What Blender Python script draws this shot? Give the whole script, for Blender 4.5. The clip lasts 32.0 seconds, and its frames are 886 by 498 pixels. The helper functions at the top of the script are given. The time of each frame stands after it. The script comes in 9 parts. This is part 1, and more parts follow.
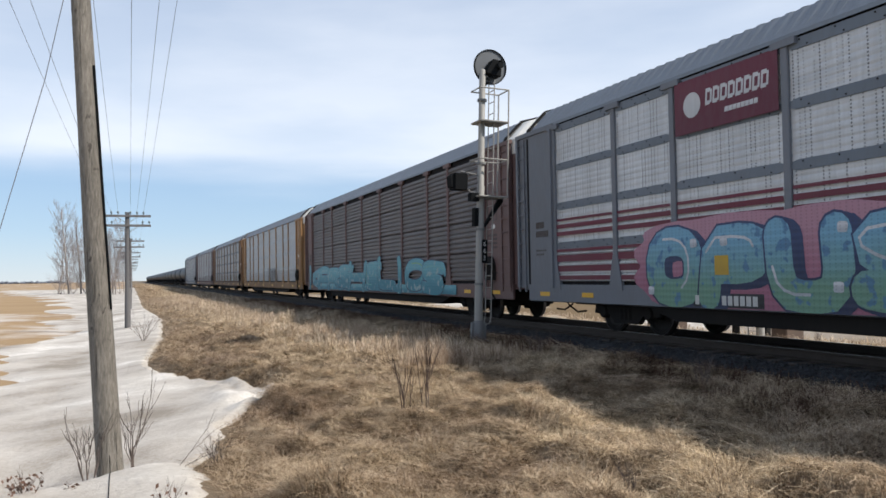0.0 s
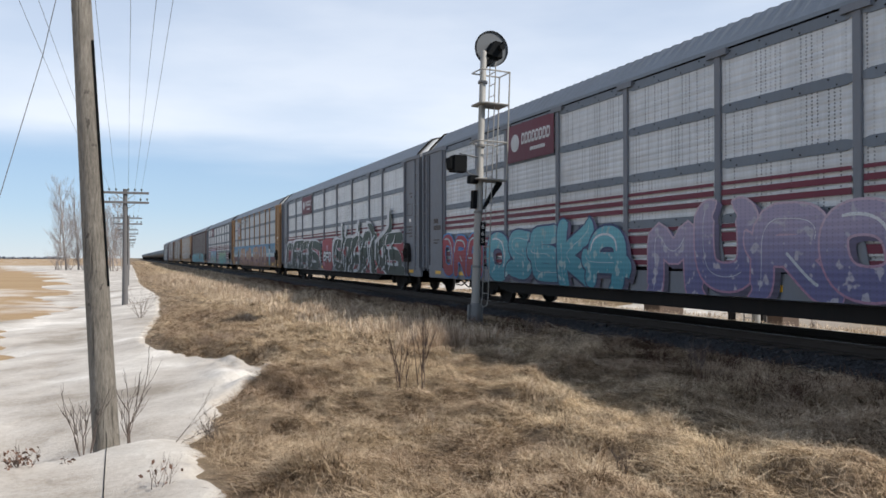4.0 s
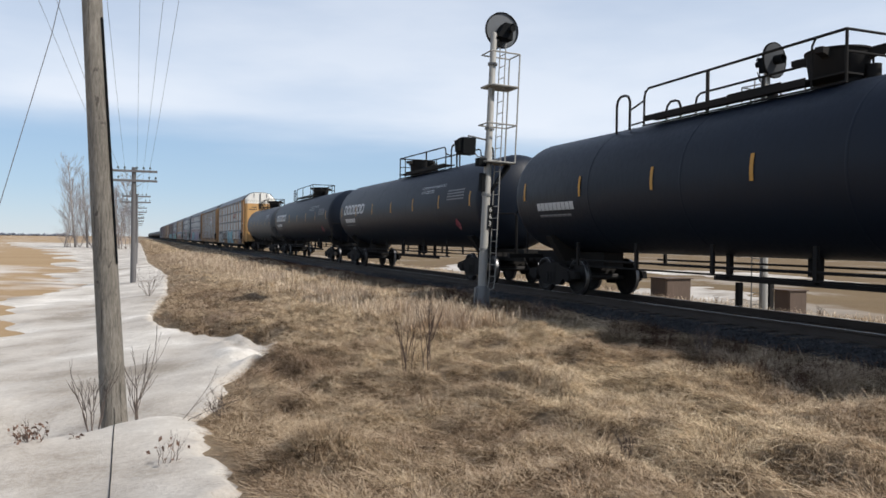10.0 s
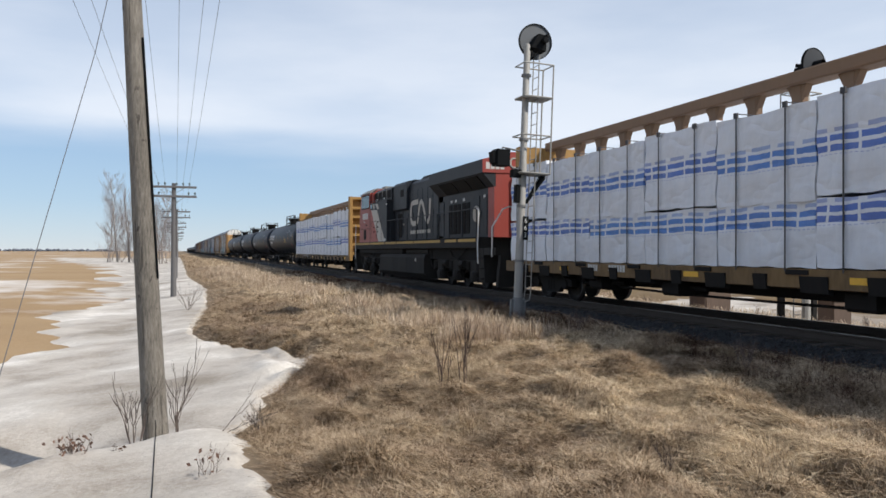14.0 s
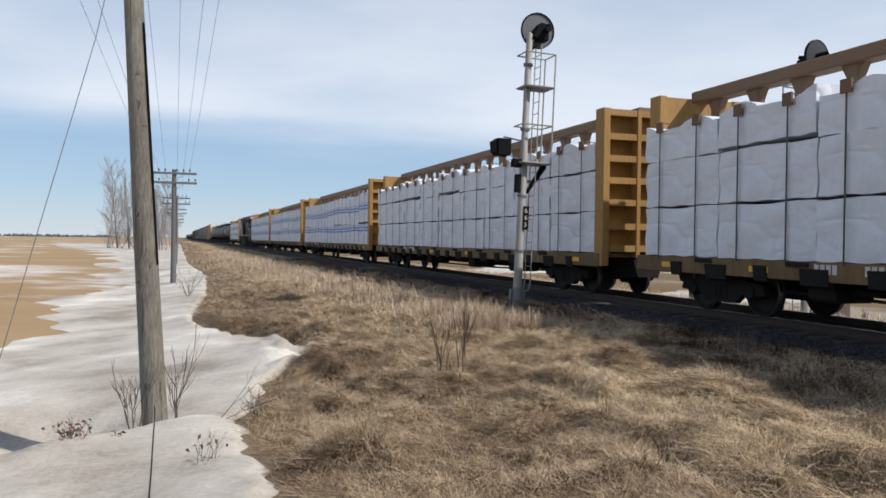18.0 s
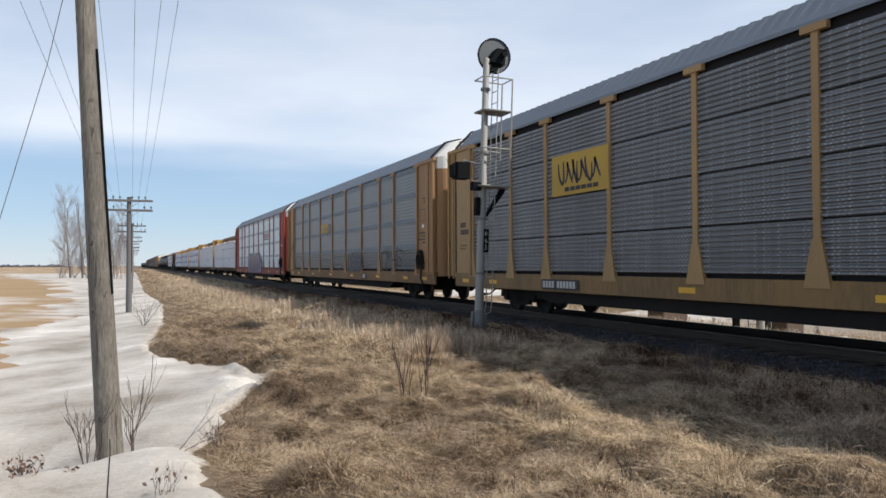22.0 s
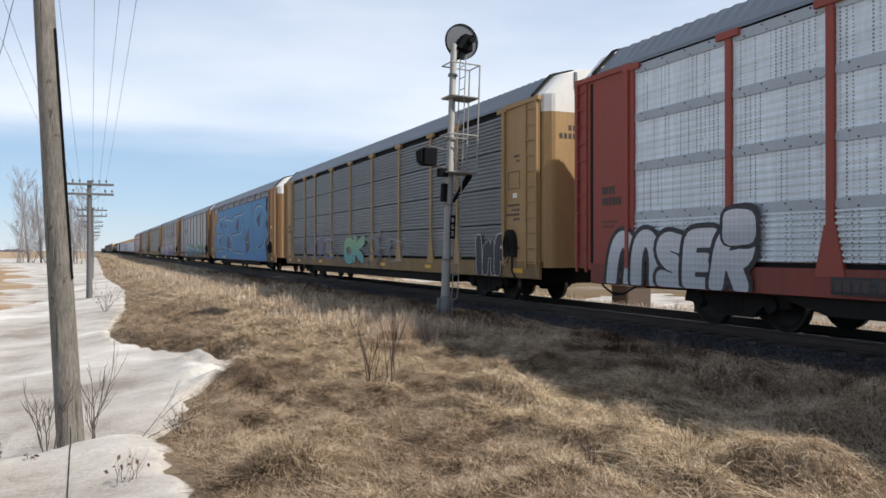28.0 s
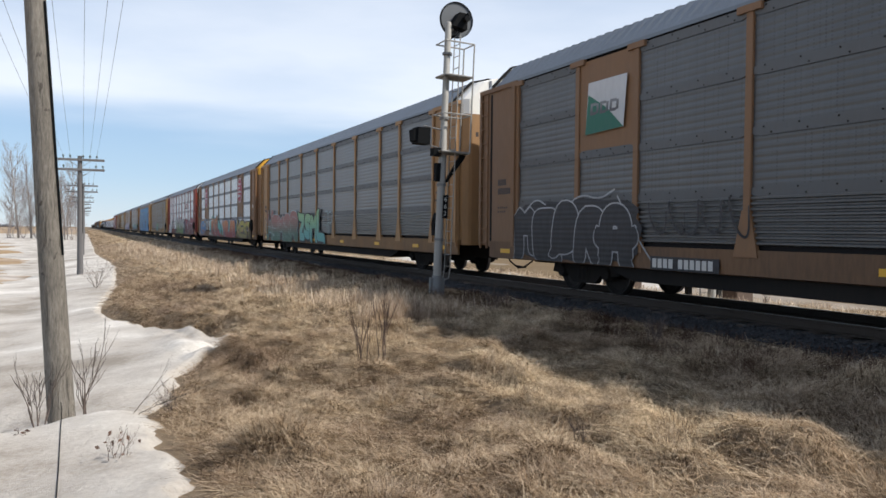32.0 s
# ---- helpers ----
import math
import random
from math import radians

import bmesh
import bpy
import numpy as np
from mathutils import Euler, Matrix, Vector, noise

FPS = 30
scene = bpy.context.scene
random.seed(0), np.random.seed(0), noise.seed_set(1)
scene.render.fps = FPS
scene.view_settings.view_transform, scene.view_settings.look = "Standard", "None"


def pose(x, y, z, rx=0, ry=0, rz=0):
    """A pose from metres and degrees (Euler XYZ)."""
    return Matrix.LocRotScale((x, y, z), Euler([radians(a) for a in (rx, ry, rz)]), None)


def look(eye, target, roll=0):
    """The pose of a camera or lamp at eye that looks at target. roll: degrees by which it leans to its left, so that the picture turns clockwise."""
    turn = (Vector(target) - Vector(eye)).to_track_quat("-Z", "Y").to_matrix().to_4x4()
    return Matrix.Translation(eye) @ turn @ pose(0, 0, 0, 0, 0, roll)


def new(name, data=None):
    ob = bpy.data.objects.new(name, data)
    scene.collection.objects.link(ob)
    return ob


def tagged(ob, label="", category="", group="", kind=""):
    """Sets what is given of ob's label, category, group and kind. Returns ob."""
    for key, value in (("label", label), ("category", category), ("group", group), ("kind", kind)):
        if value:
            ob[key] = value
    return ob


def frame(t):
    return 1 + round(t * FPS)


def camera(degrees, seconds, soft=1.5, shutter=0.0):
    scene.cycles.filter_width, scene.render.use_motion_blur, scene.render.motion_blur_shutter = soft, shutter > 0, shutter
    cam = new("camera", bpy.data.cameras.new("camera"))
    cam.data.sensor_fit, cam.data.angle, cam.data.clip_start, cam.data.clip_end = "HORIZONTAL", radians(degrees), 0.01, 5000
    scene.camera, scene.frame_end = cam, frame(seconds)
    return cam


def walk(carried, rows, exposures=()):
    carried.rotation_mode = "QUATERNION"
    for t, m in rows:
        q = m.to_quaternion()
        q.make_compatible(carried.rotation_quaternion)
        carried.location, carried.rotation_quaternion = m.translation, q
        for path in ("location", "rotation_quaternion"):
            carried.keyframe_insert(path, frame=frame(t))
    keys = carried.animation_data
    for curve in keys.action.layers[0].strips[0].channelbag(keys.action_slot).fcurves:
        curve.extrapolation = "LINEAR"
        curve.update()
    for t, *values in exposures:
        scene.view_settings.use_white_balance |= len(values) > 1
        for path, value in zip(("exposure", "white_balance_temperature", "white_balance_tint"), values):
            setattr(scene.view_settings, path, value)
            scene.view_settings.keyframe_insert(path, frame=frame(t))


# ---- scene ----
EYE = (0.0, 0.0, 1.38)
cam = camera(59.47, 32.0, soft=1.6)
walk(cam, [(t, pose(*EYE, 90 + p, r, yw)) for t, yw, p, r in [
    (0, -21.87, 1.94, 1.00), (0.5, -21.80, 1.97, 0.79), (1, -21.74, 1.93, 0.72), (1.5, -21.79, 1.78, 0.68), (2, -21.80, 1.70, 0.56),
    (2.5, -21.97, 1.44, 0.44), (3, -21.86, 0.98, 0.50), (3.5, -22.09, 0.77, 0.16), (5.5, -21.86, 0.42, -0.07), (6, -21.86, 0.68, -0.09),
    (6.5, -21.88, 0.86, -0.10), (7, -21.86, 1.28, 0.04), (7.5, -21.62, 1.61, -0.05), (8, -21.57, 1.45, 0.01), (8.5, -21.37, 0.92, -0.38),
    (9, -21.02, 0.48, -0.28), (9.5, -21.54, -0.31, -0.17), (10, -21.50, -0.70, -0.68), (10.5, -21.65, -0.04, -0.88),
    (11, -21.55, 0.26, -0.23), (11.5, -21.30, 0.18, -0.06), (12, -21.09, 0.17, 0.10), (12.5, -20.37, 0.30, 0.35), (13, -19.62, -0.00, 0.44),
    (13.5, -18.83, -0.03, -0.01), (14, -18.90, 0.17, -0.16), (14.5, -19.03, 0.12, -0.01), (16.5, -18.42, -0.42, 0.24),
    (17, -18.13, -1.64, -0.88), (17.5, -18.99, -1.13, -1.37), (18, -18.90, -0.64, -0.72), (18.5, -18.95, -0.51, -0.41),
    (19, -19.39, 0.01, -0.35), (19.5, -19.76, 0.55, -0.07), (20, -19.66, 0.75, -0.03), (20.5, -20.65, 0.94, 0.29),
    (21, -21.57, 0.95, 0.46), (21.5, -21.70, 1.17, 0.33), (22, -21.79, 1.12, 0.23), (22.5, -21.81, 1.18, 0.17), (23, -21.70, 1.23, -0.07),
    (23.5, -21.68, 1.25, -0.15), (24, -21.75, 1.19, -0.20), (24.5, -21.95, 1.06, -0.24), (25, -22.05, 0.80, -0.21),
    (25.5, -21.98, 0.53, -0.08), (27.5, -23.75, 0.22, 0.03), (28, -24.26, 0.09, 0.03), (28.5, -25.19, -0.27, 0.04),
    (29, -26.07, -0.50, -0.05), (29.5, -25.71, -1.11, -0.21), (30, -25.60, -1.37, -0.48), (30.5, -25.31, -1.28, -0.51),
    (31, -25.25, -1.32, -0.56), (31.5, -24.95, -1.32, -0.53), (32, -24.82, -1.40, -0.59),
]], [(0.0, 0.14, 6560, 11), (3.0, 0.12, 6560, 11), (7.0, 0.09, 6560, 11), (9.5, 0.0, 6560, 11), (14.0, 0.0, 6560, 11), (17.0, -0.06, 6560, 11), (20.0, -0.04, 6560, 11), (22.0, 0.06, 6560, 11), (26.0, 0.07, 6560, 11), (29.0, 0.15, 6560, 11), (32.0, 0.15, 6560, 11)])

# ---- world, sun and exposure ----
SUN_DIR = Vector((5.2, -4.2, 6.5)).normalized()   # from the ground towards the sun


def ramp(N, stops):
    r = N("ShaderNodeValToRGB")
    while len(r.color_ramp.elements) < len(stops):
        r.color_ramp.elements.new(0.5)
    for e, (p, c) in zip(r.color_ramp.elements, stops):
        e.position, e.color = p, (*c, 1)
    return r


def make_world():
    w = bpy.data.worlds.new("sky")
    scene.world = w
    w.use_nodes = True
    nt = w.node_tree
    nt.nodes.clear()
    N, L = nt.nodes.new, nt.links.new
    out, bg = N("ShaderNodeOutputWorld"), N("ShaderNodeBackground")
    sky = N("ShaderNodeTexSky")
    sky.sky_type, sky.sun_disc = "NISHITA", False
    sky.sun_elevation = math.asin(SUN_DIR.z)
    sky.sun_rotation = math.atan2(SUN_DIR.x, SUN_DIR.y)
    sky.air_density, sky.dust_density, sky.ozone_density = 1.0, 0.0, 3.0
    tc = N("ShaderNodeTexCoord")
    sep = N("ShaderNodeSeparateXYZ")
    L(tc.outputs["Generated"], sep.inputs[0])
    # streaky veil of high cloud, its lower edge some seven degrees up
    mp = N("ShaderNodeMapping")
    mp.inputs["Scale"].default_value = (1.2, 1.2, 9.0)
    mp.inputs["Rotation"].default_value = (0.06, 0.10, 0.4)
    L(tc.outputs["Generated"], mp.inputs[0])
    n1 = N("ShaderNodeTexNoise")
    n1.inputs["Scale"].default_value, n1.inputs["Detail"].default_value, n1.inputs["Roughness"].default_value = 1.6, 6.0, 0.5
    L(mp.outputs[0], n1.inputs["Vector"])

    def mth(op, a, b=None, clamp=False):
        m = N("ShaderNodeMath")
        m.operation, m.use_clamp = op, clamp
        for i, v in enumerate((a, b)):
            if v is None:
                continue
            if isinstance(v, (int, float)):
                m.inputs[i].default_value = v
            else:
                L(v, m.inputs[i])
        return m.outputs[0]

    tilt = mth("ADD", sep.outputs["Z"], mth("MULTIPLY", sep.outputs["X"], 0.03))
    lifted = mth("ADD", tilt, mth("MULTIPLY", mth("SUBTRACT", n1.outputs["Fac"], 0.5), 0.09))
    edge = N("ShaderNodeMapRange")
    edge.interpolation_type = "SMOOTHSTEP"
    edge.inputs["From Min"].default_value, edge.inputs["From Max"].default_value = 0.105, 0.165
    L(lifted, edge.inputs["Value"])
    n2 = N("ShaderNodeTexNoise")
    n2.inputs["Scale"].default_value, n2.inputs["Detail"].default_value = 2.6, 5.0
    mp2 = N("ShaderNodeMapping")
    mp2.inputs["Scale"].default_value = (1.0, 1.0, 4.0)
    mp2.inputs["Rotation"].default_value = (0.1, -0.12, 1.1)
    L(tc.outputs["Generated"], mp2.inputs[0])
    L(mp2.outputs[0], n2.inputs["Vector"])
    thick = N("ShaderNodeMapRange")
    thick.inputs["From Min"].default_value, thick.inputs["From Max"].default_value = 0.36, 0.60
    thick.inputs["To Min"].default_value, thick.inputs["To Max"].default_value = 0.68, 1.0
    L(n2.outputs["Fac"], thick.inputs["Value"])
    # a thin layer is seen edge-on low down and nearly through overhead
    path = mth("DIVIDE", -0.27, mth("MAXIMUM", sep.outputs["Z"], 0.03))
    depth = mth("SUBTRACT", 1.0, mth("EXPONENT", path))
    fac = mth("MULTIPLY", mth("MULTIPLY", edge.outputs[0], thick.outputs[0]), depth)
    mix = N("ShaderNodeMix")
    mix.data_type = "RGBA"
    L(fac, mix.inputs["Factor"])
    # thin haze: paler blue towards the horizon
    hz = ramp(N, [(0.0, (5.6, 7.0, 8.5)), (0.06, (4.4, 6.3, 8.5)), (0.16, (3.6, 5.5, 8.1)), (0.45, (1.5, 2.7, 5.0)), (1.0, (0.7, 1.4, 3.2))])
    L(sep.outputs["Z"], hz.inputs[0])
    clear = N("ShaderNodeMix")
    clear.data_type = "RGBA"
    clear.inputs["Factor"].default_value = 0.75
    L(sky.outputs[0], clear.inputs["A"])
    L(hz.outputs[0], clear.inputs["B"])
    L(clear.outputs["Result"], mix.inputs["A"])
    mix.inputs["B"].default_value = (*CLOUD, 1)
    L(mix.outputs["Result"], bg.inputs["Color"])
    bg.inputs["Strength"].default_value = SKY_STRENGTH
    L(bg.outputs[0], out.inputs[0])


CLOUD = (8.9, 9.5, 10.35)
SKY_STRENGTH = 0.10
make_world()
sun_data = bpy.data.lights.new("sun", "SUN")
sun_data.energy, sun_data.angle, sun_data.color = 5.0, radians(0.6), (1.0, 0.95, 0.87)
sun = new("sun", sun_data)
sun.matrix_world = look(SUN_DIR * 80, (0, 0, 0))
scene.view_settings.exposure = 0.0


# ---- mesh and material tools ----
class MB:
    """Gathers corners and faces of one mesh."""

    def __init__(self):
        self.v, self.f = [], []

    def add(self, vs, fs):
        o = len(self.v)
        self.v += [tuple(p) for p in vs]
        self.f += [tuple(i + o for i in q) for q in fs]
        return self

    def box(self, x0, x1, y0, y1, z0, z1):
        vs = [(x, y, z) for x in (x0, x1) for y in (y0, y1) for z in (z0, z1)]
        return self.add(vs, [(0, 1, 3, 2), (4, 6, 7, 5), (0, 4, 5, 1), (2, 3, 7, 6), (0, 2, 6, 4), (1, 5, 7, 3)])

    def prism(self, prof, a, b, axis="y", sa=1.0, sb=1.0):
        """A profile swept from a to b along an axis; y: (x, z), x: (y, z), z: (x, y)."""
        def pt(p, d):
            return {"y": (p[0], d, p[1]), "x": (d, p[0], p[1]), "z": (p[0], p[1], d)}[axis]
        n = len(prof)
        vs = [pt((p[0] * sa, p[1]), a) for p in prof] + [pt((p[0] * sb, p[1]), b) for p in prof]
        fs = [(i, (i + 1) % n, n + (i + 1) % n, n + i) for i in range(n)]
        return self.add(vs, fs + [tuple(range(n - 1, -1, -1)), tuple(range(n, 2 * n))])

    def cbox(self, x0, x1, y0, y1, z0, z1, c=0.01, axis="y"):
        a0, a1, b0, b1 = {"y": (x0, x1, z0, z1), "x": (y0, y1, z0, z1), "z": (x0, x1, y0, y1)}[axis]
        prof = [(a0 + c, b0), (a1 - c, b0), (a1, b0 + c), (a1, b1 - c), (a1 - c, b1), (a0 + c, b1), (a0, b1 - c), (a0, b0 + c)]
        lo, hi = {"y": (y0, y1), "x": (x0, x1), "z": (z0, z1)}[axis]
        return self.prism(prof, lo, hi, axis)

    def cyl(self, p0, p1, r0, r1=None, n=10, caps=True):
        r1 = r0 if r1 is None else r1
        p0, p1 = Vector(p0), Vector(p1)
        d = (p1 - p0).normalized()
        u = d.orthogonal().normalized()
        w = d.cross(u)
        ring = [(u * math.cos(2 * math.pi * k / n) + w * math.sin(2 * math.pi * k / n)) for k in range(n)]
        vs = [p0 + q * r0 for q in ring] + [p1 + q * r1 for q in ring]
        fs = [(i, (i + 1) % n, n + (i + 1) % n, n + i) for i in range(n)]
        if caps:
            fs += [tuple(range(n - 1, -1, -1)), tuple(range(n, 2 * n))]
        return self.add(vs, fs)

    def tube(self, pts, r, n=6):
        pts = [Vector(p) for p in pts]
        rs = r if isinstance(r, (list, tuple)) else [r] * len(pts)
        vs, fs = [], []
        ref = None
        for k, p in enumerate(pts):
            d = (pts[min(k + 1, len(pts) - 1)] - pts[max(k - 1, 0)]).normalized()
            if ref is None:
                ref = d.orthogonal().normalized()
            u = (ref - d * ref.dot(d)).normalized()
            ref = u
            w = d.cross(u)
            vs += [p + (u * math.cos(2 * math.pi * j / n) + w * math.sin(2 * math.pi * j / n)) * rs[k] for j in range(n)]
        for k in range(len(pts) - 1):
            for j in range(n):
                fs.append((k * n + j, k * n + (j + 1) % n, (k + 1) * n + (j + 1) % n, (k + 1) * n + j))
        fs += [tuple(range(n - 1, -1, -1)), tuple(range((len(pts) - 1) * n, len(pts) * n))]
        return self.add(vs, fs)

    def lathe(self, prof, n=24, axis="y", at=(0, 0, 0), closed=False):
        """Profile of (radius, along) turned round an axis."""
        vs, fs = [], []
        for r, d in prof:
            for k in range(n):
                a = 2 * math.pi * k / n
                c, s = r * math.cos(a), r * math.sin(a)
                p = {"y": (c, d, s), "x": (d, c, s), "z": (c, s, d)}[axis]
                vs.append((p[0] + at[0], p[1] + at[1], p[2] + at[2]))
        m = len(prof)
        for i in range(m if closed else m - 1):
            j = (i + 1) % m
            for k in range(n):
                fs.append((i * n + k, i * n + (k + 1) % n, j * n + (k + 1) % n, j * n + k))
        if closed:
            return self.add(vs, fs)
        fs += [tuple(range(n - 1, -1, -1)), tuple(range((m - 1) * n, m * n))]
        return self.add(vs, fs)

    def mesh(self, name, smooth=None):
        me = bpy.data.meshes.new(name)
        me.from_pydata(self.v, [], self.f)
        bm = bmesh.new()
        bm.from_mesh(me)
        bmesh.ops.recalc_face_normals(bm, faces=bm.faces)
        bm.to_mesh(me)
        bm.free()
        if smooth:
            me.polygons.foreach_set("use_smooth", [True] * len(me.polygons))
            me.set_sharp_from_angle(angle=radians(smooth))
        return me


SHARED = {}


def shared(key, make):
    """One mesh for all alike pieces."""
    if key not in SHARED:
        SHARED[key] = make()
    return SHARED[key]


def part(name, data, material, parent=None, label="", at=None, smooth=None):
    """Links a mesh (or a mesh builder) as one object under its thing."""
    me = data.mesh(name, smooth) if isinstance(data, MB) else data
    ob = new(name, me)
    if not me.materials:
        me.materials.append(material)
    elif me.materials[0] != material:
        ob.material_slots[0].link = "OBJECT"
        ob.material_slots[0].material = material
    if parent is not None:
        ob.parent = parent
    if at is not None:
        ob.matrix_basis = at if isinstance(at, Matrix) else Matrix.Translation(at)
    if label:
        ob["label"] = label
    return ob


def thing(name, label, category, group="", at=None):
    ob = new(name)
    ob.empty_display_size = 0.3
    tagged(ob, label, category, group)
    if at is not None:
        ob.matrix_basis = at if isinstance(at, Matrix) else Matrix.Translation(at)
    return ob


def nodes(name):
    m = bpy.data.materials.new(name)
    m.use_nodes = True
    nt = m.node_tree
    return m, nt, nt.nodes["Principled BSDF"], nt.nodes.new, nt.links.new


def noise_tex(N, L, scale, detail=4.0, rough=0.55, vec=None, stretch=None, coord="Object"):
    t = N("ShaderNodeTexNoise")
    t.inputs["Scale"].default_value, t.inputs["Detail"].default_value, t.inputs["Roughness"].default_value = scale, detail, rough
    if vec is None:
        vec = N("ShaderNodeTexCoord").outputs[coord]
    if stretch:
        mp = N("ShaderNodeMapping")
        mp.inputs["Scale"].default_value = stretch
        L(vec, mp.inputs[0])
        vec = mp.outputs[0]
    L(vec, t.inputs["Vector"])
    return t.outputs["Fac"]


def mixc(N, L, fac, a, b, blend="MIX"):
    m = N("ShaderNodeMix")
    m.data_type, m.blend_type = "RGBA", blend
    for key, v in (("Factor", fac), ("A", a), ("B", b)):
        if isinstance(v, tuple):
            m.inputs[key].default_value = (*v, 1)
        elif isinstance(v, (int, float)):
            m.inputs[key].default_value = v
        else:
            L(v, m.inputs[key])
    return m.outputs["Result"]


def calc(N, L, op, a, b=None, c=None, clamp=False):
    m = N("ShaderNodeMath")
    m.operation, m.use_clamp = op, clamp
    for i, v in enumerate((a, b, c)):
        if v is None:
            continue
        if isinstance(v, (int, float)):
            m.inputs[i].default_value = v
        else:
            L(v, m.inputs[i])
    return m.outputs[0]


def bump(N, L, b, height, strength=0.3, dist=0.02):
    n = N("ShaderNodeBump")
    n.inputs["Strength"].default_value, n.inputs["Distance"].default_value = strength, dist
    L(height, n.inputs["Height"])
    L(n.outputs[0], b.inputs["Normal"])


def paint(name, color, rough=0.55, metal=0.0, dirt=(0.10, 0.085, 0.07), amount=0.35, streak=True, spread=0.06, gloss=0.5):
    """Painted or bare metal with grime in streaks and small chips."""
    m, nt, b, N, L = nodes(name)
    big = noise_tex(N, L, 0.9, 5, 0.6, stretch=(1, 1, 0.25 if streak else 1))
    fine = noise_tex(N, L, 14, 6, 0.65, stretch=(1, 1, 0.2 if streak else 1))
    info = N("ShaderNodeObjectInfo")
    g = ramp(N, [(0.42, (0, 0, 0)), (0.78, (1, 1, 1))])
    L(calc(N, L, "ADD", calc(N, L, "MULTIPLY", big, 0.6), calc(N, L, "MULTIPLY", fine, 0.4)), g.inputs[0])
    lo = tuple(max(0.0, c * (1 - spread)) for c in color)
    hi = tuple(min(1.0, c * (1 + spread)) for c in color)
    base = mixc(N, L, info.outputs["Random"], lo, hi)
    base = mixc(N, L, calc(N, L, "MULTIPLY", g.outputs[0], amount), base, dirt)
    L(base, b.inputs["Base Color"])
    b.inputs["Metallic"].default_value = metal
    b.inputs["Specular IOR Level"].default_value = gloss
    L(calc(N, L, "ADD", calc(N, L, "MULTIPLY", fine, 0.3), rough - 0.12), b.inputs["Roughness"])
    bump(N, L, b, fine, 0.12, 0.01)
    return m


def perforated(name, color, hole=(0.035, 0.035, 0.04), strength=0.8, step_y=0.105, step_z=0.056, rough=0.55, metal=0.25, spread=0.05, sheen=0.6):
    """Galvanised screen sheet: uneven columns of small punched slots, plaid of darker bands along the folds."""
    m, nt, b, N, L = nodes(name)
    geo = N("ShaderNodeSeparateXYZ")
    L(N("ShaderNodeTexCoord").outputs["Object"], geo.inputs[0])
    info = N("ShaderNodeObjectInfo")
    y = calc(N, L, "DIVIDE", calc(N, L, "ADD", geo.outputs["Y"], 40.0), step_y)
    z = calc(N, L, "DIVIDE", calc(N, L, "ADD", geo.outputs["Z"], 40.0), step_z)

    def chance(v, seed):
        w = N("ShaderNodeTexWhiteNoise")
        w.noise_dimensions = "1D"
        L(calc(N, L, "ADD", calc(N, L, "ADD", calc(N, L, "FLOOR", v), seed), calc(N, L, "MULTIPLY", info.outputs["Random"], 731.0)), w.inputs["W"])
        return w.outputs["Value"]
    # some columns are punched, some half closed by dirt, some left blank
    some = N("ShaderNodeMapRange")
    some.inputs["From Min"].default_value, some.inputs["From Max"].default_value = 0.30, 0.85
    L(chance(y, 0.0), some.inputs["Value"])
    col = calc(N, L, "LESS_THAN", calc(N, L, "FRACT", y), 0.30)
    row = calc(N, L, "LESS_THAN", calc(N, L, "FRACT", z), 0.55)
    drop = calc(N, L, "GREATER_THAN", noise_tex(N, L, 3.0, 3, 0.6), 0.38)
    hl = calc(N, L, "MULTIPLY", calc(N, L, "MULTIPLY", col, row), calc(N, L, "MULTIPLY", some.outputs[0], drop))
    big = noise_tex(N, L, 1.1, 5, 0.6, stretch=(1, 1, 0.2))
    fine = noise_tex(N, L, 18, 5, 0.6, stretch=(1, 1, 0.15))
    bars = noise_tex(N, L, 1.0, 3, 0.6, stretch=(1, 0.25, 9.0))
    g = ramp(N, [(0.4, (0, 0, 0)), (0.75, (1, 1, 1))])
    L(calc(N, L, "ADD", calc(N, L, "MULTIPLY", big, 0.55), calc(N, L, "MULTIPLY", fine, 0.45)), g.inputs[0])
    pl = ramp(N, [(0.46, (0, 0, 0)), (0.66, (1, 1, 1))])
    L(bars, pl.inputs[0])
    base = mixc(N, L, info.outputs["Random"], tuple(c * (1 - spread) for c in color), tuple(min(1, c * (1 + spread)) for c in color))
    base = mixc(N, L, calc(N, L, "MULTIPLY", g.outputs[0], 0.5), base, tuple(c * 0.42 for c in color))
    base = mixc(N, L, calc(N, L, "MULTIPLY", pl.outputs[0], 0.3), base, tuple(c * 0.5 for c in color))
    base = mixc(N, L, calc(N, L, "MULTIPLY", chance(y, 97.0), 0.2), base, tuple(c * 0.5 for c in color))
    L(mixc(N, L, calc(N, L, "MULTIPLY", hl, strength), base, hole), b.inputs["Base Color"])
    b.inputs["Metallic"].default_value, b.inputs["Roughness"].default_value = metal, rough
    # zinc skin that shines along the sheet
    b.inputs["Coat Weight"].default_value, b.inputs["Coat Roughness"].default_value = sheen, 0.38
    bump(N, L, b, calc(N, L, "SUBTRACT", fine, hl), 0.2, 0.006)
    return m


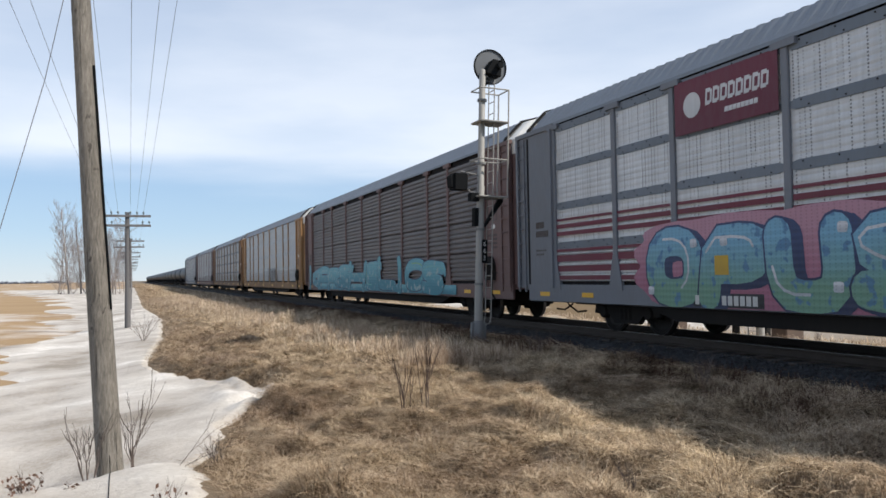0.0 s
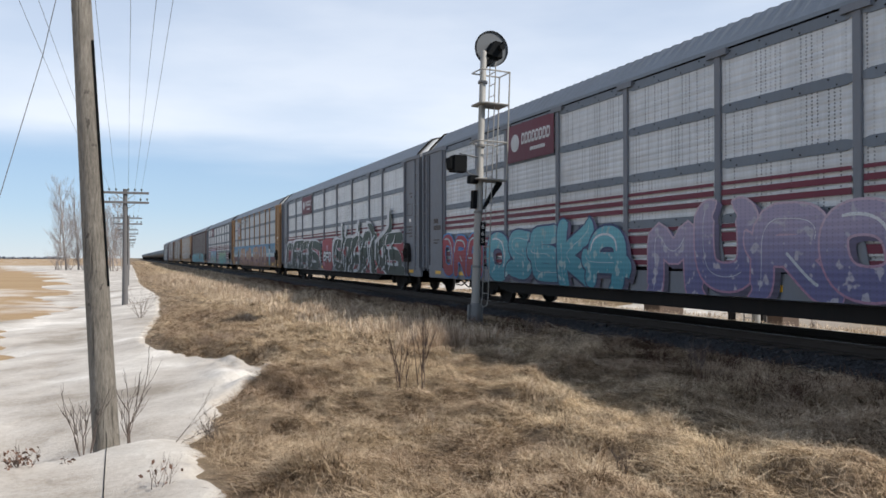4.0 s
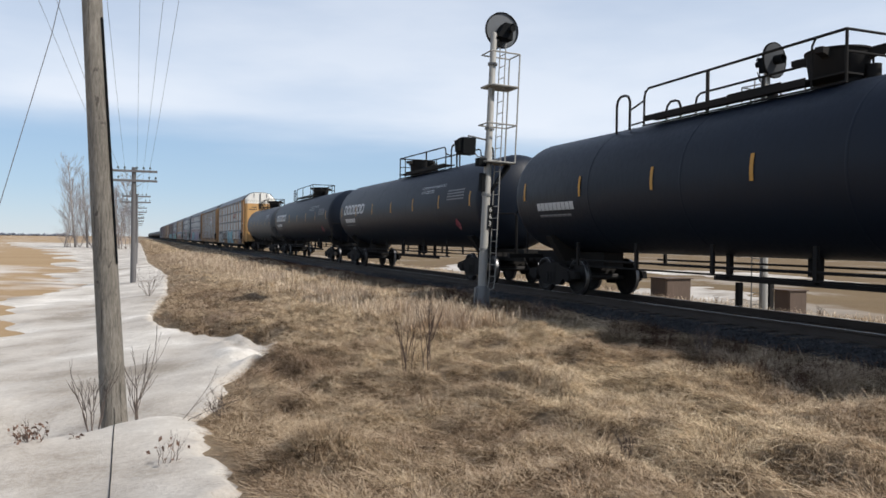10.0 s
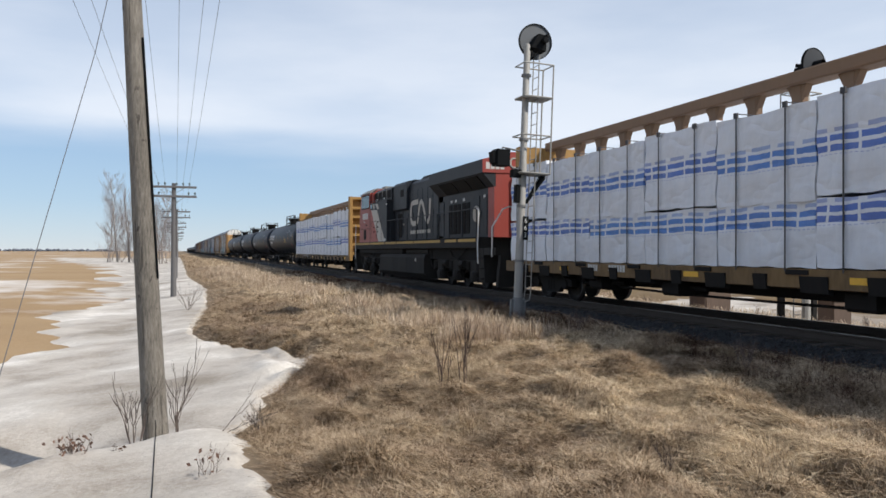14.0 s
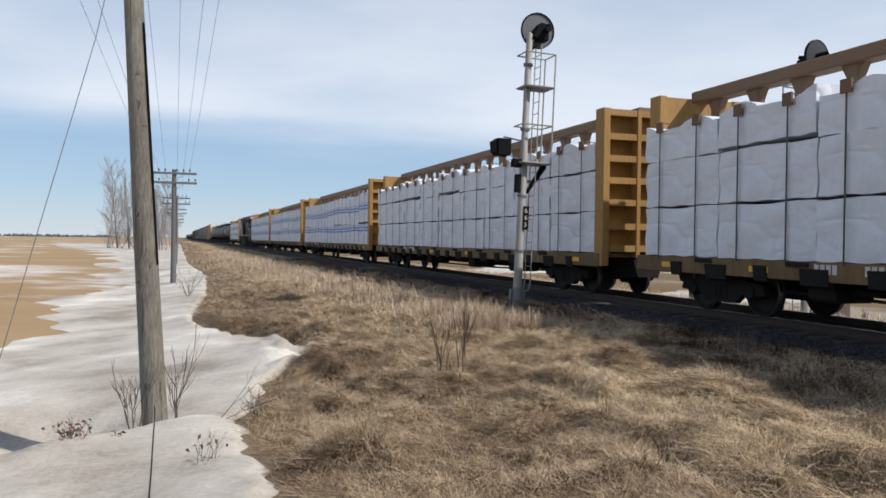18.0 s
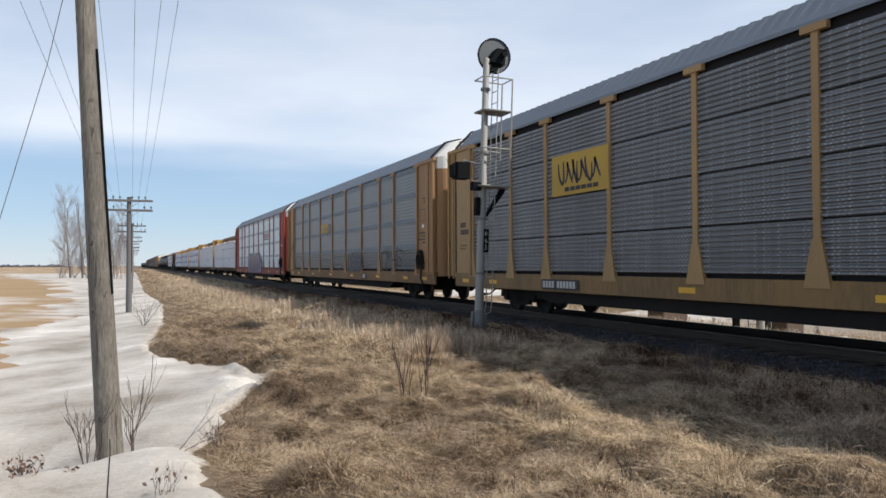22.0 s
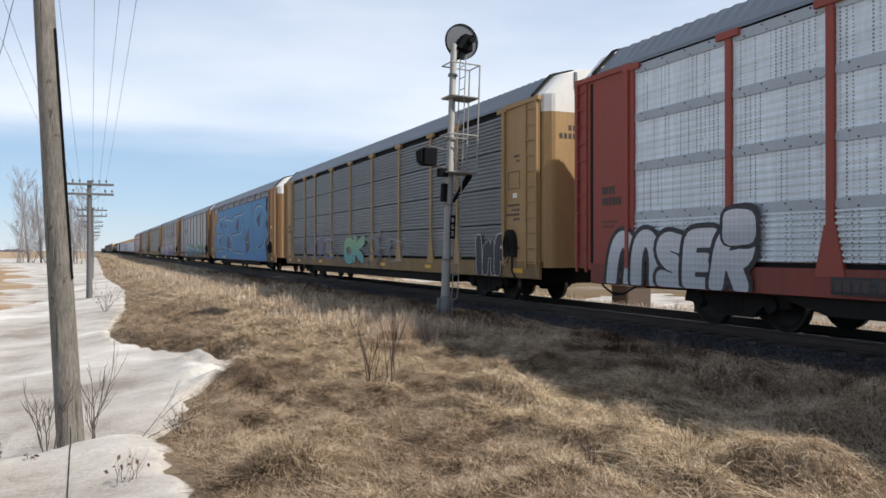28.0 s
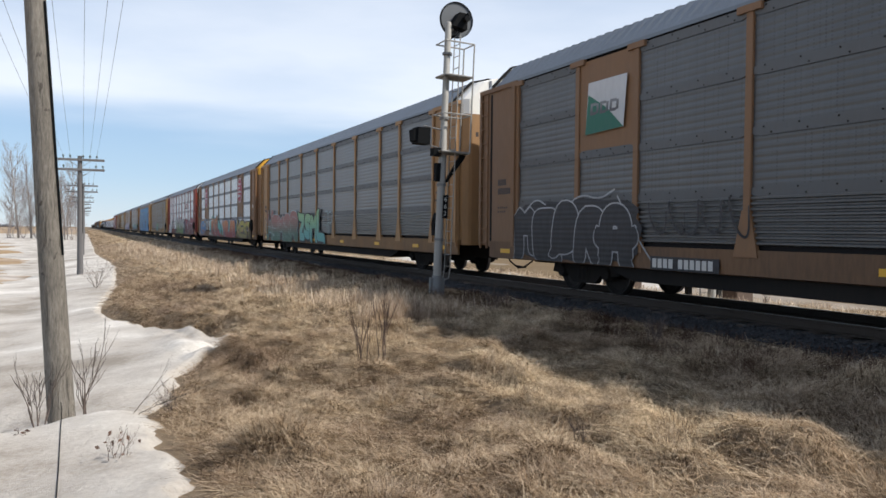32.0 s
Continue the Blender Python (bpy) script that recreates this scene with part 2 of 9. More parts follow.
def plain(name, color, rough=0.6, metal=0.0, gloss=0.5):
    m, nt, b, N, L = nodes(name)
    f = noise_tex(N, L, 22, 4)
    L(mixc(N, L, f, tuple(c * 0.82 for c in color), tuple(min(1, c * 1.12) for c in color)), b.inputs["Base Color"])
    b.inputs["Roughness"].default_value, b.inputs["Metallic"].default_value = rough, metal
    b.inputs["Specular IOR Level"].default_value = gloss
    return m


# ---- materials ----
M = {}
M["roof"] = paint("roof_galvanised", (0.18, 0.205, 0.23), 0.55, 0.2, amount=0.3, streak=False)
M["galv"] = paint("galvanised_steel", (0.16, 0.163, 0.163), 0.6, 0.05, amount=0.3)
M["grey_frame"] = paint("grey_frame_paint", (0.14, 0.155, 0.18), 0.55)
M["yellow"] = paint("rack_yellow_paint", (0.335, 0.185, 0.075), 0.6, amount=0.5)
M["rack_straw"] = paint("rack_straw_paint", (0.36, 0.225, 0.092), 0.6, amount=0.5, dirt=(0.17, 0.11, 0.06))
M["brown"] = paint("rack_brown_paint", (0.205, 0.108, 0.05), 0.6, amount=0.45)
M["red"] = paint("rack_red_paint", (0.28, 0.052, 0.034), 0.6, amount=0.35)
M["sill_yellow"] = paint("grimy_yellow_sill", (0.22, 0.115, 0.04), 0.65, amount=0.8, dirt=(0.04, 0.03, 0.024))
M["sill_rack_straw"] = paint("grimy_straw_sill", (0.25, 0.15, 0.055), 0.65, amount=0.85, dirt=(0.05, 0.036, 0.026))
M["sill_brown"] = paint("grimy_brown_sill", (0.16, 0.085, 0.04), 0.65, amount=0.8, dirt=(0.035, 0.028, 0.023))
M["sill_red"] = paint("grimy_red_sill", (0.22, 0.045, 0.03), 0.65, amount=0.7, dirt=(0.04, 0.028, 0.024))
M["maroon_frame"] = paint("rack_dark_brown_paint", (0.13, 0.075, 0.07), 0.6)
# brighter copies of rack yellow and red: sun on the ends put into the colour
M["end_tan_sunlit"] = paint("end_tan_yellow_paint", (0.58, 0.33, 0.12), 0.55, amount=0.3)
M["end_red_sunlit"] = paint("end_orange_red_paint", (0.42, 0.075, 0.03), 0.55, amount=0.3)
M["white"] = paint("end_white_paint", (0.78, 0.77, 0.72), 0.55, amount=0.25)
M["cap_yellow"] = paint("end_bright_yellow_paint", (0.72, 0.36, 0.03), 0.55, amount=0.2)
M["maroon"] = paint("maroon_stripe", (0.13, 0.015, 0.035), 0.6)
M["dark"] = paint("undergear_black", (0.017, 0.0165, 0.0165), 0.85, amount=0.55, dirt=(0.042, 0.036, 0.030), gloss=0.12)
# near black, standing for the shade within the racks
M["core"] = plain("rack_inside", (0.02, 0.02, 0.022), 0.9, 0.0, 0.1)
M["steel"] = paint("wheel_steel", (0.013, 0.012, 0.012), 0.6, 0.1, dirt=(0.022, 0.017, 0.013), gloss=0.3)
M["tread"] = plain("wheel_tread_steel", (0.17, 0.17, 0.175), 0.45, 0.9)
M["black"] = paint("tank_black_paint", (0.008, 0.013, 0.0235), 0.44, amount=0.3, dirt=(0.016, 0.0155, 0.015), gloss=0.19)
M["tank_grey"] = paint("tank_dull_grey_paint", (0.075, 0.084, 0.094), 0.5, amount=0.6, dirt=(0.028, 0.024, 0.022), gloss=0.35)
M["reflect"] = plain("yellow_reflector", (0.72, 0.40, 0.03), 0.45)
M["reflect_old"] = paint("faded_orange_reflector", (0.50, 0.25, 0.03), 0.5, amount=0.4)
M["lettering"] = plain("white_lettering", (0.50, 0.50, 0.48), 0.6)
M["letter_dark"] = plain("dark_lettering", (0.05, 0.035, 0.03), 0.6)
M["p_light"] = perforated("screen_light", (0.36, 0.38, 0.395))
M["p_white"] = perforated("screen_white", (0.72, 0.79, 0.83))
M["p_steel"] = perforated("screen_steel_grey", (0.155, 0.165, 0.172), strength=0.6)
M["p_bright"] = perforated("screen_bright", (0.58, 0.60, 0.61))
M["p_mid"] = perforated("screen_weathered", (0.215, 0.233, 0.247), strength=0.6)
M["p_brown"] = perforated("screen_brown_grey", (0.115, 0.10, 0.097), strength=0.6, metal=0.1, sheen=0.15)
M["p_dark"] = perforated("screen_dark", (0.062, 0.066, 0.070), hole=(0.016, 0.016, 0.018), strength=0.85, metal=0.1, sheen=0.9)
M["p_blue"] = perforated("screen_blue_grey", (0.18, 0.215, 0.26), strength=0.4)
# pale hole colour paints the daylight that shows through the slots
M["p_lit_slots"] = perforated("screen_worn_slots", (0.145, 0.152, 0.162), hole=(0.50, 0.51, 0.53), strength=0.55, sheen=0.8)
M["band_light"] = paint("band_light", (0.38, 0.42, 0.45), 0.5, 0.2, amount=0.2)
M["band_mid"] = paint("band_grey", (0.135, 0.16, 0.19), 0.5, 0.2, amount=0.25)
M["band_dark"] = paint("band_dark", (0.10, 0.105, 0.11), 0.55, 0.1, amount=0.25)
M["cb_yellow"] = paint("centerbeam_yellow", (0.34, 0.19, 0.05), 0.65, amount=0.75, dirt=(0.09, 0.05, 0.028))
M["cb_deck"] = paint("centerbeam_deck_paint", (0.175, 0.105, 0.04), 0.7, amount=1.0, dirt=(0.03, 0.022, 0.016))
M["cb_brown"] = paint("centerbeam_brown", (0.17, 0.10, 0.055), 0.65, amount=0.4)
M["mast"] = paint("mast_aluminium_paint", (0.29, 0.285, 0.265), 0.6, 0.0, amount=0.6, dirt=(0.16, 0.145, 0.115))
M["signal_black"] = plain("signal_black", (0.008, 0.009, 0.010), 0.85, 0.0, 0.1)
M["disc_back"] = paint("disc_back_grey", (0.085, 0.096, 0.108), 0.5, amount=0.3, streak=False)
M["disc_front"] = paint("disc_front_grey", (0.05, 0.054, 0.06), 0.8, amount=0.3, dirt=(0.07, 0.065, 0.06), streak=False, gloss=0.1)


def wood_mat():
    m, nt, b, N, L = nodes("weathered_pole_wood")
    grain = noise_tex(N, L, 9, 8, 0.75, stretch=(5, 5, 0.8))
    big = noise_tex(N, L, 1.5, 4, 0.6, stretch=(1, 1, 0.5))
    r = ramp(N, [(0.28, (0.05, 0.045, 0.038)), (0.48, (0.175, 0.158, 0.134)), (0.75, (0.36, 0.332, 0.288))])
    L(calc(N, L, "ADD", calc(N, L, "MULTIPLY", grain, 0.7), calc(N, L, "MULTIPLY", big, 0.3)), r.inputs[0])
    # knots and old nail holes
    kn = ramp(N, [(0.66, (0, 0, 0)), (0.72, (1, 1, 1))])
    L(noise_tex(N, L, 11, 3, 0.5, stretch=(1, 1, 0.7)), kn.inputs[0])
    ck = ramp(N, [(0.60, (0, 0, 0)), (0.66, (1, 1, 1))])
    L(noise_tex(N, L, 1.0, 5, 0.6, stretch=(34, 34, 0.9)), ck.inputs[0])
    tone = mixc(N, L, calc(N, L, "MULTIPLY", kn.outputs[0], 0.75), r.outputs[0], (0.04, 0.034, 0.028))
    L(mixc(N, L, calc(N, L, "MULTIPLY", ck.outputs[0], 0.7), tone, (0.035, 0.03, 0.026)), b.inputs["Base Color"])
    b.inputs["Roughness"].default_value = 0.9
    bump(N, L, b, calc(N, L, "SUBTRACT", grain, ck.outputs[0]), 0.8, 0.025)
    return m


M["wood"] = wood_mat()
M["bark"] = plain("bark_grey_brown", (0.34, 0.30, 0.27), 0.9)
M["twig"] = plain("twig_brown", (0.12, 0.092, 0.078), 0.9)
M["twig_pale"] = plain("twig_pale_grey_brown", (0.30, 0.255, 0.235), 0.9)
M["rust_box"] = paint("rusty_brown_case", (0.125, 0.085, 0.063), 0.8, amount=0.6, dirt=(0.05, 0.04, 0.033))
M["far_woods"] = plain("far_woods_blue_grey", (0.12, 0.135, 0.165), 0.95, 0.0, 0.1)
M["weed"] = plain("weed_dark_brown", (0.075, 0.05, 0.042), 0.9)
M["weed_leaf"] = plain("withered_leaf_brown", (0.15, 0.085, 0.06), 0.85)
M["wood_old"] = paint("old_grey_pole_wood", (0.135, 0.132, 0.135), 0.9, amount=0.4, dirt=(0.06, 0.055, 0.05))
M["wire"] = plain("wire_grey", (0.12, 0.125, 0.14), 0.8, 0.0, 0.15)
M["glass_pin"] = plain("insulator", (0.05, 0.07, 0.075), 0.4)


def snow_mat():
    m, nt, b, N, L = nodes("old_snow")
    n1 = noise_tex(N, L, 0.4, 7, 0.62)
    n2 = noise_tex(N, L, 16.0, 6, 0.75)
    r = ramp(N, [(0.36, (0.25, 0.215, 0.17)), (0.47, (0.42, 0.38, 0.33)), (0.55, (0.51, 0.475, 0.42)), (0.66, (0.74, 0.70, 0.64))])
    L(calc(N, L, "ADD", calc(N, L, "MULTIPLY", n1, 0.75), calc(N, L, "MULTIPLY", n2, 0.25)), r.inputs[0])
    # specks of soil and chaff
    sp = ramp(N, [(0.60, (0, 0, 0)), (0.70, (1, 1, 1))])
    L(noise_tex(N, L, 26.0, 4, 0.7), sp.inputs[0])
    L(mixc(N, L, calc(N, L, "MULTIPLY", sp.outputs[0], 0.35), r.outputs[0], (0.20, 0.16, 0.12)), b.inputs["Base Color"])
    b.inputs["Roughness"].default_value = 0.75
    bump(N, L, b, calc(N, L, "ADD", noise_tex(N, L, 3.0, 6, 0.65), calc(N, L, "MULTIPLY", n2, 0.5)), 0.6, 0.05)
    return m


def ground_mat():
    """Dry turf by the line; stubble field with snow streaks away from it."""
    m, nt, b, N, L = nodes("dry_turf_and_field")
    tc = N("ShaderNodeTexCoord")
    sep = N("ShaderNodeSeparateXYZ")
    L(tc.outputs["Object"], sep.inputs[0])
    X, Y = sep.outputs["X"], sep.outputs["Y"]
    fine = noise_tex(N, L, 9.0, 8, 0.7)
    big = noise_tex(N, L, 0.5, 5, 0.6)
    turf = ramp(N, [(0.3, (0.10, 0.075, 0.052)), (0.5, (0.20, 0.153, 0.104)), (0.72, (0.34, 0.265, 0.18))])
    L(calc(N, L, "ADD", calc(N, L, "MULTIPLY", fine, 0.65), calc(N, L, "MULTIPLY", big, 0.35)), turf.inputs[0])
    row = noise_tex(N, L, 1.0, 5, 0.6, stretch=(0.03, 0.16, 1))
    stub = ramp(N, [(0.3, (0.25, 0.165, 0.092)), (0.7, (0.38, 0.275, 0.16))])
    L(calc(N, L, "ADD", calc(N, L, "MULTIPLY", row, 0.6), calc(N, L, "MULTIPLY", fine, 0.4)), stub.inputs[0])
    streak = noise_tex(N, L, 1.0, 6, 0.62, stretch=(0.05, 0.055, 1))
    sm = ramp(N, [(0.54, (0, 0, 0)), (0.66, (1, 1, 1))])
    L(streak, sm.inputs[0])
    far = N("ShaderNodeMapRange")
    far.inputs["From Min"].default_value, far.inputs["From Max"].default_value = -30.0, -4.0
    far.inputs["To Min"].default_value, far.inputs["To Max"].default_value = 0.25, 1.0
    L(X, far.inputs["Value"])
    # paler, greyer growth on the far side of the line
    dull = mixc(N, L, calc(N, L, "ADD", calc(N, L, "MULTIPLY", fine, 0.5), calc(N, L, "MULTIPLY", noise_tex(N, L, 0.25, 6, 0.7), 0.5)), (0.085, 0.06, 0.034), (0.23, 0.165, 0.095))
    field = mixc(N, L, calc(N, L, "MULTIPLY", sm.outputs[0], 0.85), stub.outputs[0], (0.64, 0.62, 0.59))
    left = N("ShaderNodeMapRange")
    left.inputs["From Min"].default_value, left.inputs["From Max"].default_value = -1.5, -3.0
    L(X, left.inputs["Value"])
    right = N("ShaderNodeMapRange")
    right.inputs["From Min"].default_value, right.inputs["From Max"].default_value = 17.0, 20.0
    L(X, right.inputs["Value"])
    base = mixc(N, L, left.outputs[0], turf.outputs[0], field)
    thaw = ramp(N, [(0.55, (0, 0, 0)), (0.63, (1, 1, 1))])
    L(noise_tex(N, L, 1.0, 6, 0.62, stretch=(0.16, 0.07, 1)), thaw.inputs[0])
    beyond = mixc(N, L, calc(N, L, "MULTIPLY", thaw.outputs[0], 0.45), dull, (0.44, 0.41, 0.37))
    L(mixc(N, L, right.outputs[0], base, beyond), b.inputs["Base Color"])
    b.inputs["Roughness"].default_value = 0.95
    b.inputs["Specular IOR Level"].default_value = 0.1
    bump(N, L, b, fine, 0.6, 0.05)
    return m


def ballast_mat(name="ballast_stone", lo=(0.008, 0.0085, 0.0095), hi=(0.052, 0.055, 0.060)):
    m, nt, b, N, L = nodes(name)
    v = N("ShaderNodeTexVoronoi")
    v.inputs["Scale"].default_value = 17.0
    L(N("ShaderNodeTexCoord").outputs["Object"], v.inputs["Vector"])
    big = noise_tex(N, L, 1.2, 5, 0.6)
    g = N("ShaderNodeNewGeometry")
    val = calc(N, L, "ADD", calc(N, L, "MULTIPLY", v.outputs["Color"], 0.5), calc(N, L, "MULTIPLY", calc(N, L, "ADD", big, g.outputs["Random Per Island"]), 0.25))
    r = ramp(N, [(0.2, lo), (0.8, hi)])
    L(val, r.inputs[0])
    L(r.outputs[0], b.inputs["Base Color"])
    b.inputs["Roughness"].default_value = 0.9
    bump(N, L, b, v.outputs["Distance"], 0.8, 0.04)
    return m


def grass_mat(name, stops):
    m, nt, b, N, L = nodes(name)
    g = N("ShaderNodeNewGeometry")
    big = noise_tex(N, L, 2.2, 6, 0.7)
    r = ramp(N, stops)
    L(calc(N, L, "ADD", calc(N, L, "MULTIPLY", g.outputs["Random Per Island"], 0.95), calc(N, L, "SUBTRACT", calc(N, L, "MULTIPLY", big, 1.6), 0.70)), r.inputs[0])
    # browner, duller stretches of the mat
    dl = ramp(N, [(0.42, (0, 0, 0)), (0.62, (1, 1, 1))])
    L(noise_tex(N, L, 0.45, 4, 0.6), dl.inputs[0])
    tone = mixc(N, L, calc(N, L, "MULTIPLY", dl.outputs[0], 0.75), r.outputs[0], (0.70, 0.66, 0.68), "MULTIPLY")
    # darker growth towards the snow, with a ragged limit
    sep = N("ShaderNodeSeparateXYZ")
    L(N("ShaderNodeTexCoord").outputs["Object"], sep.inputs[0])
    snowward = N("ShaderNodeMapRange")
    snowward.inputs["From Min"].default_value, snowward.inputs["From Max"].default_value = 4.4, 1.6
    L(calc(N, L, "ADD", sep.outputs["X"], calc(N, L, "MULTIPLY", calc(N, L, "SUBTRACT", noise_tex(N, L, 0.8, 5, 0.7), 0.5), 5.0)), snowward.inputs["Value"])
    tone = mixc(N, L, calc(N, L, "MULTIPLY", snowward.outputs[0], 0.8), tone, (0.68, 0.65, 0.65), "MULTIPLY")
    # thin dry blades let light through
    df, tr, mx = N("ShaderNodeBsdfDiffuse"), N("ShaderNodeBsdfTranslucent"), N("ShaderNodeMixShader")
    L(tone, df.inputs["Color"])
    L(tone, tr.inputs["Color"])
    mx.inputs[0].default_value = 0.33
    L(df.outputs[0], mx.inputs[1])
    L(tr.outputs[0], mx.inputs[2])
    L(mx.outputs[0], nt.nodes["Material Output"].inputs["Surface"])
    return m


M["snow"] = snow_mat()
M["ground"] = ground_mat()
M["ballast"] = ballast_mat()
M["straw"] = grass_mat("dead_grass", [(0.12, (0.07, 0.048, 0.030)), (0.36, (0.285, 0.21, 0.135)), (0.62, (0.545, 0.415, 0.272)), (0.95, (0.90, 0.75, 0.53))])
M["stalk"] = grass_mat("dead_stalks", [(0.1, (0.30, 0.225, 0.155)), (0.5, (0.58, 0.46, 0.33)), (0.9, (0.82, 0.69, 0.52))])
# brown weeds with the shade beside the train mixed into their colour
M["weed_grass"] = grass_mat("dark_weeds", [(0.1, (0.028, 0.016, 0.013)), (0.5, (0.075, 0.042, 0.032)), (0.9, (0.20, 0.13, 0.09))])
M["tie"] = paint("tie_wood", (0.07, 0.055, 0.045), 0.9, amount=0.3)
M["rail"] = paint("rail_steel", (0.045, 0.034, 0.028), 0.8, 0.1)
M["railtop"] = plain("rail_polished", (0.30, 0.30, 0.31), 0.42, 0.9)
M["concrete"] = plain("weathered_concrete", (0.17, 0.16, 0.145), 0.9)

# ---- the lie of the land (rail top is z = 0, the line runs along y) ----
TRACK_X = 11.4
LIE_X = (-3000, -60, -7, -3, -1.5, 0.2, 1.2, 2.6, 4.0, 6.0, 8.0, 9.0, 13.8, 15.0, 18.0, 22.0, 28.0, 60.0, 3000)
LIE_Z = (-1.0, -1.0, -1.02, -1.2, -1.14, -0.92, -0.83, -0.70, -0.52, -0.40, -0.36, -0.34, -0.40, -0.45, -0.9, -1.15, -0.95, -1.0, -1.0)
SNOW_R = ((-40, 0.6), (-12, 1.1), (-4, 0.7), (2, 0.85), (8.3, 0.75), (9.1, 0.7), (10.5, 1.02), (12.3, 1.58), (14, 2.38), (14.9, 2.62), (16.2, 2.15), (18.3, 1.15), (20.7, 0.5), (23, 0.42), (31, 1.15), (45, 1.6), (68, 0.95), (142, 1.0), (260, 1.0))
SNOW_L = ((-40, -8.0), (2, -9.0), (12, -6.5), (17.5, -4.3), (28, -4.5), (40, -4.0), (56, -4.6), (80, -6.6), (127, -11.5), (180, -22.0), (260, -34.0))


def smooth01(a):
    a = np.clip(a, 0, 1)
    return a * a * (3 - 2 * a)


def waves(x, y, seed, scale, octaves=4):
    """Cheap smooth unevenness from summed sines, about -1 to 1."""
    rng = np.random.RandomState(seed)
    out = np.zeros_like(np.asarray(x, float) + np.asarray(y, float))
    amp, tot = 1.0, 0.0
    for o in range(octaves):
        for _ in range(3):
            a, ph = rng.uniform(0, 2 * math.pi), rng.uniform(0, 2 * math.pi)
            k = scale * 2 ** o * rng.uniform(0.7, 1.3)
            out = out + amp * np.sin((x * math.cos(a) + y * math.sin(a)) * k + ph)
        tot += amp * 1.7
        amp *= 0.55
    return out / tot


def lie(x, y):
    """Height of the ground."""
    x, y = np.asarray(x, float), np.asarray(y, float)
    z = np.interp(x, LIE_X, LIE_Z)
    bank = smooth01((10.4 - y) / 7.5) * smooth01((4.5 - x) / 4.0) * smooth01((x + 9) / 5)
    z = z + 0.5 * bank
    near = smooth01((90 - np.hypot(x, y)) / 60)
    turf = smooth01((x - 0.8) / 1.5) * smooth01((9.4 - x) / 0.8)
    z = z + near * turf * (0.075 * waves(x, y, 3, 1.7, 3) + 0.15 * np.abs(waves(x, y, 4, 2.6, 2)) + 0.04 * waves(x, y, 6, 8.0, 2) + 0.10 * np.abs(waves(x, y, 14, 4.6, 2)) - 0.09)
    # the bank stands up over the snow, with a mound and hollow at its corner
    edge = x - np.interp(y, [p[0] for p in SNOW_R], [p[1] for p in SNOW_R])
    z = z + 0.2 * smooth01((edge - 0.02) / 0.45) * smooth01((5.0 - edge) / 3.5) * smooth01((y - 10.5) / 3) * smooth01((60 - y) / 30)
    z = z + 0.2 * np.exp(-((x - 1.55) / 0.42) ** 2 - ((y - 6.7) / 0.36) ** 2) - 0.14 * np.exp(-((x - 1.35) / 0.26) ** 2 - ((y - 6.1) / 0.2) ** 2)
    # drifted crest just this side of the pole
    z = z + (0.20 + 0.16 * smooth01((-x - 0.25) / 1.2)) * smooth01((9.70 + np.where(x < -0.1, 0.66 * (np.maximum(x, -2.0) + 0.1), 0.1 * x) - y) / 0.6) * smooth01((y - 6.0) / 3.0) * smooth01((1.3 - x) / 1.2) * smooth01((x + 7) / 4)
    z = z - 0.36 * np.exp(-((x + 2.0) / 1.2) ** 2 - ((y - 10.6) / 1.0) ** 2)
    z = z + near * (1 - turf) * smooth01((8.5 - x) / 1) * 0.045 * waves(x, y, 5, 0.8, 4)
    z = z + smooth01((x - 14.5) / 3) * near * 0.12 * waves(x, y, 9, 0.9, 4)
    return z


def grid_mesh(name, xs, ys, zf):
    X, Y = np.meshgrid(xs, ys)
    Z = zf(X, Y)
    co = np.stack([X, Y, Z], -1).reshape(-1, 3)
    n, m = len(xs), len(ys)
    i = (np.arange(m - 1)[:, None] * n + np.arange(n - 1)[None, :]).reshape(-1)
    return quads(name, co, np.stack([i, i + 1, i + 1 + n, i + n], -1))


def quads(name, co, f, smooth=True):
    me = bpy.data.meshes.new(name)
    k = f.shape[1]
    me.vertices.add(len(co))
    me.vertices.foreach_set("co", np.ascontiguousarray(co, dtype=np.float32).ravel())
    me.loops.add(f.size)
    me.loops.foreach_set("vertex_index", np.ascontiguousarray(f, dtype=np.int32).ravel())
    me.polygons.add(len(f))
    me.polygons.foreach_set("loop_start", np.arange(0, f.size, k, dtype=np.int32))
    me.polygons.foreach_set("use_smooth", np.full(len(f), smooth))
    me.update(calc_edges=True)
    me.validate()
    return me


def steps(*spans):
    out = []
    for a, b, d in spans:
        out += list(np.arange(a, b, d))
    return np.array(out + [spans[-1][1]])


gx = steps((-3000, -400, 400), (-400, -60, 40), (-60, -10, 3), (-10, -1, 0.4), (-1, 9.6, 0.12), (9.6, 14.4, 0.4), (14.4, 26, 0.4), (26, 60, 4), (60, 400, 40), (400, 3000, 400))
gy = steps((-1500, -100, 200), (-100, -20, 10), (-20, 2, 1), (2, 30, 0.14), (30, 60, 0.5), (60, 120, 3), (120, 500, 30), (500, 3500, 300))
ground = part("ground", grid_mesh("ground", gx, gy, lie), M["ground"])
tagged(ground, "dry prairie turf and stubble field with streaks of snow", "ground", kind="structure")


# old snow in the ditch along the pole line
def snow_deep(x, y):
    return 0.13 + 0.02 * waves(x, y, 21, 2.2, 4) + 0.022 * waves(x, y, 22, 0.9, 3)


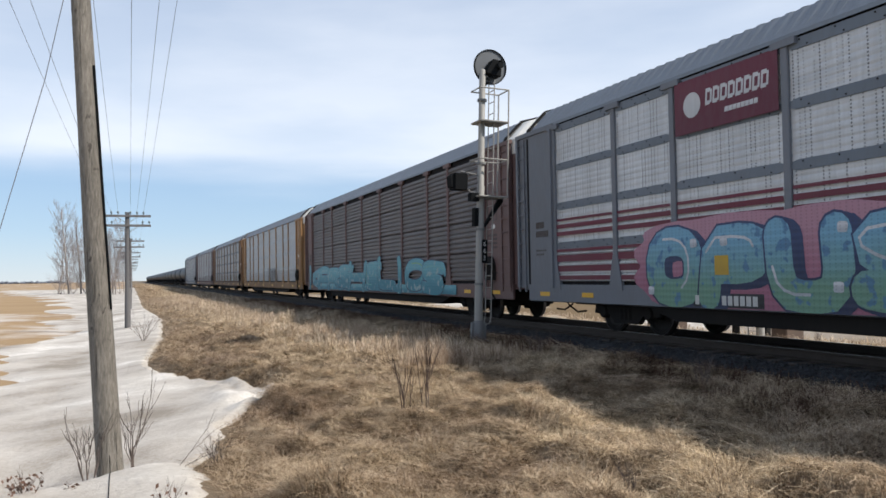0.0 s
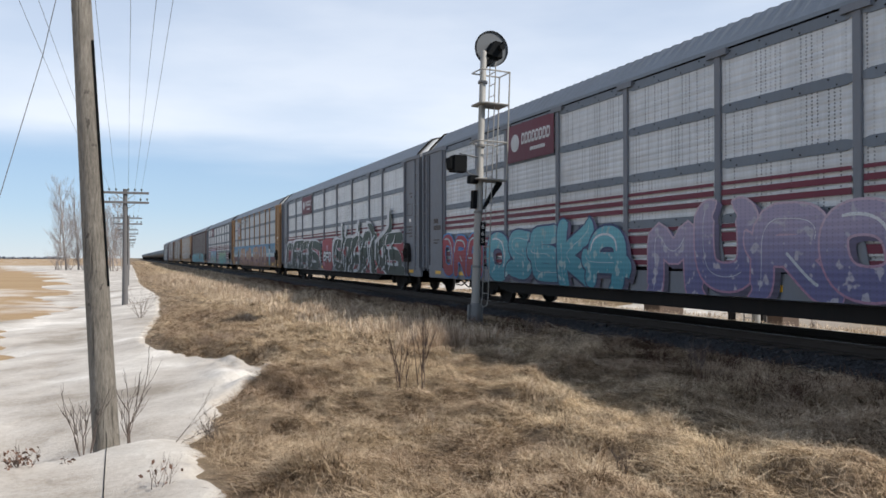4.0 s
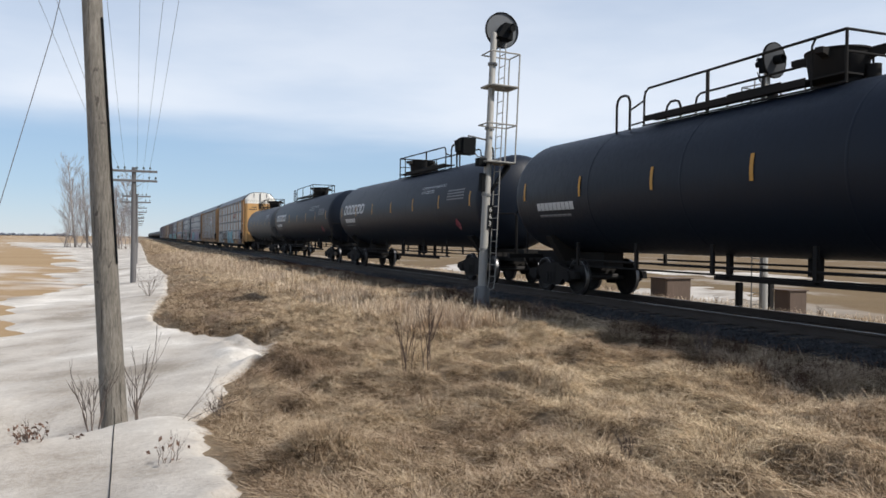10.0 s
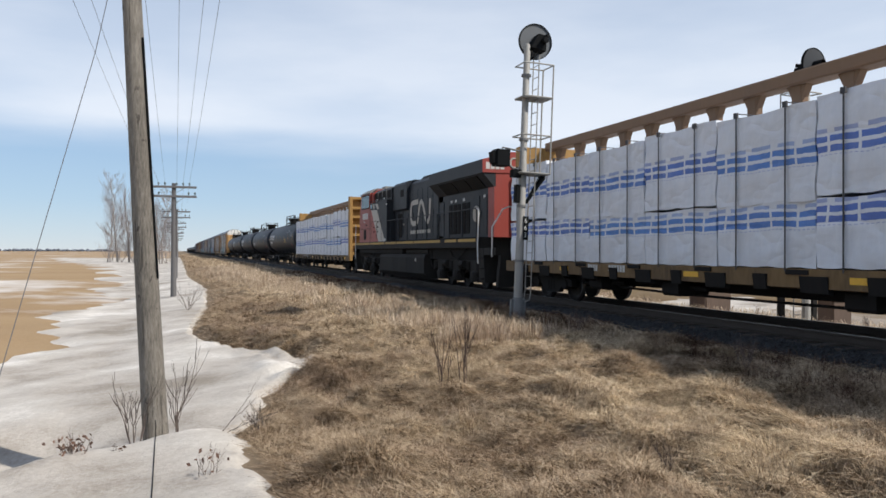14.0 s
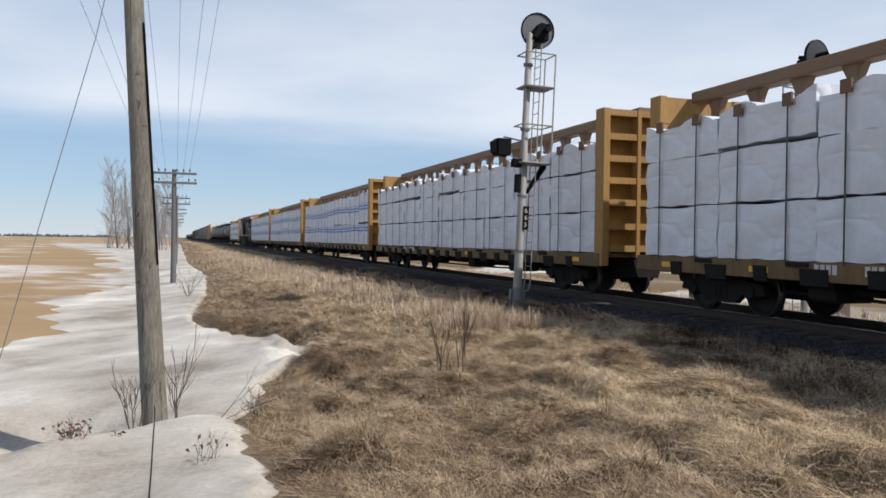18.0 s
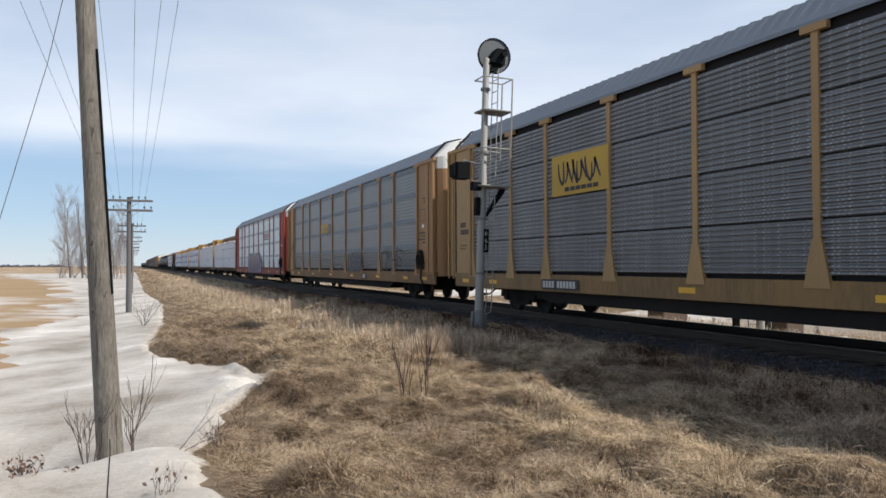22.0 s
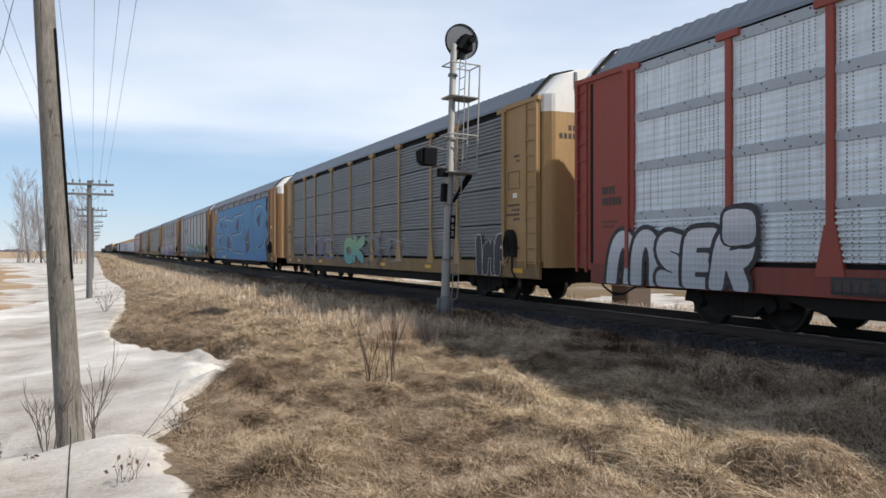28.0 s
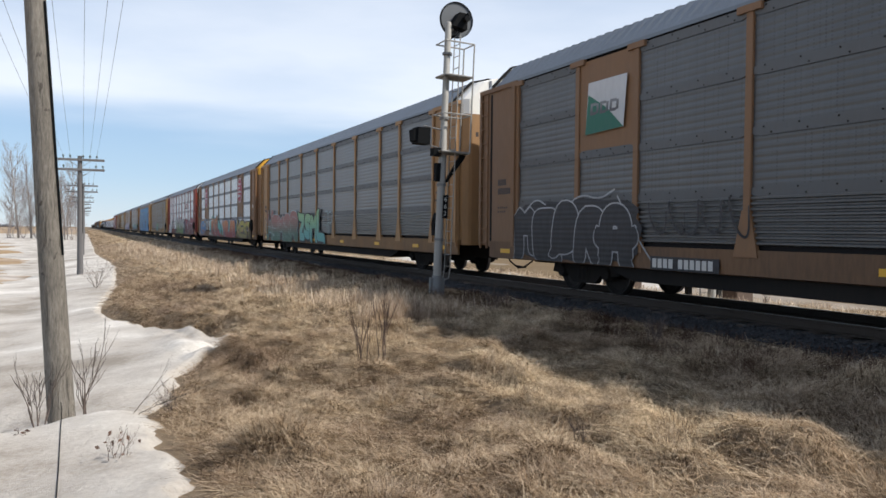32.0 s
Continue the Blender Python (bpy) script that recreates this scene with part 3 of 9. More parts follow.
def snow_sheet():
    ys = steps((-40, 2, 0.5), (2, 30, 0.12), (30, 70, 0.4), (70, 260, 3))
    ps = np.linspace(0, 1, 90)
    xr = np.interp(ys, *zip(*SNOW_R)) + 0.07 * np.sin(ys * 3.1) * np.minimum(1, 12 / np.maximum(np.abs(ys), 1)) + 0.05 * np.sin(ys * 7.3 + 1) + 0.035 * np.sin(ys * 17.0)
    xl = np.interp(ys, *zip(*SNOW_L)) + (0.4 + ys.clip(0) * 0.012) * np.sin(ys * 0.33) + 0.35 * np.sin(ys * 0.9) + 0.25 * np.sin(ys * 2.3)
    P, Yg = np.meshgrid(ps, ys)
    X = xl[:, None] + (xr - xl)[:, None] * P
    rim = smooth01((xr[:, None] - X) / 0.22) * smooth01((X - xl[:, None]) / 1.2)
    Z = lie(X, Yg) - 0.05 + rim * snow_deep(X, Yg)
    n = len(ps)
    i = (np.arange(len(ys) - 1)[:, None] * n + np.arange(n - 1)[None, :]).reshape(-1)
    return quads("snow", np.stack([X, Yg, Z], -1).reshape(-1, 3), np.stack([i, i + 1, i + 1 + n, i + n], -1))


snow = part("snow", snow_sheet(), M["snow"])
tagged(snow, "old melting snow lying in the ditch, grey and dirty in places", "snow", kind="structure")


def snow_patch(cx, cy, rx, ry, seed):
    n, rings = 40, 6
    rng = np.random.RandomState(seed)
    ph = rng.uniform(0, 6.28, 4)
    vs, fs = [], []
    for k in range(rings + 1):
        for j in range(n):
            a = 2 * math.pi * j / n
            r = (k / rings) * (1 + 0.22 * math.sin(2 * a + ph[0]) + 0.14 * math.sin(3 * a + ph[1]) + 0.08 * math.sin(7 * a + ph[2]))
            x, y = cx + rx * r * math.cos(a), cy + ry * r * math.sin(a)
            vs.append((x, y, float(lie(x, y)) + 0.10 * (1 - (k / rings) ** 2) - 0.03))
    for k in range(rings):
        for j in range(n):
            fs.append((k * n + j, k * n + (j + 1) % n, (k + 1) * n + (j + 1) % n, (k + 1) * n + j))
    me = bpy.data.meshes.new("snow_patch")
    me.from_pydata(vs, [], fs)
    me.polygons.foreach_set("use_smooth", [True] * len(fs))
    return tagged(part("snow_patch", me, M["snow"]), "thin patch of old snow beyond the track", "snow", "snow patches", kind="structure")


for k, (cx, cy, rx, ry) in enumerate(((20.5, 17, 1.1, 4), (24, 30, 3, 6), (21, 42, 2, 7), (27, 60, 4, 8), (40, 45, 6, 9), (20, 66, 2, 6))):
    snow_patch(cx, cy, rx, ry, 40 + k)


# ---- track ----
def ballast_bed():
    prof = [(9.15, -0.46), (9.3, -0.33), (10.0, -0.2), (12.8, -0.2), (13.5, -0.34), (13.65, -0.5)]
    xs = np.interp(np.linspace(0, 1, 26), np.linspace(0, 1, len(prof)), [p[0] for p in prof])
    zs = np.interp(np.linspace(0, 1, 26), np.linspace(0, 1, len(prof)), [p[1] for p in prof])
    ys = steps((-60, 0, 2), (0, 40, 0.25), (40, 120, 2), (120, 1600, 40))
    X, Y = np.meshgrid(xs, ys)
    edge = np.minimum(X - 9.15, 13.65 - X)
    Z = np.tile(zs, (len(ys), 1)) + 0.025 * waves(X, Y, 31, 5.0, 3) * (edge > 0.05)
    X = X + (edge < 0.6) * 0.10 * waves(Y, Y * 0, 33, 1.6, 3)
    n = len(xs)
    i = (np.arange(len(ys) - 1)[:, None] * n + np.arange(n - 1)[None, :]).reshape(-1)
    return quads("ballast", np.stack([X, Y, Z], -1).reshape(-1, 3), np.stack([i, i + 1, i + 1 + n, i + n], -1))


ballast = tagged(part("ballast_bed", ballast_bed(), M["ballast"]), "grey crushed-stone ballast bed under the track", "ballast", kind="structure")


def loose_stones():
    """Single stones lying on the near shoulder of the bed."""
    rng = np.random.RandomState(8)
    n = 5200
    y = 4 + 30 * rng.rand(n) ** 1.3
    x = 9.0 + 1.3 * rng.rand(n) ** 0.8
    z = np.interp(x, (8.9, 9.3, 10.0, 10.5), (-0.36, -0.32, -0.195, -0.195))
    base = np.array([(1, 0, 0), (-1, 0, 0), (0, 1, 0), (0, -1, 0), (0, 0, 0.8), (0, 0, -0.6)], float)
    f = np.array([(0, 2, 4), (2, 1, 4), (1, 3, 4), (3, 0, 4), (2, 0, 5), (1, 2, 5), (3, 1, 5), (0, 3, 5)])
    s = rng.uniform(0.015, 0.042, (n, 1, 1))
    v = base[None] * s * rng.uniform(0.7, 1.3, (n, 6, 1))
    a = rng.uniform(0, 6.28, n)
    c, sn = np.cos(a)[:, None], np.sin(a)[:, None]
    v = np.stack([v[..., 0] * c - v[..., 1] * sn, v[..., 0] * sn + v[..., 1] * c, v[..., 2]], -1) + np.stack([x, y, z + 0.012], -1)[:, None]
    return quads("ballast_stones", v.reshape(-1, 3), (f[None] + 6 * np.arange(n)[:, None, None]).reshape(-1, 3), False)


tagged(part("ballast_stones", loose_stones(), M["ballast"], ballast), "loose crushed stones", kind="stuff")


def rail_mesh(x):
    prof = [(-0.07, -0.17), (0.07, -0.17), (0.07, -0.155), (0.012, -0.135), (0.012, -0.045), (0.037, -0.032), (0.037, -0.004), (0.03, 0), (-0.03, 0), (-0.037, -0.004), (-0.037, -0.032), (-0.012, -0.045), (-0.012, -0.135), (-0.07, -0.155)]
    return MB().prism([(x + a, b) for a, b in prof], -60, 1600)


track = thing("railway_track", "single railway track of steel rails on wooden ties", "track")
track["kind"] = "structure"
for sx in (-0.755, 0.755):
    r = part("rail", rail_mesh(TRACK_X + sx), M["rail"], track, "rusty steel rail")
    part("running_surface", MB().box(TRACK_X + sx - 0.02, TRACK_X + sx + 0.014, -60, 1600, 0.001, 0.004), M["railtop"], r, "polished rail head")
tie_me = MB().cbox(-1.3, 1.3, -0.115, 0.115, -0.33, -0.172, 0.012, "x").mesh("tie")
for k in range(120):
    part("tie", tie_me, M["tie"], track, at=pose(TRACK_X + random.uniform(-0.03, 0.03), -4 + k * 0.55, random.uniform(-0.004, 0.004), 0, 0, random.uniform(-0.6, 0.6)))

# ---- train: each car's own y runs forwards, its near side is at -x ----
SPEED = 22.75
CARS = []          # (object, place of its middle at the start)


def enter(ob, mid):
    CARS.append((ob, mid))
    ob.matrix_basis = pose(TRACK_X, mid, 0)
    return ob


def stuff_part(name, data, material, parent, label="small stencilled notices, too small to read", at=None):
    return tagged(part(name, data, material, parent, at=at), label, kind="stuff")


def wheelset():
    mb = MB()
    for s in (-1, 1):
        mb.lathe([(0.09, s * 0.60), (0.30, s * 0.69), (0.38, s * 0.69), (0.40, s * 0.66), (0.485, s * 0.68), (0.457, s * 0.705), (0.452, s * 0.80), (0.40, s * 0.81), (0.34, s * 0.76), (0.12, s * 0.76), (0.09, s * 0.92)], 28, "x")
    return mb.cyl((-0.95, 0, 0), (0.95, 0, 0), 0.08, n=10).mesh("wheelset", 35)


def wheel_tread():
    return MB().lathe([(0.458, 0.715), (0.4585, 0.80), (0.448, 0.806), (0.445, 0.715)], 28, "x", (0, 0, 0), True).mesh("tread", 35)


def side_frame():
    prof = [(-1.25, 0.42), (-1.2, 0.60), (-0.75, 0.66), (-0.35, 0.80), (0.35, 0.80), (0.75, 0.66), (1.2, 0.60), (1.25, 0.42), (0.95, 0.40), (0.7, 0.46), (0.42, 0.22), (-0.42, 0.22), (-0.7, 0.46), (-0.95, 0.40)]
    mb = MB().prism(prof, -0.07, 0.07, "x")
    for y in (-0.85, 0.85):
        mb.lathe([(0.13, -0.12), (0.15, -0.08), (0.15, 0.02)], 12, "x", (0, y, 0.46))
    for y in (-0.16, 0, 0.16):
        mb.cyl((-0.03, y, 0.30), (-0.03, y, 0.56), 0.075, n=8)
    return mb.mesh("side_frame", 40)


def add_truck(car, y):
    bol = shared("bolster", lambda: MB().cbox(-1.1, 1.1, -0.22, 0.22, 0.5, 0.74, 0.03, "x").box(-0.5, 0.5, -0.5, 0.5, 0.45, 0.6).mesh("truck"))
    t = part("truck", bol, M["dark"], car, at=(0, y, 0))
    for x in (-1.02, 1.02):
        part("side_frame", shared("side_frame", side_frame), M["dark"], t, at=pose(x, 0, 0, 0, 0, 0 if x < 0 else 180))
    for dy in (-0.85, 0.85):
        w = part("wheelset", shared("wheelset", wheelset), M["steel"], t, at=(0, dy, 0.457))
        for a in (0, 180):
            part("tread", shared("tread", wheel_tread), M["tread"], w, "polished wheel tread", at=pose(0, 0, 0, 0, 0, a))


def add_couplers(car, half, off=0.0):
    me = shared("coupler", lambda: MB().cbox(-0.09, 0.09, 0, 0.55, 0.76, 0.92, 0.02).cbox(-0.14, 0.14, 0.45, 0.72, 0.70, 0.98, 0.04).tube([(0.3, -0.1, 0.8), (0.28, 0.2, 0.5), (0.2, 0.5, 0.33), (0.05, 0.7, 0.36)], 0.025).mesh("coupler", 40))
    part("coupler", me, M["dark"], car, at=(0, half - 0.3 + off, 0))
    part("coupler", me, M["dark"], car, at=pose(0, -half + 0.3 + off, 0, 0, 0, 180))


def ladder_mesh(z0, z1, w, step=0.38):
    mb = MB()
    for y in (-w / 2, w / 2):
        mb.box(-0.035, 0.0, y - 0.03, y + 0.03, z0, z1)
    z = z0 + 0.15
    while z < z1:
        mb.cyl((-0.05, -w / 2, z), (-0.05, w / 2, z), 0.014, n=6)
        z += step
    return mb.mesh("ladder")


# -- auto racks --
ROOF_PROF = [(-1.56, 5.10), (-1.54, 5.18), (-1.02, 5.72), (-0.5, 5.86), (0.5, 5.86), (1.02, 5.72), (1.54, 5.18), (1.56, 5.10)]
BAYS = (1.5, 4.1, 6.1, 8.95, 11.8, 14.6, 17.5, 20.35, 22.3, 25.15)      # from the front coupling
MID = 13.55       # from the front coupling to a rack car's middle
TIERS = (1.13, 2.06, 3.04, 4.02, 4.98)


def roof_mesh():
    """Ribbed roof sheets."""
    half, n = 13.2, 330
    ys = np.linspace(-half, half, n)
    vs, fs = [], []
    m = len(ROOF_PROF)
    for k, y in enumerate(ys):
        up = 0.02 if (k // 2) % 2 else 0.0
        for i, (x, z) in enumerate(ROOF_PROF):
            lift = up if 2 <= i <= m - 3 else 0.0
            vs.append((x - math.copysign(lift, x) * 0.0 + (math.copysign(lift * 0.75, x)), y, z + lift * 0.6))
    for k in range(n - 1):
        for i in range(m - 1):
            fs.append((k * m + i, k * m + i + 1, (k + 1) * m + i + 1, (k + 1) * m + i))
    return MB().add(vs, fs).mesh("roof")


def roof_edge():
    """Dark seal that follows the roof's outline."""
    mb = MB()
    out = [(x * 1.02, z + 0.035) for x, z in ROOF_PROF]
    for (a, b), (p, q) in zip(zip(ROOF_PROF, out), zip(ROOF_PROF[1:], out[1:])):
        mb.prism([a, p, q, b], -0.07, 0.07)
    return mb.mesh("roof_edge")


def flat_panel(w, h):
    """Screen sheet with shallow lengthwise folds and a folded rim."""
    prof = []
    for k in range(7):
        z0, d = -h / 2 + h * k / 7, h / 7
        prof += [(-0.012, z0), (-0.018, z0 + 0.3 * d), (-0.018, z0 + 0.6 * d), (-0.012, z0 + 0.9 * d)]
    prof += [(-0.012, h / 2 - 0.03), (-0.02, h / 2 - 0.02), (-0.02, h / 2), (0.012, h / 2), (0.012, -h / 2)]
    return MB().prism(prof, -w / 2, w / 2).mesh("panel")


def ribbed_panel(w, h, n):
    """Screen sheet with n lengthwise ribs."""
    prof = []
    for k in range(n):
        z0 = -h / 2 + h * k / n
        d = h / n
        prof += [(-0.006, z0 + 0.02 * d), (-0.045, z0 + 0.22 * d), (-0.045, z0 + 0.55 * d), (-0.006, z0 + 0.78 * d)]
    prof += [(-0.006, h / 2), (0.014, h / 2), (0.014, -h / 2)]
    return MB().prism(prof, -w / 2, w / 2).mesh("panel")


def post_mesh(kind):
    """Upright with a gusset foot and a small cap under the eave."""
    mb = MB().cbox(-0.045, 0.03, -0.075, 0.075, 1.0, 5.1, 0.012, "z")
    mb.cbox(-0.075, 0.03, -0.26, 0.26, 4.98, 5.1, 0.01, "z")
    if kind == "flared":
        mb.prism([(-0.26, 0.98), (0.26, 0.98), (0.09, 1.75), (-0.09, 1.75)], -0.05, 0.03, "x")
    return mb.mesh("post")


def end_mesh(lower):
    """Rounded end of the rack; the upper half follows the roof."""
    if lower:
        prof = [(-1.5, 0.95), (1.5, 0.95), (1.5, 4.75), (-1.5, 4.75)]
    else:
        prof = [(-1.5, 4.75), (1.5, 4.75), (1.5, 5.18), (1.0, 5.70), (0.5, 5.84), (-0.5, 5.84), (-1.0, 5.70), (-1.5, 5.18)]
    rings = ((13.05, 1.0), (13.3, 0.995), (13.47, 0.96), (13.57, 0.86), (13.6, 0.8))
    n = len(prof)
    vs = [(p[0] * s, y, p[1]) for y, s in rings for p in prof]
    fs = [(k * n + i, k * n + (i + 1) % n, (k + 1) * n + (i + 1) % n, (k + 1) * n + i) for k in range(4) for i in range(n)]
    fs += [tuple(range(n - 1, -1, -1)), tuple(range(4 * n, 5 * n))]
    return MB().add(vs, fs).mesh("end_door")


def door_bar(z0, z1):
    return MB().cbox(-0.035, 0.035, 13.6, 13.67, z0, z1, 0.01, "z").mesh("door_bar")


def end_notice():
    """Bars for the end's notices that cannot be read."""
    mb = MB()
    for x0, z0, n in ((-1.1, 3.55, 5), (-1.1, 2.6, 4), (-1.1, 2.5, 3), (-1.1, 2.4, 4), (0.35, 4.3, 4), (0.35, 4.1, 6)):
        for k in range(n):
            mb.box(x0 + 0.13 * k, x0 + 0.13 * k + 0.09, 13.6, 13.604, z0, z0 + (0.13 if x0 > 0 else 0.05))
    return mb.mesh("end_notice")


def road_marks():
    """Bars in place of the marks and number on the front sheet."""
    mb = MB()
    for z, n, h in ((2.55, 4, 0.16), (2.32, 6, 0.16), (1.95, 5, 0.05), (1.85, 4, 0.05)):
        for k in range(n):
            w = 0.085 if h > 0.1 else 0.06
            mb.box(-0.004, 0, 0.3 - 0.11 * k - w, 0.3 - 0.11 * k, z, z + h)
    return mb.mesh("road_mark")


def sill_mesh():
    return MB().prism([(-1.56, 0.68), (-1.50, 0.66), (-1.50, 0.98), (1.50, 0.98), (1.50, 0.66), (1.56, 0.68), (1.56, 1.1), (-1.56, 1.1)], -13.45, 13.45).mesh("sill")


def centre_sill():
    mb = MB().box(-0.35, 0.35, -13.1, 13.1, 0.55, 0.98).prism([(-8.4, 0.60), (-7.6, 0.39), (7.6, 0.39), (8.4, 0.60), (8.4, 0.98), (-8.4, 0.98)], -1.43, 1.43, "x")
    for y in (-6, -2, 2, 6):
        mb.box(-1.4, 1.4, y - 0.1, y + 0.1, 0.6, 0.98)
    mb.cyl((0.7, -2.2, 0.62), (0.7, -1.0, 0.62), 0.2, n=10)
    mb.box(-1.0, -0.55, 1.0, 1.7, 0.42, 0.8)
    mb.cyl((-0.8, -9, 0.52), (-0.8, 9, 0.52), 0.025, n=6)
    return mb.mesh("centre_sill")


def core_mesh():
    # solid dark fill in place of the shaded hollow behind the screens
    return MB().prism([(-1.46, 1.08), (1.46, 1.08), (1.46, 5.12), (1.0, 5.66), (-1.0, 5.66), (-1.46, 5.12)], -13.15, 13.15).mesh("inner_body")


def far_wall():
    prof = []
    for k in range(20):
        z0 = 1.1 + 0.2 * k
        prof += [(1.50, z0), (1.54, z0 + 0.05), (1.54, z0 + 0.11), (1.50, z0 + 0.16)]
    prof += [(1.50, 5.1), (1.47, 5.1), (1.47, 1.1)]
    mb = MB().prism(prof, -13.15, 13.15)
    for d in BAYS:
        mb.box(1.5, 1.57, MID - d - 0.07, MID - d + 0.07, 1.0, 5.1)
    return mb.mesh("far_side")


def autorack(front, back, frame, panel, band, label, end=None, cap="white", ribs=(9, 0, 0, 0), flared=True, detailed=True, panel_low=None, blank=(), roof="roof", blank_from=2):
    car = enter(thing("autorack_car", label, "railcar", "cars of the train"), front - MID)
    fm, half = M[frame], 14.4
    end = end or {"red": "end_red_sunlit"}.get(frame, frame)
    part("sill", shared("sill", sill_mesh), M.get("sill_" + frame, fm), car)
    part("centre_sill", shared("centre_sill", centre_sill), M["dark"], car)
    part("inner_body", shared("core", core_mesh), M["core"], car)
    part("roof", shared("roof", roof_mesh), M[roof], car, "ribbed galvanised roof")
    part("far_side", shared("far_wall", far_wall), M[panel], car)
    for y in (13.32, -13.14):
        part("roof_edge", shared("roof_edge", roof_edge), M["dark"], car, "dark seal round the roof's end", at=(0, y, 0))
    for s in (1, -1):
        turn = pose(0, 0.4, 0) if s > 0 else pose(0, 0, 0, 0, 0, 180)
        door = part("end_door", shared("end_lo", lambda: end_mesh(True)), M[end], car, at=turn)
        part("end_cap", shared("end_hi", lambda: end_mesh(False)), M[cap], car, "painted upper end", at=turn)
        part("door_bar", shared("bar_mid", lambda: door_bar(0.95, 5.78)), M["dark"], door, "dark upright closing bar")
        for x in (-0.09, 0.09):
            for z0 in (1.5, 2.6, 4.3):
                part("lock_clamp", shared(("clamp", z0), lambda: door_bar(z0, z0 + 0.5)), M["dark"], door, at=(x, 0.0, 0))
        for x in (-0.62, 0.62):
            part("cap_bar", shared("cap_bar", lambda: MB().cbox(-0.04, 0.04, 13.55, 13.63, 5.35, 5.74, 0.01, "z").mesh("cap_bar")), M["grey_frame"], door, at=(x, 0, 0))
        part("door_step", shared("door_step", lambda: MB().tube([(-1.13, 13.58, 1.25), (-1.13, 13.62, 2.05), (-0.85, 13.64, 2.05), (-0.85, 13.64, 1.2)], 0.025).mesh("door_step")), M["dark"], door)
        stuff_part("end_notice", shared("end_notice", lambda: end_notice()), M["letter_dark"], door)
        for z in (1.9, 3.0, 4.1):
            part("hinge", shared("hinge", lambda: MB().cbox(-1.545, -1.36, 13.36, 13.52, -0.06, 0.06, 0.01).mesh("hinge")), M["galv"], door, at=(0, 0, z))
    add_truck(car, 9.8)
    add_truck(car, -9.8)
    add_couplers(car, half)
    # flat sheet sections beside the ends, with their ladders
    for y0, y1 in ((12.1, 13.98), (-13.4, -11.67)):
        sec = part("end_panel", shared(("sec", y0), lambda: MB().cbox(-1.555, -1.49, y0, y1, 1.0, 5.12, 0.012, "z").box(-1.60, -1.50, y0 - 0.05, y1 + 0.04, 5.03, 5.14).mesh("end_panel")), fm, car)
        for ye in (y0 + 0.05, y1 - 0.05):
            part("edge_flange", shared("flange", lambda: MB().cbox(-0.07, 0.0, -0.05, 0.05, 1.02, 5.03, 0.01, "z").mesh("edge_flange")), fm, sec, at=(-1.556, ye, 0))
        yl = y1 - 0.32 if y0 > 0 else y0 + 0.32
        part("ladder", shared(("ladder", y0), lambda: ladder_mesh(0.9, 5.0, 0.36 if y0 > 0 else 0.52)), fm, sec, at=(-1.555, yl + (0.12 if y0 > 0 else 0.0), 0))
        if y0 > 0:
            # flat dark strip laid on the sheet as the shade inside a slot
            part("door_slot", shared("door_slot", lambda: MB().box(-1.559, -1.50, 13.36, 13.46, 1.1, 4.98).mesh("door_slot")), M["core"], sec, "dark strip for the shade in the slot beside the ladder")
            stuff_part("road_mark", shared("road_mark", road_marks), M["letter_dark"], sec, "dark bars in place of the number", at=(-1.558, 12.72, 0))
        if y0 < 0:
            part("brake_wheel", shared("brake", lambda: MB().lathe([(0.17, 0.0), (0.19, -0.02), (0.21, 0.0), (0.19, 0.02), (0.17, 0.0)], 18, "x", (0, 0, 0), True).box(-0.015, 0.015, -0.015, 0.015, -0.18, 0.18).box(-0.015, 0.015, -0.18, 0.18, -0.015, 0.015).box(-0.01, 0.1, -0.03, 0.03, -0.03, 0.03).mesh("brake_wheel")), M["dark"], sec, at=(-1.71, -12.1, 1.55))
            part("brake_housing", shared("brake_box", lambda: MB().prism([(-0.26, -0.34), (0.26, -0.34), (0.26, 0.1), (0.17, 0.28), (0.06, 0.36), (-0.06, 0.36), (-0.17, 0.28), (-0.26, 0.1)], -0.13, 0.0, "x").tube([(-0.06, -0.1, -0.3), (-0.1, -0.16, -0.7), (-0.06, -0.3, -0.9)], 0.03).mesh("brake_housing")), M["dark"], sec, "black brake housing", at=(-1.555, -12.1, 1.55))
            part("notice_sticker", shared("sticker", lambda: MB().box(-0.004, 0, -0.11, 0.11, -0.06, 0.06).mesh("notice_sticker")), M["white"], sec, "small white notice", at=(-1.557, -12.25, 2.78))
            stuff_part("stencil", shared("stencil", stencil), M["letter_dark"], sec, at=(-1.558, -12.2, 0))
    # uprights and screen sheets
    pk = "flared" if flared else "plain"
    for d in BAYS:
        part("post", shared(("post", pk), lambda: post_mesh(pk)), fm, car, at=(-1.53, MID - d, 0))
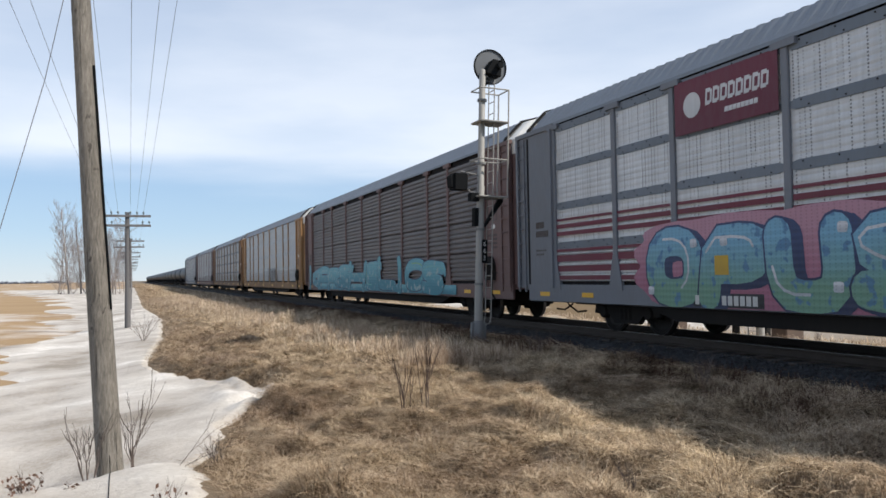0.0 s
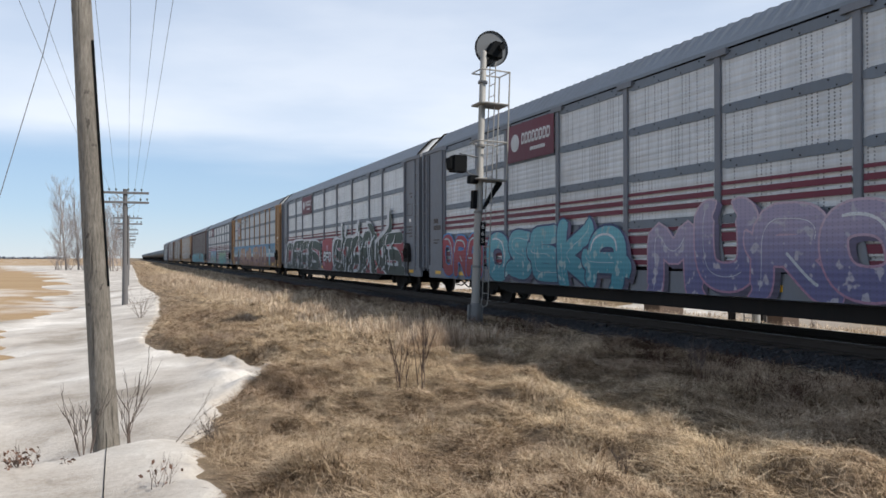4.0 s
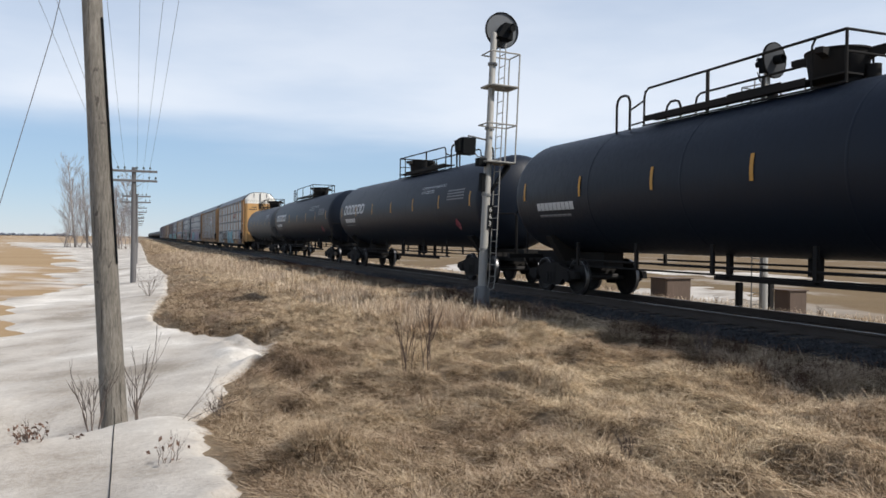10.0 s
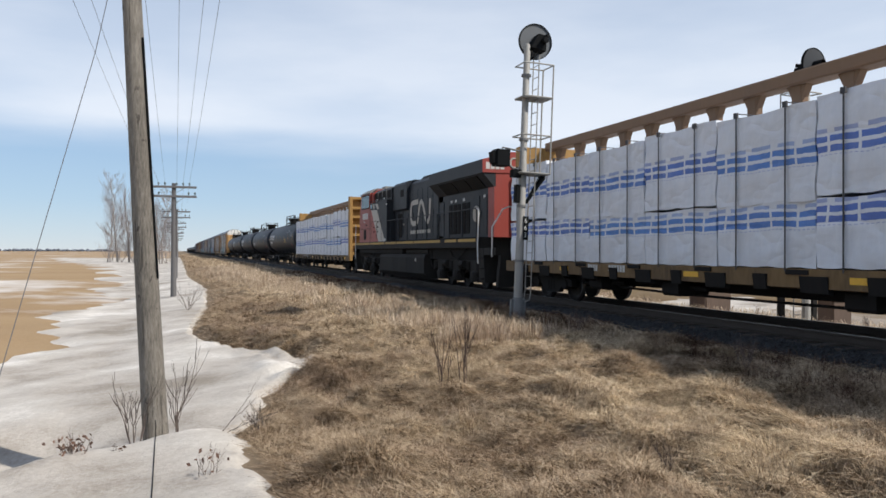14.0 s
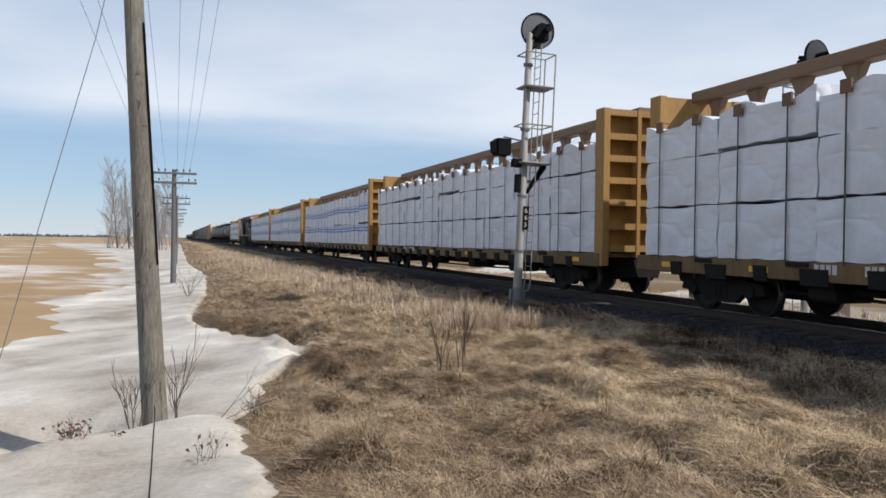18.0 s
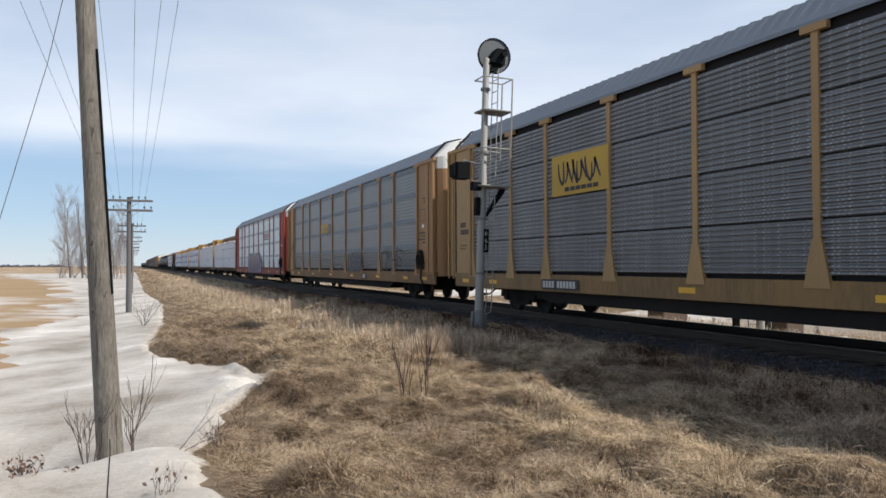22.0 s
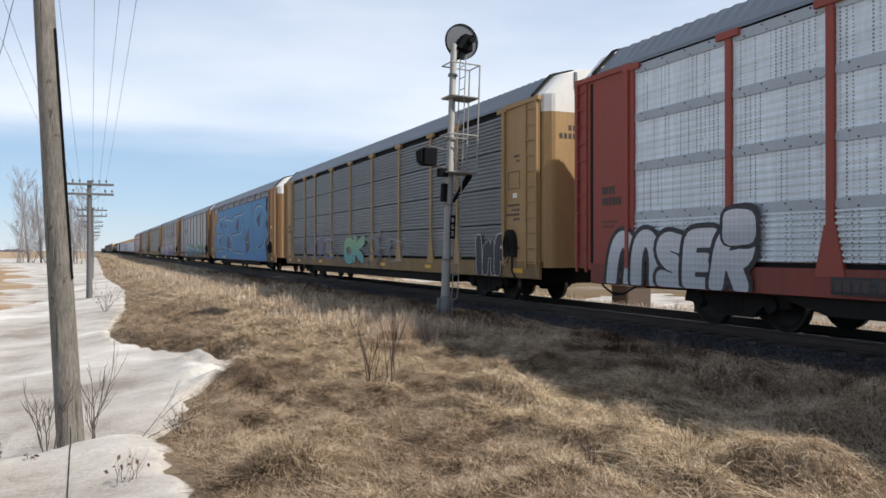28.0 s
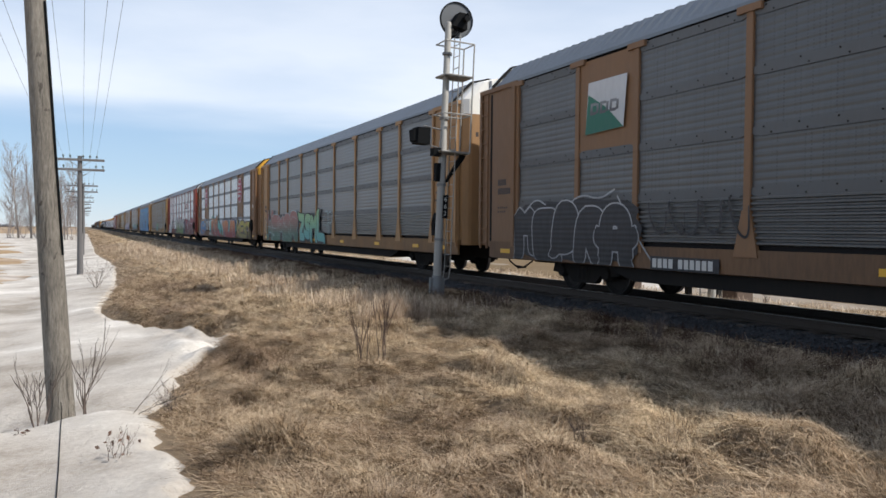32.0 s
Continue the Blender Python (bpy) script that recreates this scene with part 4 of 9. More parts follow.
    for k in range(9):
        d0, d1 = BAYS[k], BAYS[k + 1]
        w, yc = d1 - d0 - 0.13, MID - (d0 + d1) / 2
        if k in blank:
            part("sign_panel", shared(("blank", w, blank_from), lambda: MB().cbox(-0.03, 0.01, -w / 2, w / 2, TIERS[blank_from] + 0.01, 5.05, 0.008).mesh("sign_panel")), fm, car, at=(-1.51, yc, 0))
        for q in range(4):
            if k in blank and q >= blank_from:
                continue
            z0, z1 = TIERS[q] + (0.05 if band or not q else 0.012), TIERS[q + 1] - (0.05 if band or q == 3 else 0.012)
            h, zc = z1 - z0, (z0 + z1) / 2
            r = ribs[q]
            me = shared(("rib", round(w, 2), q, r, bool(band)), lambda: ribbed_panel(w, h, r)) if r else shared(("flat", round(w, 2), q), lambda: flat_panel(w, h))
            pm = panel_low if (panel_low and q < 2) else panel
            part("panel", me, M[pm], car, at=(-1.505, yc, zc))
        for z in (TIERS[1:] if band else ()):
            if k in blank and z > TIERS[blank_from] + 0.1:
                continue
            part("band", shared(("band", round(w, 2)), lambda: band_mesh(w)), M[band], car, at=(-1.52, yc, z))
    for y in (12.6, 10.6, 6.4, 2.0, -2.3, -6.6, -10.3, -12.4):
        part("reflector", shared("reflector", lambda: MB().box(-0.008, 0, -0.24, 0.24, -0.055, 0.055).mesh("reflector")), M["reflect"], car, "yellow reflector", at=(-1.562, y, 0.86))
    return car


def band_mesh(w):
    """Clamping band with cut corners and dark bolts in two rows."""
    a, n = w / 2, 4
    mb = MB().prism([(-a, -0.05), (0.14 - a, -0.088), (a - 0.14, -0.088), (a, -0.05), (a, 0.05), (a - 0.14, 0.088), (0.14 - a, 0.088), (-a, 0.05)], -0.022, 0.0, "x")
    plain_faces = len(mb.f)
    for k in range(n):
        for z, shift in ((-0.05, 0.0), (0.05, 0.22)):
            y = -a + w * (k + 0.5) / n + shift * w / n - 0.05
            mb.lathe([(0.013, -0.034), (0.016, -0.02)], 6, "x", (0, y, z))
    me = mb.mesh("band")
    me.materials.append(M["band_mid"])
    me.materials.append(M["dark"])
    for p in me.polygons:
        p.material_index = int(p.index >= plain_faces)
    return me


def stencil():
    """Bars for notices that cannot be read."""
    rng = random.Random(4)
    mb = MB()
    for z, n in ((3.75, 3), (3.62, 2), (2.5, 5), (2.38, 4), (2.26, 5), (2.14, 3), (1.4, 4)):
        y = -0.28
        for _ in range(n):
            w = rng.uniform(0.05, 0.13)
            mb.box(-0.004, 0, y, y + w, z, z + 0.06)
            y += w + 0.03
    for a in (-0.3, 0.28):
        mb.box(-0.004, 0, a, a + 0.02, 2.95, 3.4)
    for z in (2.95, 3.38):
        mb.box(-0.004, 0, -0.3, 0.3, z, z + 0.02)
    return mb.mesh("stencil")


AR = "autorack car, "
autorack(160, 131.4, "grey_frame", "p_light", "band_light", AR + "white screens and grey ends")
autorack(131.4, 103.2, "maroon_frame", "p_light", "band_light", AR + "white screens, dark brown ends")
autorack(103.2, 74.9, "brown", "p_mid", "band_mid", AR + "weathered tan screens, brown ends")
old2 = autorack(74.9, 46.5, "yellow", "p_light", "band_light", AR + "pale screens with orange-yellow ends")
old1 = autorack(46.3, 18.9, "maroon_frame", "p_brown", None, AR + "dark brown with ribbed screens, graffiti along the bottom", ribs=(6, 6, 6, 6))
fx = AR + "grey frame, pale screens with maroon stripes and graffiti"
fx1 = autorack(18.45, -9.4, "grey_frame", "p_bright", "band_mid", fx)
up = autorack(-9.35, -37.1, "yellow", "p_light", "band_mid", AR + "orange-yellow frame, pale screens, mural graffiti", blank=(1,))
fx2 = autorack(-37.57, -65, "grey_frame", "p_bright", "band_mid", fx)
fx3 = autorack(-65.3, -93, "grey_frame", "p_bright", "band_mid", fx)
bn1 = autorack(-93.2, -121, "yellow", "p_mid", None, AR + "yellow posts, grey ribbed screens, white sign", ribs=(6, 6, 6, 6))
bn2 = autorack(-121.45, -150.0, "yellow", "p_light", "band_mid", AR + "yellow posts, pale screens, black and white graffiti", end="end_tan_sunlit")
red1 = autorack(-419.15, -448.0, "red", "p_white", "band_light", AR + "red frame, white screens, purple graffiti")
cs1 = autorack(-448.12, -477, "yellow", "p_dark", "band_mid", AR + "tan posts, dark grey screens with chalky scrawls")
cs2 = autorack(-476.9, -505, "rack_straw", "p_lit_slots", None, AR + "yellow posts, weathered ribbed screens", ribs=(9, 9, 9, 9))
hype = autorack(-506.15, -535.0, "yellow", "p_blue", "band_light", AR + "yellow posts, blue-grey screens with white bands and graffiti", end="white", cap="cap_yellow", panel_low="p_light")
ns = autorack(-535.0, -564, "brown", "p_light", "band_light", AR + "brown frame, pale screens, green graffiti")
blue = autorack(-564.0, -593, "yellow", "p_mid", "band_mid", AR + "yellow posts, grey screens under a huge blue graffito")
gry = autorack(-593.85, -622, "rack_straw", "p_steel", None, AR + "yellow posts, dark ribbed screens, scrawls", ribs=(9, 9, 9, 9))
red2 = autorack(-622.87, -651, "red", "p_white", "band_light", AR + "red frame, white screens, large bubble graffiti")
kcs = autorack(-651.75, -681, "brown", "p_white", "band_mid", AR + "brown frame, pale screens, orange and yellow graffiti", blank=(1, 7), cap="cap_yellow", blank_from=1)
ctx = autorack(-680.75, -709, "yellow", "p_dark", "band_dark", AR + "tan posts, dark screens, pink and mint graffiti")
tfm = autorack(-709.6, -738, "brown", "p_dark", "band_dark", AR + "tan-brown posts, dark screens, white scrawled graffiti", blank=(1,))
tail = autorack(-738.5, -767.5, "brown", "p_dark", "band_dark", AR + "tan-brown posts and dark screens")


# -- tank cars --
def tank_shell(half, r, zc):
    prof = []
    for k in range(9):
        a = math.pi / 2 * k / 8
        prof.append((max(0.01, r * math.sin(a)), half - 0.75 + 0.75 * math.cos(a)))
    body = prof + [(p, -q) for p, q in reversed(prof)]
    mb = MB().lathe(body, 40, "y", (0, 0, zc))
    return mb.mesh("tank_shell", 30)


def tank_car(front, back, paint_key, label, r=1.52, far=False, rail=1.7, turned=False):
    car = enter(thing("tank_car", label, "railcar", "cars of the train"), (front + back) / 2)
    half = (front - back) / 2
    hb = half - 0.75
    zc = 1.1 + r
    sh = part("tank_shell", shared(("shell", round(half, 1), r), lambda: tank_shell(hb, r, zc)), M[paint_key], car)
    if not far:
        for y in (-hb * 0.55, -hb * 0.2, hb * 0.2, hb * 0.55):
            part("weld_seam", shared(("seam", r), lambda: MB().lathe([(r + 0.002, -0.03), (r + 0.008, 0), (r + 0.002, 0.03)], 40, "y", (0, 0, zc), True).mesh("weld_seam", 30)), M[paint_key], sh, at=(0, y, 0))
    add_truck(car, hb - 1.9)
    add_truck(car, -hb + 1.9)
    add_couplers(car, half)
    for s in (-1, 1):
        part("stub_sill", shared(("tuf", round(half, 1), s), lambda: tank_frame(hb, half, s)), M["dark"], car)
    if far:
        return car
    way = pose(0, 0, 0, 0, 0, 180 if turned else 0)
    deck = part("walkway", shared(("walk", r, rail), lambda: tank_top(zc + r, rail)), M["dark"], car, "dome platform", at=way)
    part("hand_rail", shared(("hrail", r, rail), lambda: tank_rail(zc + r, rail)), M["dark"], deck)
    for s in (-1, 1):
        part("ladder_hoop", shared(("hoop", r, rail, s), lambda: tank_hoop(zc + r, rail, s)), M["dark"], deck)
    bowl = part("manway", shared(("man", r), lambda: manway_bowl(zc + r)), M["dark"], car, at=(0, 0.4 if turned else -0.4, 0))
    for a in (20, 110, 200, 290):
        part("lug", shared(("lug", r), lambda: bowl_lug(zc + r)), M["dark"], bowl, at=pose(0, 0, 0, 0, 0, a))
    for y in np.linspace(hb - 1.15, -hb + 1.15, 7):
        part("reflector", shared(("trf", r), lambda: tank_mark(r, zc)), M["reflect_old"], sh, "upright yellow reflector", at=(0, float(y), 0))
    part("drain_rail", shared(("dr", round(half, 1)), lambda: drain_rail(hb)), M["dark"], car)
    for s in (1, -1):
        part("end_rail", shared(("er", round(half, 1)), lambda: MB().tube([(-1.35, hb - 0.3, 1.0), (-1.35, hb - 0.3, 2.1), (-1.28, hb - 0.22, 2.2), (-0.7, hb + 0.35, 2.2), (-0.6, hb + 0.4, 2.1), (-0.6, hb + 0.4, 1.0)], 0.02).mesh("end_rail")), M["dark"], car, at=Matrix() if s > 0 else Matrix.Diagonal((1, -1, 1, 1)))
    return car


def tank_frame(hb, half, s):
    mb = MB()
    y0, y1 = sorted((s * (hb - 3.2), s * (half - 0.45)))
    mb.box(-0.3, 0.3, y0, y1, 0.72, 1.1)
    mb.box(-1.4, 1.4, *sorted((s * (half - 0.75), s * (half - 0.62))), 0.88, 1.0)
    mb.prism([(-0.75, 0.85), (0.75, 0.85), (1.2, 1.5), (1.0, 1.55), (0.5, 1.2), (-0.5, 1.2), (-1.0, 1.55), (-1.2, 1.5)], *sorted((s * (hb - 1.75), s * (hb - 2.05))))
    return mb.mesh("underframe")


def tank_rail(z, e):
    """Hand rail round the dome platform: one top bar on posts, closed across the back."""
    mb = MB()
    for x in (-0.72, 0.72):
        mb.tube([(x, e, z - 0.12), (x, e, z + 0.5), (x, e - 0.04, z + 0.63), (x, e - 0.16, z + 0.7), (x, -1.2, z + 0.74)], 0.026, 8)
        mb.tube([(x, -1.2, z - 0.14), (x, -1.2, z + 0.74)], 0.026, 8)
        mb.tube([(x, -0.5, z - 0.12), (x, -0.5, z + 0.6), (x, -0.58, z + 0.73)], 0.022)
        for y in ([e * 0.5] if e > 3.5 else [e * 0.33, e * 0.66]):
            mb.box(x - 0.02, x + 0.02, y - 0.035, y + 0.035, z - 0.14, z + 0.72)
    mb.tube([(-0.72, -1.2, z + 0.74), (0.72, -1.2, z + 0.74)], 0.024, 8)
    mb.tube([(-0.72, -1.2, z + 0.38), (0.72, -1.2, z + 0.38)], 0.02)
    return mb.mesh("hand_rail", 40)


def tank_hoop(z, e, s):
    """Bent grab hoop over the ladder at the platform's end."""
    x = 0.72 * s
    mb = MB().tube([(x, e + 0.55, z - 0.16), (x, e + 0.55, z + 0.52), (x, e + 0.62, z + 0.64), (x, e + 0.74, z + 0.68), (x, e + 0.92, z + 0.68), (x, e + 1.04, z + 0.6), (x, e + 1.08, z + 0.48), (x, e + 1.08, z - 0.18)], 0.03, 8)
    mb.tube([(x, e + 0.55, z - 0.05), (x, e, z - 0.03)], 0.02)
    mb.tube([(x, e + 0.55, z + 0.3), (x, e, z + 0.45)], 0.022)
    return mb.mesh("ladder_hoop", 40)


def tank_top(z, e=1.7):
    mb = MB()
    for s in (-1, 1):
        mb.box(*sorted((s * 0.76, s * 0.34)), -1.2, e, z + 0.02, z + 0.05)
        mb.box(*sorted((s * 0.765, s * 0.745)), -0.4, e - 0.04, z - 0.04, z + 0.09)
        mb.tube([(s * 0.77, -1.25, z - 0.13), (s * 0.77, e, z - 0.13)], 0.016)
        mb.tube([(s * 0.3, 0.6, z), (s * 0.3, 0.6, z + 0.22), (s * 0.3, 2.0, z + 0.22), (s * 0.3, 2.0, z)], 0.022)
    mb.cyl((0.2, -0.95, z - 0.05), (0.2, -0.95, z + 0.3), 0.12, n=10)
    mb.cyl((-0.1, 1.0, z - 0.05), (-0.1, 1.0, z + 0.2), 0.1, n=10)
    return mb.mesh("walkway", 40)


def manway_bowl(z):
    """Deep spill bowl round the manway, wider at the rim, with lugs."""
    mb = MB().lathe([(0.38, z - 0.12), (0.41, z + 0.1), (0.47, z + 0.16), (0.53, z + 0.56), (0.555, z + 0.57), (0.555, z + 0.60), (0.50, z + 0.60), (0.44, z + 0.45), (0.05, z + 0.47)], 28, "z")
    return mb.mesh("manway", 40)


def bowl_lug(z):
    return MB().prism([(0.52, z + 0.40), (0.60, z + 0.44), (0.80, z + 0.46), (0.80, z + 0.56), (0.52, z + 0.585)], -0.07, 0.07, "y").mesh("lug")


def tank_mark(r, zc):
    vs, fs = [], []
    for k in range(5):
        a = math.radians(186 - 4.5 * k)
        for y in (-0.045, 0.045):
            vs.append(((r + 0.012) * math.cos(a), y, zc + (r + 0.012) * math.sin(a)))
    for k in range(4):
        fs.append((2 * k, 2 * k + 1, 2 * k + 3, 2 * k + 2))
    return MB().add(vs, fs).mesh("reflector")


def drain_rail(hb):
    mb = MB()
    for x in (-1.3, 1.3):
        mb.tube([(x, -hb + 3.3, 0.92), (x, hb - 3.3, 0.92)], 0.025)
        mb.tube([(x, -hb + 3.3, 0.78), (x, hb - 3.3, 0.78)], 0.02)
        for y in np.linspace(-hb + 3.6, hb - 3.6, 6):
            mb.box(x - 0.03, x + 0.03, y - 0.04, y + 0.04, 0.76, 1.35)
    mb.cyl((0, 0, 0.78), (0, 0, 1.3), 0.14, n=10)
    mb.prism([(-2.6, 0.62), (2.2, 0.62), (2.2, 0.70), (-2.6, 0.70)], -0.4, -0.3, "x")
    for y in (-2.2, -0.4, 1.8):
        mb.box(-0.4, -0.3, y - 0.05, y + 0.05, 0.66, 1.3)
    return mb.mesh("drain_rail")


TK = "black tank car of the freight train with hand rails on top"
tanks = [tank_car(-148.8, -165.5, "tank_grey", "dull dark grey tank car of the freight train", 1.46)]
for a, b in ((-165.5, -186.15), (-186.15, -206.6), (-206.6, -227.3), (-227.3, -249.3)):
    tanks.append(tank_car(a, b, "black", TK, rail=4.2, turned=a in (-186.15, -227.3)))
y = 600.0
while y > 160.5:
    nxt = max(160.0, y - 20.0)
    tank_car(y, nxt, "black", "distant dark tank car of the freight train", far=True)
    y = nxt

# -- centre-beam cars with wrapped lumber --
def wrap_mat(name, printed, up=0.0):
    m, nt, b, N, L = nodes(name)
    tc = N("ShaderNodeTexCoord")
    sep = N("ShaderNodeSeparateXYZ")
    L(tc.outputs["Object"], sep.inputs[0])
    crease = noise_tex(N, L, 3.0, 6, 0.65, stretch=(1, 1.4, 0.6))
    fold = noise_tex(N, L, 0.9, 4, 0.6)
    info = N("ShaderNodeObjectInfo")
    # sharp folds where two soft patterns cross their middle
    ridge = calc(N, L, "ABSOLUTE", calc(N, L, "SUBTRACT", noise_tex(N, L, 0.8, 3, 0.45, stretch=(1, 1, 0.7)), 0.5))
    slack = calc(N, L, "ABSOLUTE", calc(N, L, "SUBTRACT", noise_tex(N, L, 1.5, 2, 0.4, stretch=(1, 0.5, 1.2)), 0.5))
    pleat = calc(N, L, "ADD", calc(N, L, "MULTIPLY", calc(N, L, "MINIMUM", ridge, 0.12), 4.0), calc(N, L, "MULTIPLY", calc(N, L, "MINIMUM", slack, 0.10), 3.0))
    base = mixc(N, L, crease, (0.55, 0.585, 0.655), (0.74, 0.765, 0.81))
    base = mixc(N, L, calc(N, L, "MULTIPLY", info.outputs["Random"], 0.22), base, (0.50, 0.50, 0.50))
    if printed:
        z = calc(N, L, "ADD", sep.outputs["Z"], calc(N, L, "MULTIPLY", calc(N, L, "SUBTRACT", fold, 0.5), 0.16))
        z = calc(N, L, "ADD", z, calc(N, L, "SUBTRACT", calc(N, L, "MULTIPLY", info.outputs["Random"], 0.1), 0.05 + up))
        y = calc(N, L, "DIVIDE", calc(N, L, "ADD", sep.outputs["Y"], 20.0), 0.6)

        def strip(a, b_):
            return calc(N, L, "MULTIPLY", calc(N, L, "GREATER_THAN", z, a), calc(N, L, "LESS_THAN", z, b_))
        cell = calc(N, L, "LESS_THAN", calc(N, L, "FRACT", y), 0.91)
        word = calc(N, L, "LESS_THAN", calc(N, L, "FRACT", y), 0.72)
        dash = calc(N, L, "LESS_THAN", calc(N, L, "FRACT", calc(N, L, "MULTIPLY", y, 6.0)), 0.6)
        bars = calc(N, L, "MULTIPLY", calc(N, L, "MAXIMUM", strip(-0.16, -0.055), strip(0.005, 0.105)), cell)
        faint = calc(N, L, "MAXIMUM", calc(N, L, "MULTIPLY", strip(0.155, 0.225), calc(N, L, "MULTIPLY", word, 0.6)), calc(N, L, "MULTIPLY", strip(-0.215, -0.2), calc(N, L, "MULTIPLY", dash, 0.5)))
        blue = mixc(N, L, info.outputs["Random"], (0.045, 0.10, 0.42), (0.045, 0.19, 0.52))
        base = mixc(N, L, calc(N, L, "MULTIPLY", calc(N, L, "MAXIMUM", bars, faint), 0.93), base, blue)
    dirt = ramp(N, [(0.55, (0, 0, 0)), (0.85, (1, 1, 1))])
    L(fold, dirt.inputs[0])
    L(mixc(N, L, calc(N, L, "MULTIPLY", dirt.outputs[0], 0.3), base, (0.38, 0.38, 0.38)), b.inputs["Base Color"])
    b.inputs["Roughness"].default_value = 0.5
    bump(N, L, b, calc(N, L, "ADD", calc(N, L, "MULTIPLY", crease, 0.22), calc(N, L, "ADD", pleat, calc(N, L, "MULTIPLY", fold, 0.8))), 0.75, 0.07)
    return m


M["wrap_print"] = wrap_mat("printed_lumber_wrap", True)
M["wrap_low"] = wrap_mat("printed_lumber_wrap_low", True, 0.3)
M["wrap_plain"] = wrap_mat("white_lumber_wrap", False)
M["card_guard"] = paint("corner_card", (0.15, 0.085, 0.05), 0.8, amount=0.3)
M["strap"] = plain("load_strap", (0.035, 0.035, 0.04), 0.6)


def bundle_mesh(w, h, seed, saggy=False):
    """A pack of lumber in loose sheeting: bulging, creased faces."""
    rng = np.random.RandomState(seed)
    n, m = 14, 9
    vs, fs = [], []
    ph = rng.uniform(0, 6.28, 8)
    for side in (0, 1):
        for i in range(m + 1):
            for k in range(n + 1):
                y, z = -w / 2 + w * k / n, -h / 2 + h * i / m
                edge = min(k, n - k) / n * 2
                top = (i / m)
                d = 0.018 * math.sin(5.1 * y + ph[0]) + 0.014 * math.sin(7.3 * z + 3 * y + ph[1]) + 0.01 * math.sin(13 * y - 9 * z + ph[2]) + 0.02 * edge * math.sin(math.pi * top)
                zz = z
                if i == m:
                    zz += (0.03 + (0.10 if saggy else 0.0)) * math.sin(3.3 * y + ph[3]) * (1 if saggy else 0.6) - (0.05 if saggy else 0.0)
                if i == 0:
                    zz -= 0.012 * (1 + math.sin(9 * y + ph[4]))
                x = -0.66 - d if side == 0 else 0.6
                vs.append((x, y, zz))
    q = (n + 1) * (m + 1)
    for i in range(m):
        for k in range(n):
            a = i * (n + 1) + k
            fs += [(a, a + 1, a + n + 2, a + n + 1), (q + a, q + a + n + 1, q + a + n + 2, q + a + 1)]
    for k in range(n):
        a, t = k, m * (n + 1) + k
        fs += [(a, q + a, q + a + 1, a + 1), (t, t + 1, q + t + 1, q + t)]
    for i in range(m):
        a, e = i * (n + 1), i * (n + 1) + n
        fs += [(a, a + n + 1, q + a + n + 1, q + a), (e, q + e, q + e + n + 1, e + n + 1)]
    return MB().add(vs, fs).mesh("lumber_pack", 50)


def bulkhead(car, w, at, paint_key):
    """Braced end wall: plate, two stout uprights, cross pieces and mid posts."""
    m = M[paint_key]
    wall = part("bulkhead", shared(("bk", w), lambda: MB().box(0.2 - w, w - 0.2, 0.12, 0.17, 1.0, 4.7).mesh("bulkhead")), m, car, at=at)
    for x in (-w, w - 0.2):
        part("upright", shared("bk_up", lambda: MB().cbox(0, 0.2, -0.2, 0.2, 0.8, 4.72, 0.02, "z").mesh("upright")), m, wall, at=(x, 0, 0))
    for z in (1.15, 1.7, 2.3, 2.85, 3.4, 3.95, 4.55):
        part("cross_bar", shared(("bk_bar", w), lambda: MB().box(0.2 - w, w - 0.2, -0.16, 0.118, 0, 0.16).mesh("cross_bar")), m, wall, at=(0, 0, z))
    for x in (-0.45, 0.35):
        part("mid_post", shared("bk_mid", lambda: MB().box(0, 0.1, -0.18, 0.115, 1.0, 4.7).mesh("mid_post")), m, wall, at=(x, 0, 0))


def beam_mesh(half):
    mb = MB().cbox(-0.22, 0.22, -half, half, 4.6, 4.86, 0.03)
    return mb.mesh("top_beam")


def deck_mesh(half):
    mb = MB().prism([(-1.47, 0.78), (-1.36, 0.76), (-1.36, 1.02), (1.36, 1.02), (1.36, 0.76), (1.47, 0.78), (1.47, 1.1), (-1.47, 1.1)], -half, half)
    return mb.mesh("deck")


def beam_marks():
    mb = MB()
    for y0, n in ((6.2, 4), (5.2, 6)):
        for k in range(n):
            mb.box(-0.004, 0, y0 - 0.125 * k - 0.09, y0 - 0.125 * k, 0.90, 1.06)
    return mb.mesh("road_mark")


AHEAD = 1.05       # the load sits forward of the middle between the couplings


